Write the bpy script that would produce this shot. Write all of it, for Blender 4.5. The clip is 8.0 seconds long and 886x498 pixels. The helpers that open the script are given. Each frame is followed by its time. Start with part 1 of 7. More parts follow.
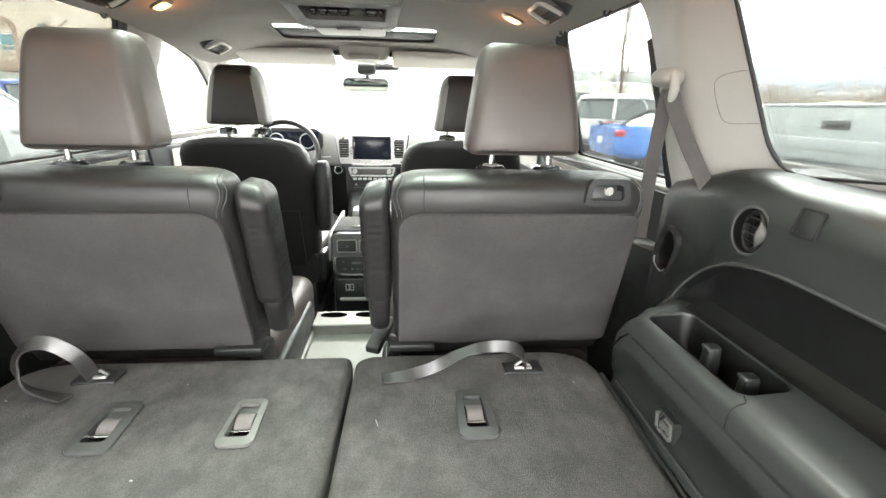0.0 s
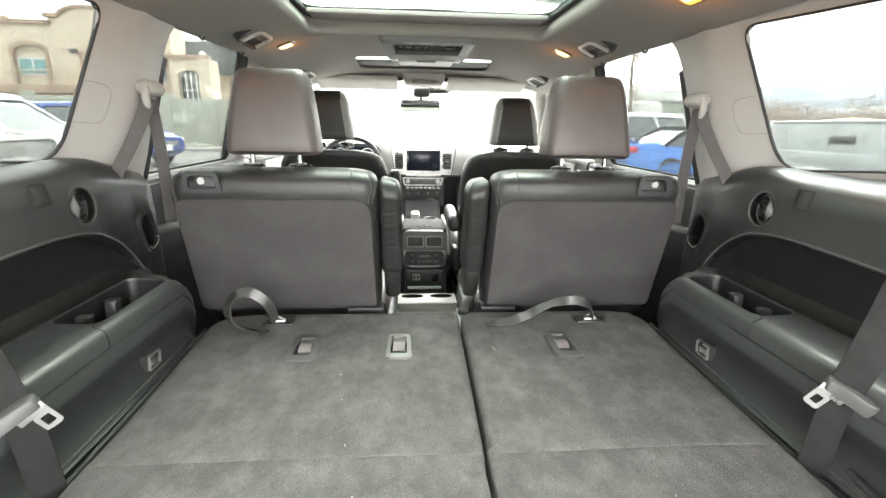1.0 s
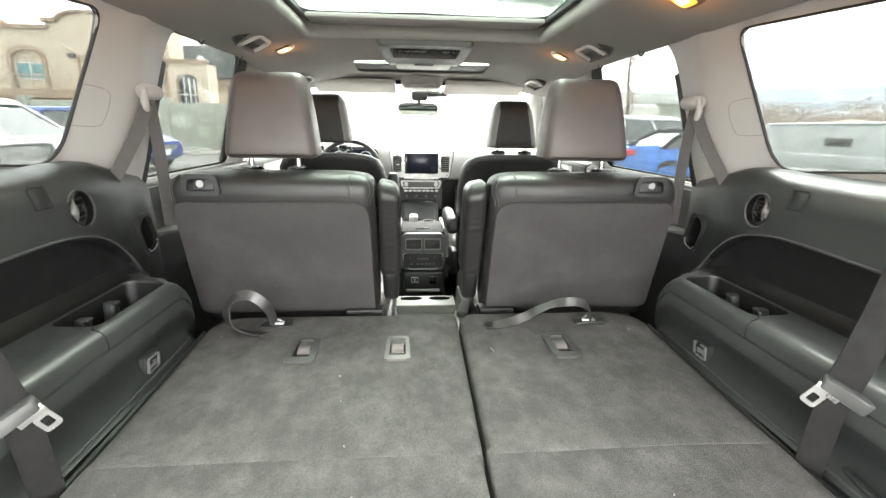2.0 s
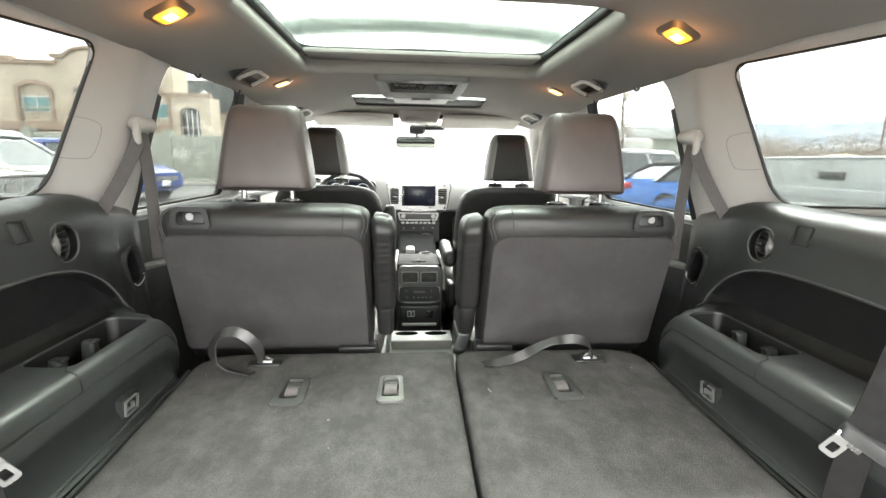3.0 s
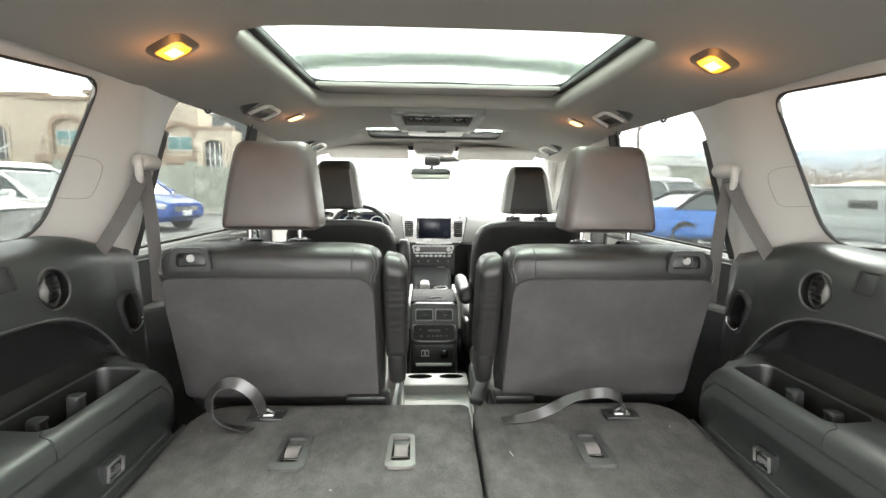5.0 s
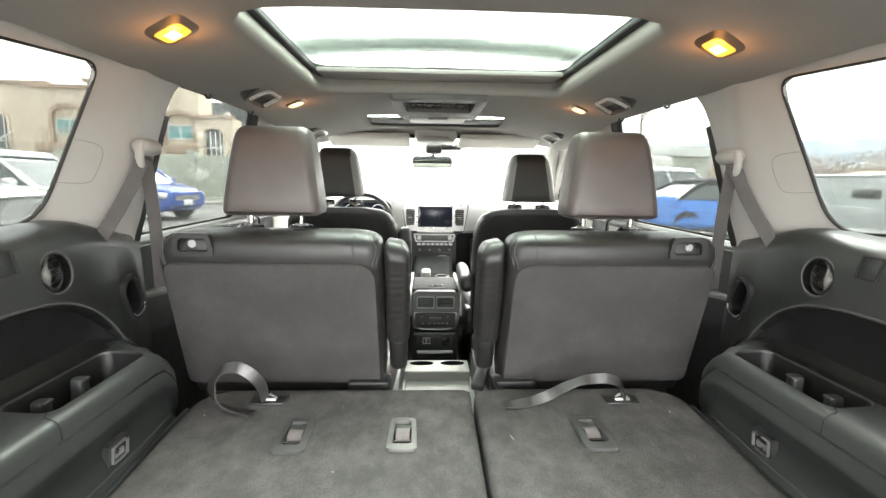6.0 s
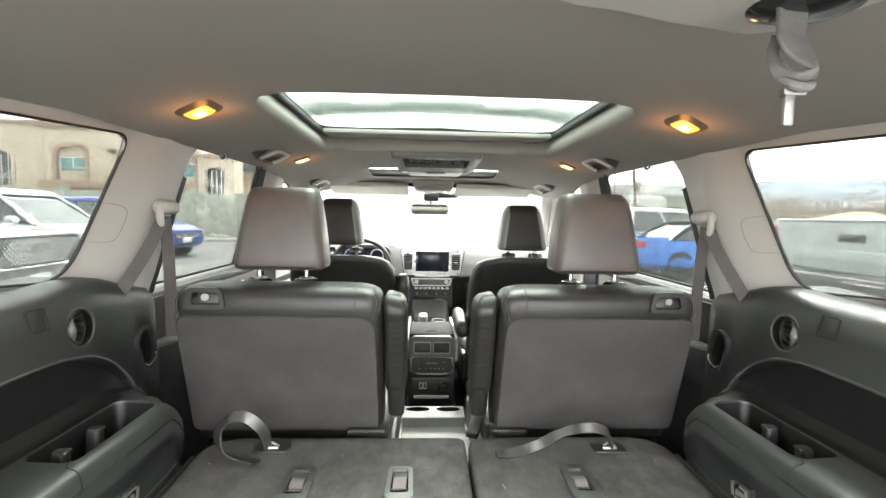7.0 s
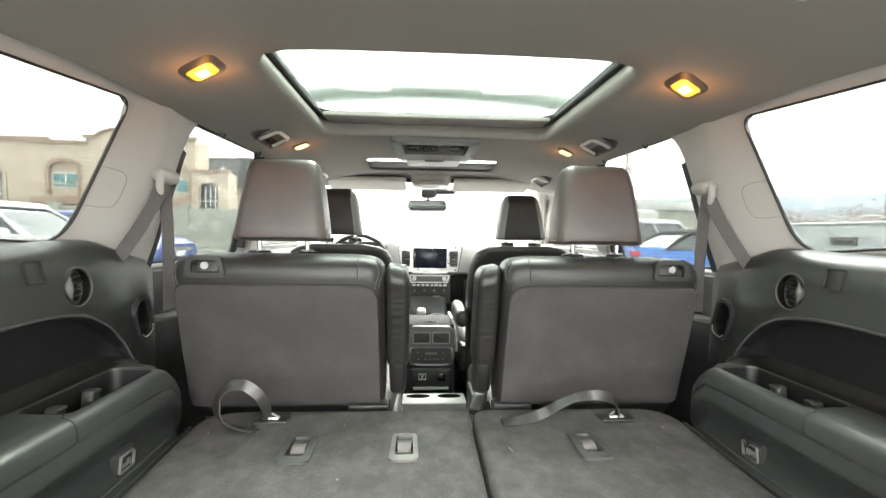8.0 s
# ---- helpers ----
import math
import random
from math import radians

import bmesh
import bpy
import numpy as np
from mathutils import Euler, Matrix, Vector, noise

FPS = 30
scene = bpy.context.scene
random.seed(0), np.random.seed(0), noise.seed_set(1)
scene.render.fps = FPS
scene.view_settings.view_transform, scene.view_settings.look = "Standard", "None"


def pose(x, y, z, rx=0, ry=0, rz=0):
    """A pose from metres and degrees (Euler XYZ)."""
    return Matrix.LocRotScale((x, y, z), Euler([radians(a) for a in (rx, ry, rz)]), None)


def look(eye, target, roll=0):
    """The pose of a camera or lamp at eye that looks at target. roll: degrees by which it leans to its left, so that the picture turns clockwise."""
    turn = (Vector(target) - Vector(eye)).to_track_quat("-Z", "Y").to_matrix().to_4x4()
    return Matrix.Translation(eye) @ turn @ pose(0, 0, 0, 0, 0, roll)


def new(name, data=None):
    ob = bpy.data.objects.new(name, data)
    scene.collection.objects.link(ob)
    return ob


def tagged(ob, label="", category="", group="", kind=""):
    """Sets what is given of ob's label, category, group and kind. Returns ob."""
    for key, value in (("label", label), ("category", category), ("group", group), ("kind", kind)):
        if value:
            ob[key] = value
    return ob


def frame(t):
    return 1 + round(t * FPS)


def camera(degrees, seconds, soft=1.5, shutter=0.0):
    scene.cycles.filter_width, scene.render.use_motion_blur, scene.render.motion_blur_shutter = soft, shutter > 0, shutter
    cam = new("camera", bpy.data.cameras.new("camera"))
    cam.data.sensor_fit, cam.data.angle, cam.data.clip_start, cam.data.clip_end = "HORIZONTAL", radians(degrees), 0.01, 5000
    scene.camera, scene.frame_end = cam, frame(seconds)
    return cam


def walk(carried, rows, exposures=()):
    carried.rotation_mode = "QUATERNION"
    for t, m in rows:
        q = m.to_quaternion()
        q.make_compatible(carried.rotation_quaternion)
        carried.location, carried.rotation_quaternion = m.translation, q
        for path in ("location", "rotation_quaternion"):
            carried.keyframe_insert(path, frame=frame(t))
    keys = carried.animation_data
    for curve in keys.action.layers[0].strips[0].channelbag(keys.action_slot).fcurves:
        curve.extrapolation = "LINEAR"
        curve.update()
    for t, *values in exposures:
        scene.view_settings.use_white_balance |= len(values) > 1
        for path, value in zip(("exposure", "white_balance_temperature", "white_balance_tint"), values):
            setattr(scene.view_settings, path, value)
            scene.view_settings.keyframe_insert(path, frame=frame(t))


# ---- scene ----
cam = camera(88.4, 8.0)
PATH = [
    (0, (0.165, -0.144, 1.284), (0.343, 1.756, 0.685), 1.3),
    (0.5, (-0.007, -0.38, 1.289), (0.161, 1.545, 0.775), 1.5),
    (1, (-0.06, -0.435, 1.275), (0.08, 1.49, 0.748), 1.0),
    (2.5, (-0.06, -0.44, 1.273), (0.091, 1.496, 0.793), 0.8),
    (3, (-0.052, -0.409, 1.275), (0.103, 1.548, 0.894), 1.0),
    (3.5, (-0.05, -0.352, 1.303), (0.09, 1.62, 1.003), 0.9),
    (4, (-0.046, -0.332, 1.297), (0.078, 1.645, 1.02), 0.8),
    (4.5, (-0.047, -0.326, 1.295), (0.051, 1.656, 1.048), 0.6),
    (6, (-0.048, -0.326, 1.285), (0.034, 1.649, 0.98), 0.8),
    (6.5, (-0.048, -0.333, 1.273), (0.054, 1.646, 1.006), 1.0),
    (7, (-0.05, -0.397, 1.336), (0.043, 1.595, 1.193), 1.1),
    (7.5, (-0.055, -0.425, 1.314), (0.055, 1.569, 1.219), 1.0),
    (8, (-0.068, -0.396, 1.221), (0.049, 1.599, 1.149), 0.8),
]
EXPOSURE, SKY, LAMP = 3.70, 0.215, 0.032
walk(cam, [(t, look(eye, target, roll)) for t, eye, target, roll in PATH], exposures=((0.0, EXPOSURE + 0.3), (0.6, EXPOSURE + 0.2), (1.2, EXPOSURE + 0.18), (2.5, EXPOSURE + 0.06), (3.3, EXPOSURE), (4.8, EXPOSURE), (5.8, EXPOSURE + 0.06), (6.5, EXPOSURE + 0.05), (7.0, EXPOSURE), (8.0, EXPOSURE + 0.03)))

# ---- world, sun ----
world = bpy.data.worlds.new("overcast_sky")
scene.world = world
world.use_nodes = True
wn, wl = world.node_tree.nodes, world.node_tree.links
wn.clear()
sky = wn.new("ShaderNodeTexSky")
sky.sky_type, sky.sun_disc = "NISHITA", False
sky.sun_elevation, sky.sun_rotation = radians(45), radians(12)
sky.air_density, sky.dust_density, sky.ozone_density = 1.0, 4.0, 1.0
flat = wn.new("ShaderNodeHueSaturation")
flat.inputs["Saturation"].default_value = 0.10
cloud = wn.new("ShaderNodeMix")
cloud.data_type, cloud.inputs["Factor"].default_value = "RGBA", 0.72
cloud.inputs["B"].default_value = (7.85, 7.8, 7.55, 1)
back = wn.new("ShaderNodeBackground")
back.inputs["Strength"].default_value = SKY
out = wn.new("ShaderNodeOutputWorld")
wl.new(sky.outputs["Color"], flat.inputs["Color"])
wl.new(flat.outputs["Color"], cloud.inputs["A"])
wl.new(cloud.outputs["Result"], back.inputs["Color"])
wl.new(back.outputs["Background"], out.inputs["Surface"])
sun_lamp = bpy.data.lights.new("sun", "SUN")
sun_lamp.energy, sun_lamp.angle, sun_lamp.color = 2.9, radians(30), (1.0, 0.97, 0.92)
sun = new("sun", sun_lamp)
sun.matrix_world = look((5, 24, 26), (0, 2, 0))


# ---- materials ----
def material(name, colour, rough=0.6, metal=0.0, spots=0.0, spot_size=4.0, grain=0.0, grain_size=400.0, bump=0.0, bump_size=500.0,
             second=None, cells=False, coat=0.0, spec=0.5, vary=0.0, sheen=0.0, wrinkle=0.0, stretch=None):
    """A surface with large blotches (spots), fine grain and relief; sizes are in repeats per metre."""
    m = bpy.data.materials.new(name)
    m.use_nodes = True
    nodes, links = m.node_tree.nodes, m.node_tree.links
    b = nodes["Principled BSDF"]
    b.inputs["Roughness"].default_value, b.inputs["Metallic"].default_value = rough, metal
    b.inputs["Specular IOR Level"].default_value = spec
    b.inputs["Coat Weight"].default_value = coat
    b.inputs["Coat Roughness"].default_value = 0.06
    if sheen:
        b.inputs["Sheen Weight"].default_value = sheen
    co = nodes.new("ShaderNodeTexCoord")
    last = None
    rgb = nodes.new("ShaderNodeRGB")
    rgb.outputs[0].default_value = (*colour, 1)
    last = rgb.outputs[0]

    def tex(size, detail, low, high, pull=None):
        n = nodes.new("ShaderNodeTexNoise")
        n.inputs["Scale"].default_value, n.inputs["Detail"].default_value, n.inputs["Roughness"].default_value = size, detail, 0.6
        if pull:
            mp = nodes.new("ShaderNodeMapping")
            mp.inputs["Scale"].default_value = pull
            links.new(co.outputs["Object"], mp.inputs["Vector"])
            links.new(mp.outputs["Vector"], n.inputs["Vector"])
        else:
            links.new(co.outputs["Object"], n.inputs["Vector"])
        r = nodes.new("ShaderNodeMapRange")
        r.inputs["From Min"].default_value, r.inputs["From Max"].default_value = low, high
        links.new(n.outputs["Fac"], r.inputs["Value"])
        return r.outputs["Result"]

    def mixed(base, fac_socket, amount, colour_b):
        mul = nodes.new("ShaderNodeMath")
        mul.operation = "MULTIPLY"
        mul.inputs[1].default_value = amount
        links.new(fac_socket, mul.inputs[0])
        mix = nodes.new("ShaderNodeMix")
        mix.data_type = "RGBA"
        mix.inputs["B"].default_value = (*colour_b, 1)
        links.new(mul.outputs[0], mix.inputs["Factor"])
        links.new(base, mix.inputs["A"])
        return mix.outputs["Result"]

    if spots:
        last = mixed(last, tex(spot_size, 6, 0.38, 0.72, stretch), spots, second or tuple(min(1, c * 1.7) for c in colour))
    if grain:
        last = mixed(last, tex(grain_size, 3, 0.35, 0.7), grain, tuple(c * 0.45 for c in colour))
    if vary:
        info = nodes.new("ShaderNodeObjectInfo")
        last = mixed(last, info.outputs["Random"], vary, tuple(c * 0.6 for c in colour))
    links.new(last, b.inputs["Base Color"])
    if spots:
        rr_ = nodes.new("ShaderNodeMapRange")
        rr_.inputs["To Min"].default_value, rr_.inputs["To Max"].default_value = max(0.03, rough - 0.07), min(1, rough + 0.07)
        links.new(tex(spot_size * 2.3, 4, 0.35, 0.65), rr_.inputs["Value"])
        links.new(rr_.outputs["Result"], b.inputs["Roughness"])
    if bump:
        if cells:
            n = nodes.new("ShaderNodeTexVoronoi")
            n.feature = "DISTANCE_TO_EDGE"
            n.inputs["Scale"].default_value = bump_size
            links.new(co.outputs["Object"], n.inputs["Vector"])
            h = n.outputs["Distance"]
        else:
            h = tex(bump_size, 4, 0.3, 0.7)
        bn = nodes.new("ShaderNodeBump")
        bn.inputs["Strength"].default_value, bn.inputs["Distance"].default_value = bump, 0.5 / bump_size
        links.new(h, bn.inputs["Height"])
        if wrinkle:
            wb = nodes.new("ShaderNodeBump")
            wb.inputs["Strength"].default_value, wb.inputs["Distance"].default_value = wrinkle, 0.006
            links.new(tex(16, 3, 0.3, 0.7), wb.inputs["Height"])
            links.new(wb.outputs["Normal"], bn.inputs["Normal"])
        links.new(bn.outputs["Normal"], b.inputs["Normal"])
    return m


def glass(name, tint, gloss=1.0, dust=0.0):
    """A thin pane: light passes with a tint, the surface mirrors by Fresnel, and dust on it scatters a little."""
    m = bpy.data.materials.new(name)
    m.use_nodes = True
    nodes, links = m.node_tree.nodes, m.node_tree.links
    nodes.clear()
    t, g = nodes.new("ShaderNodeBsdfTransparent"), nodes.new("ShaderNodeBsdfGlossy")
    t.inputs["Color"].default_value = (*tint, 1)
    g.inputs["Roughness"].default_value = 0.02
    f, mul = nodes.new("ShaderNodeFresnel"), nodes.new("ShaderNodeMath")
    f.inputs["IOR"].default_value = 1.45
    mul.operation, mul.inputs[1].default_value = "MULTIPLY", gloss
    mix, o = nodes.new("ShaderNodeMixShader"), nodes.new("ShaderNodeOutputMaterial")
    links.new(f.outputs["Fac"], mul.inputs[0])
    links.new(mul.outputs[0], mix.inputs["Fac"])
    links.new(t.outputs["BSDF"], mix.inputs[1])
    links.new(g.outputs["BSDF"], mix.inputs[2])
    last = mix.outputs["Shader"]
    if dust:
        d, film = nodes.new("ShaderNodeBsdfTranslucent"), nodes.new("ShaderNodeMixShader")
        d.inputs["Color"].default_value = (0.62, 0.62, 0.60, 1)
        co, n, r = nodes.new("ShaderNodeTexCoord"), nodes.new("ShaderNodeTexNoise"), nodes.new("ShaderNodeMapRange")
        n.inputs["Scale"].default_value, n.inputs["Detail"].default_value = 5, 5
        r.inputs["From Min"].default_value, r.inputs["From Max"].default_value = 0.3, 0.7
        r.inputs["To Min"].default_value, r.inputs["To Max"].default_value = dust * 0.7, dust * 1.3
        links.new(co.outputs["Object"], n.inputs["Vector"])
        links.new(n.outputs["Fac"], r.inputs["Value"])
        links.new(r.outputs["Result"], film.inputs["Fac"])
        links.new(last, film.inputs[1])
        links.new(d.outputs["BSDF"], film.inputs[2])
        last = film.outputs["Shader"]
    links.new(last, o.inputs["Surface"])
    return m


def glow(name, colour, strength):
    m = bpy.data.materials.new(name)
    m.use_nodes = True
    b = m.node_tree.nodes["Principled BSDF"]
    b.inputs["Base Color"].default_value = (*[0.3 * c for c in colour], 1)
    b.inputs["Roughness"].default_value = 0.35
    b.inputs["Emission Color"].default_value = (*colour, 1)
    b.inputs["Emission Strength"].default_value = strength
    return m


HEADLINER = material("headliner_fabric", (0.254, 0.239, 0.222), 0.95, spots=0.12, spot_size=3, second=(0.242, 0.229, 0.212), grain=0.12, grain_size=900, bump=0.25, bump_size=1400, spec=0.2)
BEIGE = material("beige_plastic", (0.335, 0.324, 0.304), 0.55, spots=0.2, spot_size=5, second=(0.25, 0.242, 0.229), bump=0.15, bump_size=1500)
GREY_TRIM = material("light_grey_plastic", (0.42, 0.41, 0.38), 0.5, spots=0.2, spot_size=8, second=(0.33, 0.32, 0.30), bump=0.12, bump_size=1500)
VISOR = material("pale_visor_cloth", (0.50, 0.48, 0.445), 0.9, spots=0.15, spot_size=5, second=(0.44, 0.42, 0.39), bump=0.2, bump_size=700)
BLACK = material("black_plastic", (0.016, 0.017, 0.017), 0.42, spots=0.35, spot_size=9, second=(0.028, 0.029, 0.028), grain=0.2, grain_size=1200, bump=0.25, bump_size=1300)
SIDE = material("charcoal_side_trim", (0.0135, 0.0152, 0.0148), 0.38, spots=0.35, spot_size=7, second=(0.018, 0.020, 0.0195), grain=0.2, grain_size=900, bump=0.15, bump_size=900, spec=0.7)
# Lighter side trim: sheen on the shelf and tabs put into the colour.
SIDE_LIT = material("lit_charcoal_trim", (0.029, 0.0317, 0.0306), 0.42, spots=0.35, spot_size=7, second=(0.033, 0.036, 0.035), grain=0.2, grain_size=900, bump=0.15, bump_size=900, spec=0.9)
# Hollows painted black: their inner shade is put into the colour.
PIT_SHADE = material("black_pit_shade", (0.004, 0.004, 0.004), 0.5, spots=0.3, spot_size=12, second=(0.006, 0.006, 0.006), spec=0.3)
# Near-black trim: shade inside the recess and tray is in this colour.
SIDE_SHADE = material("shaded_charcoal_insert", (0.0050, 0.0056, 0.0056), 0.48, spots=0.4, spot_size=10, second=(0.009, 0.010, 0.010), grain=0.3, grain_size=1500, bump=0.3, bump_size=1300, spec=0.4)
DARK_GREY = material("dark_grey_plastic", (0.045, 0.046, 0.045), 0.45, spots=0.3, spot_size=9, second=(0.065, 0.066, 0.064), bump=0.2, bump_size=1300)
RUBBER = material("black_rubber", (0.012, 0.012, 0.012), 0.65, bump=0.1, bump_size=800)
LEATHER = material("charcoal_leather", (0.0135, 0.0130, 0.0128), 0.40, spots=0.45, spot_size=12, second=(0.021, 0.0203, 0.0198), bump=0.35, bump_size=420, cells=True, spec=0.40, wrinkle=0.09)
# Warm second tone: the amber lamps' reddish sheen put into the leather colour.
LEATHER_GREY = material("grey_leather", (0.056, 0.046, 0.0425), 0.44, spots=0.5, spot_size=7, second=(0.086, 0.067, 0.060), bump=0.18, bump_size=420, cells=True, wrinkle=0.05)
# Paler leather: window light on the front headrest sides put into the colour.
LEATHER_LIT = material("window_lit_leather", (0.15, 0.145, 0.137), 0.45, spots=0.4, spot_size=9, second=(0.19, 0.183, 0.172), bump=0.18, bump_size=420, cells=True, wrinkle=0.05)
CARPET_BACK = material("charcoal_carpet_panel", (0.051, 0.0485, 0.0485), 0.98, spots=0.7, spot_size=9, second=(0.080, 0.0765, 0.0760), grain=0.45, grain_size=500, bump=0.6, bump_size=600, spec=0.08)
CARPET = material("grey_cargo_carpet", (0.076, 0.0735, 0.0712), 0.98, spots=0.7, spot_size=26, second=(0.148, 0.1435, 0.1380), grain=0.5, grain_size=380, bump=0.9, bump_size=420, spec=0.08, stretch=(1.0, 0.7, 1.0), wrinkle=0.06)
FLOOR_CARPET = material("black_floor_carpet", (0.018, 0.018, 0.018), 0.98, spots=0.4, spot_size=20, grain=0.4, grain_size=700, bump=0.6, bump_size=700, spec=0.1)
BEZEL = material("grey_latch_bezel", (0.088, 0.086, 0.081), 0.5, spots=0.3, spot_size=25, second=(0.125, 0.122, 0.114), bump=0.15, bump_size=1200)
WEB = material("grey_belt_webbing", (0.050, 0.046, 0.043), 0.6, spots=0.2, spot_size=20, grain=0.3, grain_size=600, bump=0.5, bump_size=800)
WEB_BLACK = material("black_tether_webbing", (0.022, 0.021, 0.0205), 0.36, spots=0.4, spot_size=25, second=(0.034, 0.032, 0.031), grain=0.3, grain_size=900, bump=0.2, bump_size=900, spec=0.8)
WEB_DARK = material("charcoal_belt_webbing", (0.0075, 0.0072, 0.0070), 0.75, spots=0.4, spot_size=20, second=(0.013, 0.0125, 0.012), grain=0.4, grain_size=500, bump=0.5, bump_size=700, spec=0.25)
WEB_PINK = material("pale_pull_loop_webbing", (0.135, 0.120, 0.117), 0.7, spots=0.3, spot_size=40, grain=0.25, grain_size=900, bump=0.4, bump_size=900)
CHROME = material("chrome", (0.62, 0.62, 0.61), 0.16, metal=1.0, spots=0.2, spot_size=30, second=(0.5, 0.5, 0.5))
SILVER = material("silver_trim", (0.50, 0.50, 0.49), 0.32, metal=0.9, spots=0.2, spot_size=20, second=(0.4, 0.4, 0.4), bump=0.05, bump_size=1500)
DASH = material("grey_dash_skin", (0.30, 0.30, 0.285), 0.55, spots=0.2, spot_size=8, second=(0.36, 0.36, 0.345), bump=0.3, bump_size=1100)
LID = material("matte_console_skin", (0.016, 0.016, 0.016), 0.85, spots=0.3, spot_size=14, second=(0.026, 0.026, 0.025), bump=0.3, bump_size=900, spec=0.12)
TRAY = material("pale_grey_console_plastic", (0.235, 0.232, 0.216), 0.5, spots=0.3, spot_size=11, second=(0.16, 0.157, 0.146), bump=0.15, bump_size=1200)
CONSOLE_GREY = material("satin_grey_console_plastic", (0.070, 0.071, 0.069), 0.42, spots=0.3, spot_size=11, second=(0.055, 0.056, 0.054), bump=0.15, bump_size=1200)
THREAD = material("grey_stitch_thread", (0.10, 0.10, 0.098), 0.7, bump=0.4, bump_size=1500)
SCREEN = material("dark_screen_glass", (0.008, 0.010, 0.018), 0.22, spots=0.2, spot_size=10, spec=0.25)
PIANO = material("gloss_black", (0.012, 0.012, 0.013), 0.14, spots=0.2, spot_size=15, coat=0.5)
MARK = material("pale_print", (0.55, 0.55, 0.53), 0.6)
MIRROR = material("mirror_glass", (0.85, 0.86, 0.86), 0.02, metal=1.0)
CLOTH_GREY = material("grey_belt_cloth", (0.125, 0.125, 0.122), 0.6, spots=0.5, spot_size=60, second=(0.20, 0.20, 0.196), grain=0.3, grain_size=700, bump=0.5, bump_size=700)
TONGUE_STEEL = material("brushed_steel_tongue", (0.22, 0.22, 0.215), 0.45, metal=0.8, spots=0.3, spot_size=60)
LENS = glow("amber_lamp_lens", (1.0, 0.42, 0.025), 0.15)
LENS_HOT = glow("amber_lamp_core", (1.0, 0.75, 0.30), 0.22)
LENS_WARM = glow("warm_lamp_lens", (1.0, 0.60, 0.20), 0.22)
LENS_WHITE = glow("white_map_lamp_lens", (1.0, 0.85, 0.62), 0.2)
TINTED = glass("privacy_glass", (0.345, 0.360, 0.353), 0.18, 0.010)
ROOF_GLASS = glass("roof_glass", (0.46, 0.50, 0.475), 0.5)
CLEAR = glass("clear_glass", (0.95, 0.965, 0.955), 0.8)


# ---- building helpers ----
ORIGIN = {}


def thing(name, base, label, category, group="", kind=""):
    ob = new(name)
    ob.location = base
    ob.empty_display_size = 0.05
    ORIGIN[ob.name] = Vector(base)
    return tagged(ob, label, category, group, kind)


def part(name, bm, mat, parent=None, label="", angle=35, weld=True):
    """Links a bmesh, drawn in world places, as one mesh under parent."""
    base = ORIGIN[parent.name] if parent else Vector((0, 0, 0))
    if weld:
        bmesh.ops.remove_doubles(bm, verts=bm.verts, dist=1e-5)
        bmesh.ops.recalc_face_normals(bm, faces=bm.faces)
    bm.transform(Matrix.Translation(-base))
    me = bpy.data.meshes.new(name)
    bm.to_mesh(me)
    bm.free()
    for m in mat if isinstance(mat, (list, tuple)) else (mat,):
        me.materials.append(m)
    for p in me.polygons:
        p.use_smooth = True
    me.set_sharp_from_angle(angle=radians(angle))
    ob = new(name, me)
    ORIGIN[ob.name] = base
    if parent:
        ob.parent = parent
    if label:
        ob["label"] = label
    return ob


def structure(name, bm, mat, label, category, angle=35):
    return tagged(part(name, bm, mat, None, "", angle), label, category, "", "structure")


def join(*some):
    """One bmesh of several."""
    whole = bmesh.new()
    for bm in some:
        me = bpy.data.meshes.new("joined")
        bm.to_mesh(me)
        bm.free()
        whole.from_mesh(me)
        bpy.data.meshes.remove(me)
    return whole


def turned(bm, m):
    bm.transform(m)
    return bm


def mirrored(bm, s):
    if s < 0:
        bm.transform(Matrix.Diagonal((-1, 1, 1, 1)))
        bmesh.ops.reverse_faces(bm, faces=bm.faces)
    return bm


def box(c, size, r=0.004, seg=2):
    bm = bmesh.new()
    bmesh.ops.create_cube(bm, size=1)
    bm.transform(Matrix.Translation(c) @ Matrix.Diagonal((*size, 1)))
    r = min(r, 0.45 * min(size))
    if r > 0:
        bmesh.ops.bevel(bm, geom=bm.edges[:], offset=r, segments=seg, affect="EDGES", profile=0.5)
    return bm


def rr(w, h, r, n=4):
    """A rounded rectangle about the origin, as points in a plane."""
    r = min(r, w / 2 - 1e-4, h / 2 - 1e-4)
    pts = []
    for cx, cy, a in ((w / 2 - r, h / 2 - r, 0), (-w / 2 + r, h / 2 - r, 90), (-w / 2 + r, -h / 2 + r, 180), (w / 2 - r, -h / 2 + r, 270)):
        for k in range(n + 1):
            b = radians(a + 90 * k / n)
            pts.append((cx + r * math.cos(b), cy + r * math.sin(b)))
    return pts


def loft(rings, cap=True, closed=True):
    bm = bmesh.new()
    rows = [[bm.verts.new(p) for p in ring] for ring in rings]
    for a, b in zip(rows, rows[1:]):
        n = len(a)
        for i in range(n if closed else n - 1):
            j = (i + 1) % n
            bm.faces.new((a[i], a[j], b[j], b[i]))
    if cap and closed:
        bm.faces.new(rows[0][::-1])
        bm.faces.new(rows[-1])
    return bm


def sheet(rows, thick=0.0):
    """A grid of points as a surface, given thickness along its normals."""
    bm = loft(rows, cap=False, closed=False)
    if thick:
        bm.normal_update()
        bmesh.ops.solidify(bm, geom=bm.faces[:], thickness=thick)
    return bm


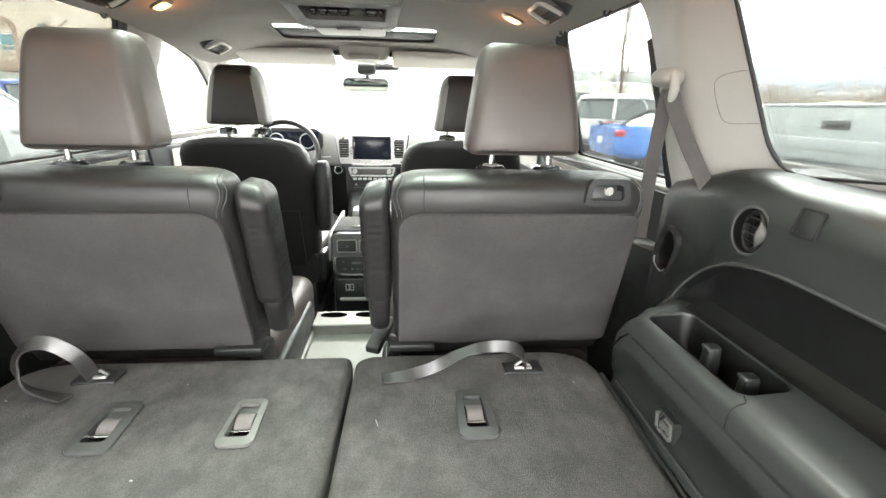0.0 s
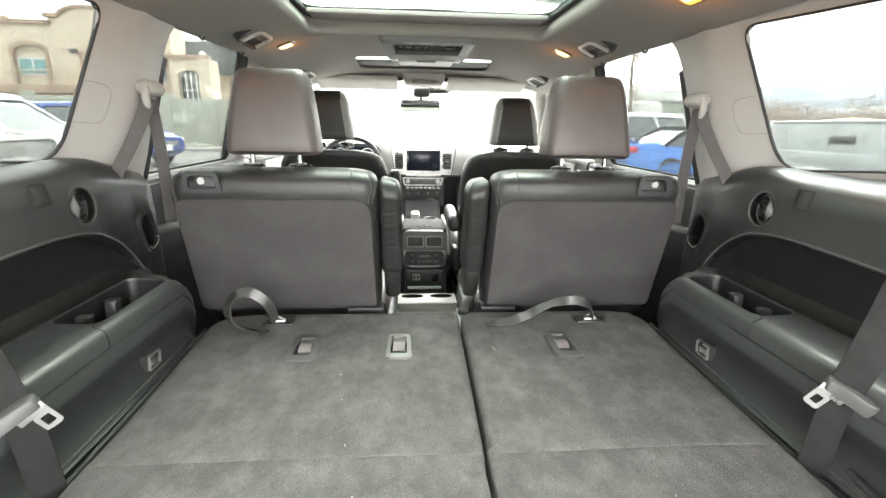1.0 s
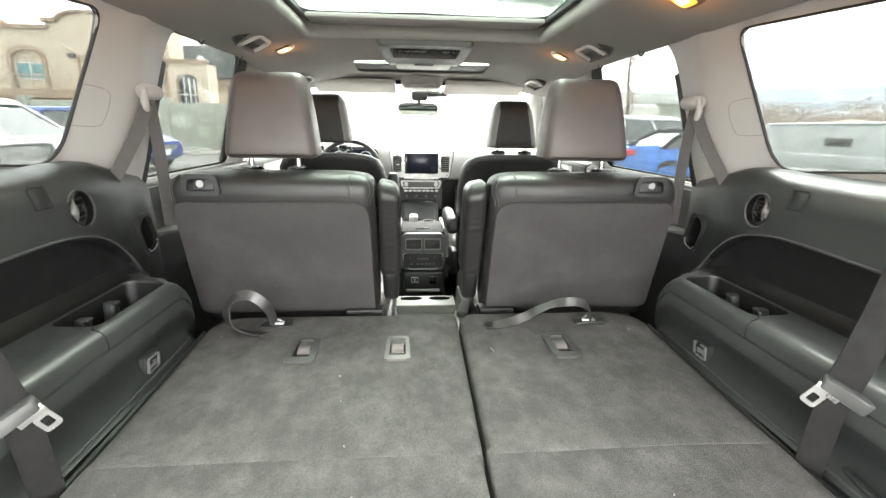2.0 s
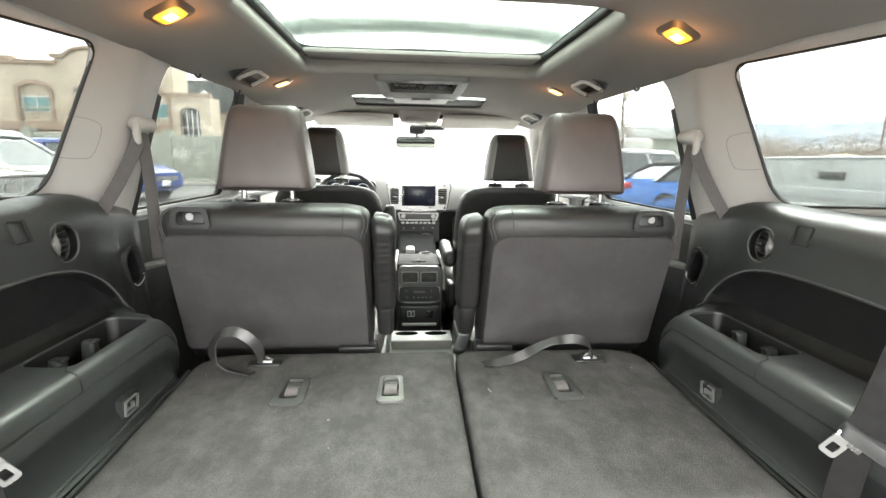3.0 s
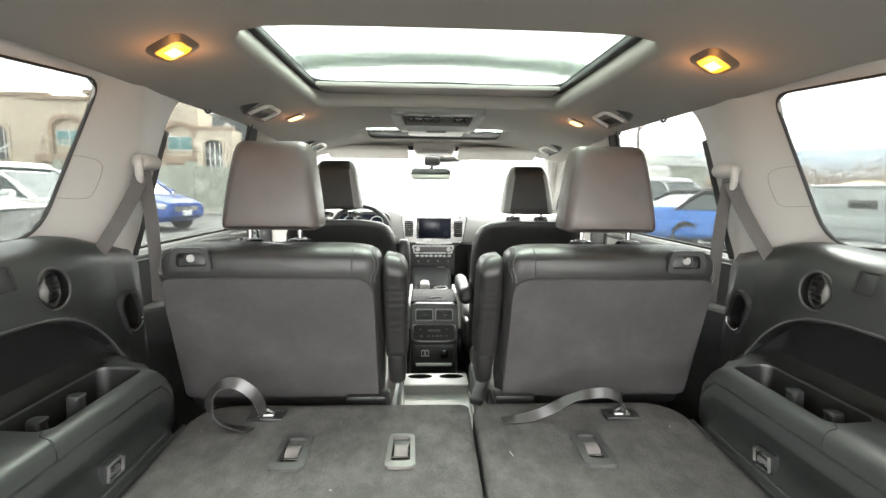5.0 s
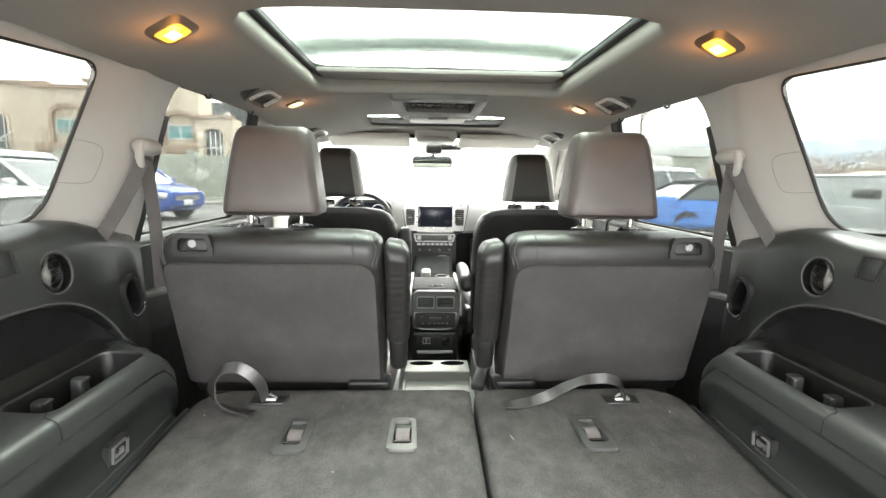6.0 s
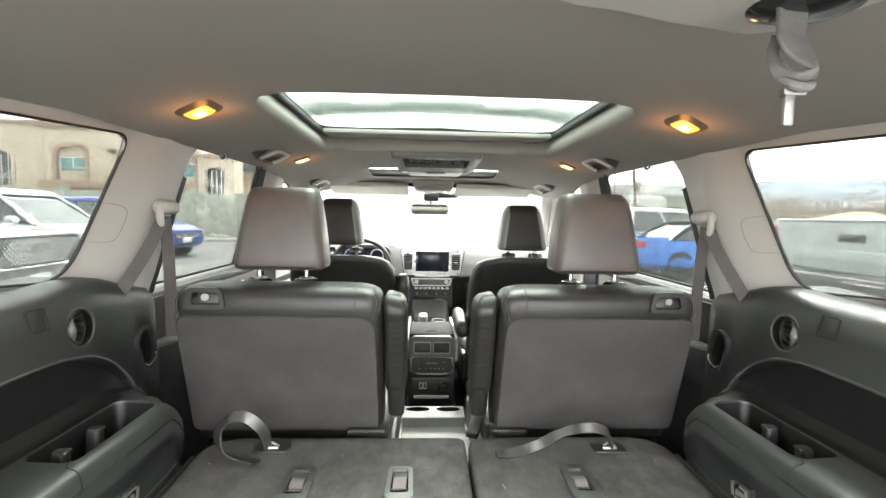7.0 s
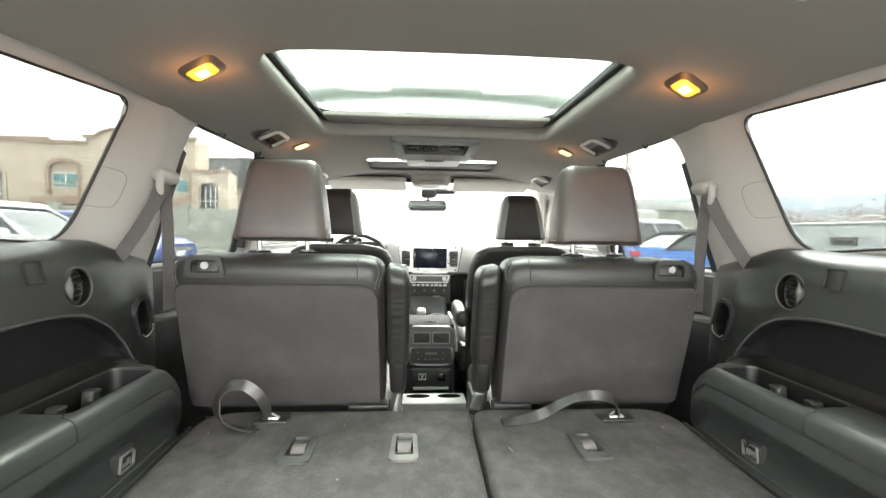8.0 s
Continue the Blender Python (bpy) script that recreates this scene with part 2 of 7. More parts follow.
def prism(poly, lo, hi, axis="x", r=0.0, seg=2):
    """A polygon drawn in the two other axes, pulled from lo to hi."""
    def at(p, v):
        return {"x": (v, p[0], p[1]), "y": (p[0], v, p[1]), "z": (p[0], p[1], v)}[axis]
    bm = loft([[at(p, lo) for p in poly], [at(p, hi) for p in poly]])
    if r:
        bmesh.ops.recalc_face_normals(bm, faces=bm.faces)
        edges = [e for e in bm.edges if e.calc_face_angle(0) > radians(30)]
        bmesh.ops.bevel(bm, geom=edges, offset=r, segments=seg, affect="EDGES", profile=0.5)
    return bm


def spline(pts, n=8):
    """A smooth line through points."""
    pts = [Vector(p) for p in pts]
    ext = [2 * pts[0] - pts[1], *pts, 2 * pts[-1] - pts[-2]]
    line = []
    for a, b, c, d in zip(ext, ext[1:], ext[2:], ext[3:]):
        for k in range(n):
            t = k / n
            line.append(0.5 * (2 * b + (c - a) * t + (2 * a - 5 * b + 4 * c - d) * t * t + (3 * b - a - 3 * c + d) * t ** 3))
    return line + [pts[-1]]


def tube(pts, r, n=10):
    pts = [Vector(p) for p in pts]
    rings, up = [], Vector((0.123, 0.31, 0.94))
    for i, p in enumerate(pts):
        d = (pts[min(i + 1, len(pts) - 1)] - pts[max(i - 1, 0)]).normalized()
        side = d.cross(up).normalized()
        up = side.cross(d).normalized()
        rad = r[i] if isinstance(r, (list, tuple)) else r
        rings.append([p + rad * (math.cos(2 * math.pi * k / n) * side + math.sin(2 * math.pi * k / n) * up) for k in range(n)])
    return loft(rings)


def ribbon(pts, across, width, thick=0.0025):
    """A flat strap along pts; across: the direction of its width, one or one a point."""
    pts, rings = [Vector(p) for p in pts], []
    for i, p in enumerate(pts):
        d = (pts[min(i + 1, len(pts) - 1)] - pts[max(i - 1, 0)]).normalized()
        w = Vector(across[i] if isinstance(across, list) else across)
        w = (w - w.dot(d) * d).normalized()
        n = d.cross(w)
        rings.append([p + w * a * width / 2 + n * b * thick / 2 for a, b in ((-1, -1), (-0.96, -1.3), (0.96, -1.3), (1, -1), (1, 1), (0.96, 1.3), (-0.96, 1.3), (-1, 1))])
    return loft(rings)


def disc(c, r, depth, axis, n=28, r2=None):
    """A short cylinder or cone along axis, its middle at c."""
    q = Vector(axis).to_track_quat("Z", "Y").to_matrix().to_4x4()
    bm = bmesh.new()
    bmesh.ops.create_cone(bm, cap_ends=True, segments=n, radius1=r, radius2=r if r2 is None else r2, depth=depth)
    bm.transform(Matrix.Translation(c) @ q)
    return bm


def ring(c, r, tube_r, axis, n=36, k=8, squash=1.0):
    q = Vector(axis).to_track_quat("Z", "Y").to_matrix().to_4x4()
    rows = []
    for i in range(n + 1):
        a = 2 * math.pi * i / n
        rows.append([((r + tube_r * math.cos(b)) * math.cos(a), (r + tube_r * math.cos(b)) * math.sin(a), squash * tube_r * math.sin(b)) for b in (2 * math.pi * j / k for j in range(k))])
    bm = loft(rows, cap=False)
    bm.transform(Matrix.Translation(c) @ q)
    return bm


def frame_ring(outer, inner, place, depth):
    """A frame between two matched loops; place(p, d) sets a point at depth d into the world."""
    n = len(outer)
    bm = bmesh.new()
    rows = [[bm.verts.new(place(p, d)) for p in loop] for loop, d in ((outer, 0), (inner, 0), (inner, depth), (outer, depth))]
    for a, b in zip(rows, rows[1:] + rows[:1]):
        for i in range(n):
            j = (i + 1) % n
            bm.faces.new((a[i], a[j], b[j], b[i]))
    return bm


def cut(bm, *cutters):
    """bm less the cutters."""
    def made(b):
        me = bpy.data.meshes.new("cut")
        bmesh.ops.recalc_face_normals(b, faces=b.faces)
        b.to_mesh(me)
        b.free()
        return bpy.data.objects.new("cut", me)
    ob = made(bm)
    scene.collection.objects.link(ob)
    blades = []
    for c in cutters:
        k = made(c)
        scene.collection.objects.link(k)
        mod = ob.modifiers.new("cut", "BOOLEAN")
        mod.operation, mod.object, mod.solver = "DIFFERENCE", k, "EXACT"
        blades.append(k)
    bpy.context.view_layer.update()
    res = bpy.data.meshes.new_from_object(ob.evaluated_get(bpy.context.evaluated_depsgraph_get()))
    whole = bmesh.new()
    whole.from_mesh(res)
    for o in (ob, *blades):
        bpy.data.objects.remove(o)
    bpy.data.meshes.remove(res)
    return whole


def star(poly, centre, angles):
    """The outline of a polygon, met by rays from a point inside it."""
    pts = []
    for a in angles:
        dx, dy, best = math.cos(a), math.sin(a), None
        for (x1, y1), (x2, y2) in zip(poly, poly[1:] + poly[:1]):
            ex, ey = x2 - x1, y2 - y1
            den = dx * ey - dy * ex
            if abs(den) < 1e-12:
                continue
            t = ((x1 - centre[0]) * ey - (y1 - centre[1]) * ex) / den
            u = ((x1 - centre[0]) * dy - (y1 - centre[1]) * dx) / den
            if t > 0 and -1e-9 <= u <= 1 + 1e-9 and (best is None or t < best):
                best = t
        pts.append((centre[0] + best * dx, centre[1] + best * dy))
    return pts


def rounded(poly, r, n=5):
    """A polygon with its corners rounded; r: one radius or one a corner."""
    out_pts, k = [], len(poly)
    for i, p in enumerate(poly):
        p, a, b = Vector(p), Vector(poly[i - 1]), Vector(poly[(i + 1) % k])
        rad = r[i] if isinstance(r, (list, tuple)) else r
        u, v = a - p, b - p
        s, e = p + u.normalized() * min(rad, u.length * 0.49), p + v.normalized() * min(rad, v.length * 0.49)
        for j in range(n + 1):
            t = j / n
            q = (1 - t) ** 2 * s + 2 * t * (1 - t) * p + t * t * e
            out_pts.append((q.x, q.y))
    return out_pts


def matched(outer, inner, centre, n=72):
    """Both outlines, met by the same rays, the outer one's corners among them."""
    angles = {round(2 * math.pi * i / n - math.pi, 6) for i in range(n)}
    angles |= {round(math.atan2(y - centre[1], x - centre[0]), 6) for x, y in outer}
    angles = sorted(angles)
    return star(outer, centre, angles), star(inner, centre, angles)


def holed(outer, inner, centre, lift, steps=8, lip=()):
    """A panel with an opening. lift(u, v): the world place; lip: further places for the opening's edge, drawn on from it."""
    big, small = matched(outer, inner, centre)
    rows = []
    for k in range(steps + 1):
        t = k / steps
        rows.append([lift(a[0] + (b[0] - a[0]) * t, a[1] + (b[1] - a[1]) * t) for a, b in zip(big, small)])
    for f in lip:
        rows.append([f(*p) for p in small])
    return loft(rows, cap=False)


def blend(a, b, x):
    t = min(1.0, max(0.0, (x - a) / (b - a)))
    return t * t * (3 - 2 * t)


# ---- setting: the cabin's shell ----
def roof_z(x, y):
    """The headliner: level in the middle, falling to the sides, sinking towards the windscreen and the tailgate."""
    h = abs(x) - 0.33
    return 1.568 - 0.095 * (h + math.sqrt(h * h + 0.0036)) - 0.055 * blend(1.3, 2.15, y) - 0.075 * max(0.0, 0.43 - y)


def roof_place(x, y):
    return (x, y, roof_z(x, y))


well = [(x, 0.882 + y) for x, y in rr(0.79, 0.768, 0.06, 6)]
slot = [(x, 1.765 + y) for x, y in rr(0.60, 0.235, 0.03, 4)]
rear_liner = holed([(-0.66, -0.34), (0.66, -0.34), (0.66, 1.44), (-0.66, 1.44)], well, (0, 0.882), roof_place, 10,
                   [lambda x, y: (x * 0.985, 0.882 + (y - 0.882) * 0.985, roof_z(x, y) + 0.006),
                    lambda x, y: (x * 0.978, 0.882 + (y - 0.882) * 0.98, roof_z(x, y) + 0.016),
                    lambda x, y: (x * 0.985, 0.882 + (y - 0.882) * 0.985, roof_z(x, y) + 0.028),
                    lambda x, y: (x * 1.035, 0.882 + (y - 0.882) * 1.02, 1.612),
                    lambda x, y: (x * 1.10, 0.882 + (y - 0.882) * 1.10, 1.616)])
front_liner = holed([(-0.66, 1.44), (0.66, 1.44), (0.69, 2.15), (-0.69, 2.15)], slot, (0, 1.755), roof_place, 8,
                    [lambda x, y: (x * 0.985, 1.755 + (y - 1.755) * 0.985, roof_z(x, y) + 0.004)])
tail_header = sheet([[(x, y, z - 0.05 * x * x) for x in np.linspace(-0.66, 0.66, 13)] for y, z in ((-0.28, 1.505), (-0.31, 1.49), (-0.36, 1.50), (-0.40, 1.53))])
def skin(x, y):
    return (x, y, 1.66 - 0.20 * x * x - 0.06 * blend(1.4, 2.2, y))


outer_roof = join(holed([(-0.70, -0.40), (0.70, -0.40), (0.70, 1.46), (-0.70, 1.46)], [(x * 1.10, 0.882 + (y - 0.882) * 1.10) for x, y in well], (0, 0.875), skin, 6),
                  holed([(-0.70, 1.46), (0.70, 1.46), (0.66, 2.14), (-0.66, 2.14)], [(x * 1.08, 1.765 + (y - 1.765) * 1.25) for x, y in slot], (0, 1.765), lambda x, y: (x, y, roof_z(x, y) + 0.024), 6),
                  sheet([[(x, 1.46, 1.66 - 0.20 * x * x) for x in np.linspace(-0.70, 0.70, 9)], [(x, 1.46, roof_z(x, 1.46) + 0.024) for x in np.linspace(-0.70, 0.70, 9)]]))
structure("ceiling", join(rear_liner, front_liner, tail_header), HEADLINER, "beige woven fabric headliner with sunroof openings", "headliner", 40)
# Unseen body colour, chosen pale to bounce light onto the front headliner.
GREY_PAINT = material("silver_body_paint", (0.46, 0.465, 0.47), 0.3, metal=0.3, spots=0.1, coat=0.5)
structure("roof_skin", outer_roof, GREY_PAINT, "silver painted steel car roof", "car roof")

roof_window = structure("window_1", join(frame_ring(rr(1.02, 0.98, 0.08, 6), rr(0.80, 0.71, 0.05, 6), lambda p, d: (p[0], 0.862 + p[1], 1.626 + d), 0.012)), RUBBER, "panoramic tinted glass roof in a black seal", "sunroof")
part("pane", box((0, 0.875, 1.648), (0.90, 0.86, 0.006), 0.0), ROOF_GLASS, roof_window, "tinted green-grey roof glass")
part("shade_housing", box((0, 1.225, 1.616), (0.775, 0.12, 0.014), 0.005), GREY_TRIM, roof_window, "pale grey shade housing strip")
for s in (-1, 1):
    part("rail", box((s * 0.400, 0.86, 1.619), (0.018, 0.74, 0.014), 0.004), BLACK, roof_window)
front_roof_window = structure("window_2", frame_ring(rr(0.68, 0.33, 0.03, 4), rr(0.60, 0.235, 0.03, 4), lambda p, d: (p[0], 1.765 + p[1], roof_z(0, 1.765 + p[1]) + 0.008 + d), 0.004), RUBBER, "front moonroof in a black seal", "sunroof")
part("pane", turned(box((0, 0, 0), (0.64, 0.33, 0.004), 0.0), Matrix.Translation((0, 1.765, roof_z(0, 1.765) + 0.030)) @ Matrix.Rotation(-0.07, 4, "X")), ROOF_GLASS, front_roof_window)
part("shade", turned(box((0, 0, 0), (0.68, 0.16, 0.004), 0.001), Matrix.Translation((0, 1.828, roof_z(0, 1.828) + 0.011)) @ Matrix.Rotation(-0.07, 4, "X")), RUBBER, front_roof_window, "dark sliding shade, mostly closed")
bar = thing("roof_crossbar", (0, 1.29, 1.70), "grey metal roof rack crossbar above the glass roof", "roof bar")
part("bar", tube(spline([(-0.60, 1.375, 1.715), (-0.35, 1.32, 1.728), (0, 1.288, 1.735), (0.35, 1.32, 1.728), (0.60, 1.375, 1.715)]), 0.028, 14), material("pale_roof_bar_paint", (0.46, 0.49, 0.46), 0.65, spots=0.15, spot_size=6, second=(0.40, 0.43, 0.40)), bar)
for s in (-1, 1):
    part("foot", box((s * 0.60, 1.375, 1.66), (0.05, 0.09, 0.11), 0.015), BLACK, bar)


def side_x(y, z):
    """The side trim over the belt line: leaning in to the roof, with the pillar standing proud between the windows."""
    base = 0.787 - 0.32 * (z - 1.185)
    edge, fold = 0.575 + 0.203 * (z - 1.185), 0.738 - 0.06 * (z - 1.2)
    rear, front = (y - edge) / (fold - edge), (0.975 - y) / (0.975 - fold)
    near = 0.5 * (rear + front - math.sqrt((rear - front) ** 2 + 0.05))
    proud = max(0.020, 0.076 - 0.13 * max(0, z - 1.19)) * max(0.0, near)
    second = 0.03 * blend(1.52, 1.58, y) * (1 - blend(1.66, 1.70, y))
    return base - proud - second


QUARTER = rounded([(0.573, 1.186), (0.640, 1.500), (-0.10, 1.455), (-0.13, 1.245)], [0.07, 0.04, 0.05, 0.06], 6)
REAR_DOOR = rounded([(0.785, 1.118), (0.815, 1.25), (0.842, 1.37), (0.868, 1.470), (0.925, 1.527), (1.50, 1.533), (1.565, 1.118)], [0.02, 0.06, 0.06, 0.05, 0.04, 0.03, 0.03], 5)
FRONT_DOOR = rounded([(1.70, 1.145), (1.665, 1.49), (1.80, 1.505), (2.09, 1.455), (2.62, 1.195), (2.64, 1.145)], [0.03, 0.03, 0.05, 0.08, 0.03, 0.03], 4)


def side_panel(s, outer, hole, centre, deep=0.035):
    def lift(y, z):
        return (side_x(y, z), y, z)
    rim = [Vector(a).lerp(Vector(b), k / 60) for a, b in zip(hole, hole[1:] + hole[:1]) for k in range(60)]
    bm = holed(outer, hole, centre, lift, 12, [lambda y, z: (side_x(y, z) + 0.003, y, z), lambda y, z: (side_x(y, z) + deep, y, z)])
    for f in bm.faces:
        c = f.calc_center_median()
        near = min((Vector(p) - Vector((c.y, c.z))).length for p in rim)
        if hole is QUARTER and near < 0.003 and c.x > side_x(c.y, c.z) + 0.0025:
            f.material_index = 1
    return mirrored(bm, s)


def pane_bm(s, hole, grow, off, thick=0.005):
    c = Vector((sum(p[0] for p in hole) / len(hole), sum(p[1] for p in hole) / len(hole)))
    loop = [c + (Vector(p) - c) * grow for p in hole]
    def x(p):
        return 0.787 - 0.32 * (p[1] - 1.185) + off
    return mirrored(loft([[(x(p), p[0], p[1]) for p in loop], [(x(p) + thick, p[0], p[1]) for p in loop]]), s)


def seal_bm(s, hole, off, wide=0.965, depth=0.01):
    c = Vector((sum(p[0] for p in hole) / len(hole), sum(p[1] for p in hole) / len(hole)))
    big = [c + (Vector(p) - c) * 1.06 for p in hole]
    small = [c + (Vector(p) - c) * wide for p in hole]
    return mirrored(frame_ring(big, small, lambda p, d: (0.787 - 0.32 * (p[1] - 1.185) + off + d, p[0], p[1]), depth), s)


for s, side in ((-1, "left"), (1, "right")):
    wall = structure(f"wall_{side}", side_panel(s, [(-0.36, 1.10), (0.70, 1.10), (0.70, 1.535), (-0.36, 1.535)], QUARTER, (0.25, 1.35), 0.007), [BEIGE, RUBBER],
                     "beige plastic pillar and quarter window surround", "side trim", 40)
    part("pillar_cover", side_panel(s, [(0.70, 1.07), (1.62, 1.07), (1.62, 1.545), (0.70, 1.545)], REAR_DOOR, (1.22, 1.34)), BEIGE, wall, "beige plastic door pillar trim", 40)
    for hole, outer, centre, off in ((QUARTER, [(-0.38, 1.08), (0.70, 1.08), (0.70, 1.56), (-0.38, 1.56)], (0.25, 1.35), 0.016), (REAR_DOOR, [(0.70, 1.05), (1.62, 1.05), (1.62, 1.57), (0.70, 1.57)], (1.22, 1.34), 0.056), (FRONT_DOOR, [(1.62, 1.05), (2.86, 1.08), (2.13, 1.55), (1.62, 1.57)], (2.02, 1.32), 0.056)):
        cy, cz = centre
        big = [(cy + (p[0] - cy) * 1.06, cz + (p[1] - cz) * 1.10) for p in hole]
        part("outer_skin", mirrored(holed(outer, big, centre, lambda y, z: (0.787 - 0.32 * (z - 1.185) + off, y, z), 6), s), GREY_PAINT, wall, "silver painted steel body side", 40)
    part("pillar_joint", mirrored(ribbon([(side_x(0.70, z) + 0.007, 0.70, z) for z in (1.09, 1.2, 1.3, 1.4, 1.5, 1.545)], (0, 1, 0), 0.02, 0.003), s), BEIGE, wall)
    part("front_pillar_cover", side_panel(s, [(1.62, 1.13), (2.84, 1.13), (2.13, 1.525), (1.62, 1.545)], FRONT_DOOR, (2.02, 1.32)), BEIGE, wall, "", 40)
    # the thin outline of an access cover on the pillar
    def on(y, z, d):
        return (side_x(y, z) - d, y, z)
    cover = spline([(0.592, 1.268), (0.640, 1.266), (0.655, 1.28), (0.664, 1.325), (0.654, 1.343), (0.625, 1.350), (0.612, 1.350)], 4)
    part("cover_line", mirrored(tube([on(p.x, p.y, 0.0001) for p in [Vector((v[0], v[1])) for v in cover]], 0.00045, 6), s), BEZEL, wall)
    quarter = structure("window_3", seal_bm(s, QUARTER, 0.006, 1.012, 0.002), RUBBER, "tinted quarter window with a black rubber seal", "car window")
    part("pane", pane_bm(s, QUARTER, 1.03, 0.005), TINTED, quarter, "dark privacy glass")
    part("gasket", mirrored(tube([(0.787 - 0.32 * (p[1] - 1.185) + 0.001, p[0], p[1]) for p in QUARTER + QUARTER[:1]], 0.0028, 8), s), RUBBER, quarter)
    rear = structure("window_4", seal_bm(s, REAR_DOOR, 0.03, 0.97), RUBBER, "tinted rear door window with a black seal", "car window")
    part("pane", pane_bm(s, REAR_DOOR, 1.04, 0.042), TINTED, rear, "dark privacy glass")
    part("divider", mirrored(ribbon([(side_x(y, z) + 0.008, y + 0.012, z) for y, z in ((0.856, 1.43), (0.842, 1.36), (0.820, 1.26), (0.794, 1.125))], (0, 1, 0), 0.026, 0.010), s), RUBBER, rear, "black upright window divider bar")
    part("front_edge", mirrored(ribbon([(0.69, 1.515, 1.545), (0.73, 1.53, 1.40), (0.80, 1.555, 1.15)], (0, 1, 0), 0.05, 0.02), s), RUBBER, rear)
    front = structure("window_5", seal_bm(s, FRONT_DOOR, 0.03, 0.97), RUBBER, "clear front door window with a black seal", "car window")
    part("pane", pane_bm(s, FRONT_DOOR, 1.04, 0.042), CLEAR, front, "clear glass")

# windscreen, its posts and the cowl
screen = structure("window_6", join(tube([(-0.60, 2.12, 1.485), (0, 2.10, 1.505), (0.60, 2.12, 1.485)], 0.012, 8), tube([(-0.79, 2.80, 1.115), (0, 2.86, 1.125), (0.79, 2.80, 1.115)], 0.012, 8)), RUBBER, "clear sloping windscreen with black edges", "windscreen")
part("pane", sheet([[(x * a, y + 0.05 * (1 - (x / 0.6) ** 2) * b, z) for x in np.linspace(-0.62, 0.62, 9)] for a, y, z, b in ((1.0, 2.11, 1.50, 0.2), (1.1, 2.34, 1.375, 0.7), (1.2, 2.57, 1.25, 1), (1.3, 2.80, 1.115, 1))], 0.005), CLEAR, screen, "clear glass")
for s in (-1, 1):
    part("post", mirrored(tube(spline([(0.625, 2.10, 1.515), (0.69, 2.35, 1.385), (0.75, 2.58, 1.255), (0.815, 2.82, 1.12)], 4), 0.035, 10), s), BEIGE, screen, "beige windscreen post trim")


def arc_top(y):
    """The recess edge: level towards the tailgate, rounding down towards the seat."""
    at = [y + 0.012 * k for k in range(-3, 4)]
    return float(np.mean(np.interp(at, [-0.4, 0.20, 0.264, 0.386, 0.475, 0.542, 0.611, 0.652, 0.70], [1.03, 1.054, 1.058, 1.062, 1.057, 1.037, 0.983, 0.924, 0.84])))


def shelf_top(x, y):
    """The shelf: level, its nose falling away towards the seat, later towards the outside."""
    return float(np.interp(y - 0.73 * (x - 0.583), [-0.4, 0.552, 0.576, 0.595, 0.613, 0.648, 0.687, 0.72], [0.932, 0.932, 0.927, 0.912, 0.890, 0.842, 0.785, 0.745]))


def side_section(y):
    xs = 0.577 + 0.11 * blend(0.61, 0.74, y)
    zs, mid, far = shelf_top(0.583, y), shelf_top(0.632, y), shelf_top(0.690, y)
    za = max(arc_top(y), far + 0.004)
    h = za - far
    low = 1.190 - float(np.interp(y, [0.46, 0.53, 0.58, 0.63, 0.68, 0.78], [1.190, 1.194, 1.196, 1.182, 1.166, 1.147]))
    deep = 0.024 * (1 - blend(0.58, 0.655, y))
    top, up = 1.190 - low, blend(0.47, 0.60, y)
    return [(0.800, top), (0.772, top + 0.002 * (1 - up)), (0.738, top - 0.006 + 0.005 * up), (0.712 + 0.013 * up, top - 0.027 + 0.017 * up), (0.702 + 0.006 * up, 1.125 - 0.6 * low + 0.012 * up), (0.699, za + 0.016), (0.694, za + 0.007), (0.694, za + 0.001),
            (0.700 + deep, za - min(0.005, 0.2 * h)), (0.704 + deep, far + 0.55 * h), (0.702 + deep, far + min(0.022, 0.3 * h)), (0.700 + 0.4 * deep, far + min(0.006, 0.12 * h)), (0.694, far), (xs + 0.055, mid + 0.001),
            (xs + 0.018, zs + 0.0005), (xs + 0.008, zs - 0.003), (xs + 0.002, zs - 0.010), (xs, zs - 0.020), (xs - 0.001, zs - 0.034), (xs + 0.0035, zs - 0.0355), (xs + 0.0035, zs - 0.0385), (xs - 0.0015, zs - 0.040), (xs - 0.002, min(0.874, zs - 0.056)),
            (xs - 0.001, min(0.862, zs - 0.068)), (xs + 0.005, min(0.844, zs - 0.086)), (xs + 0.007, min(0.816, zs - 0.114)), (xs - 0.004, min(0.792, zs - 0.138)), (xs - 0.018, min(0.778, zs - 0.150)), (xs - 0.024, 0.60),
            (0.87, 0.60), (0.87, 1.190 - low)]


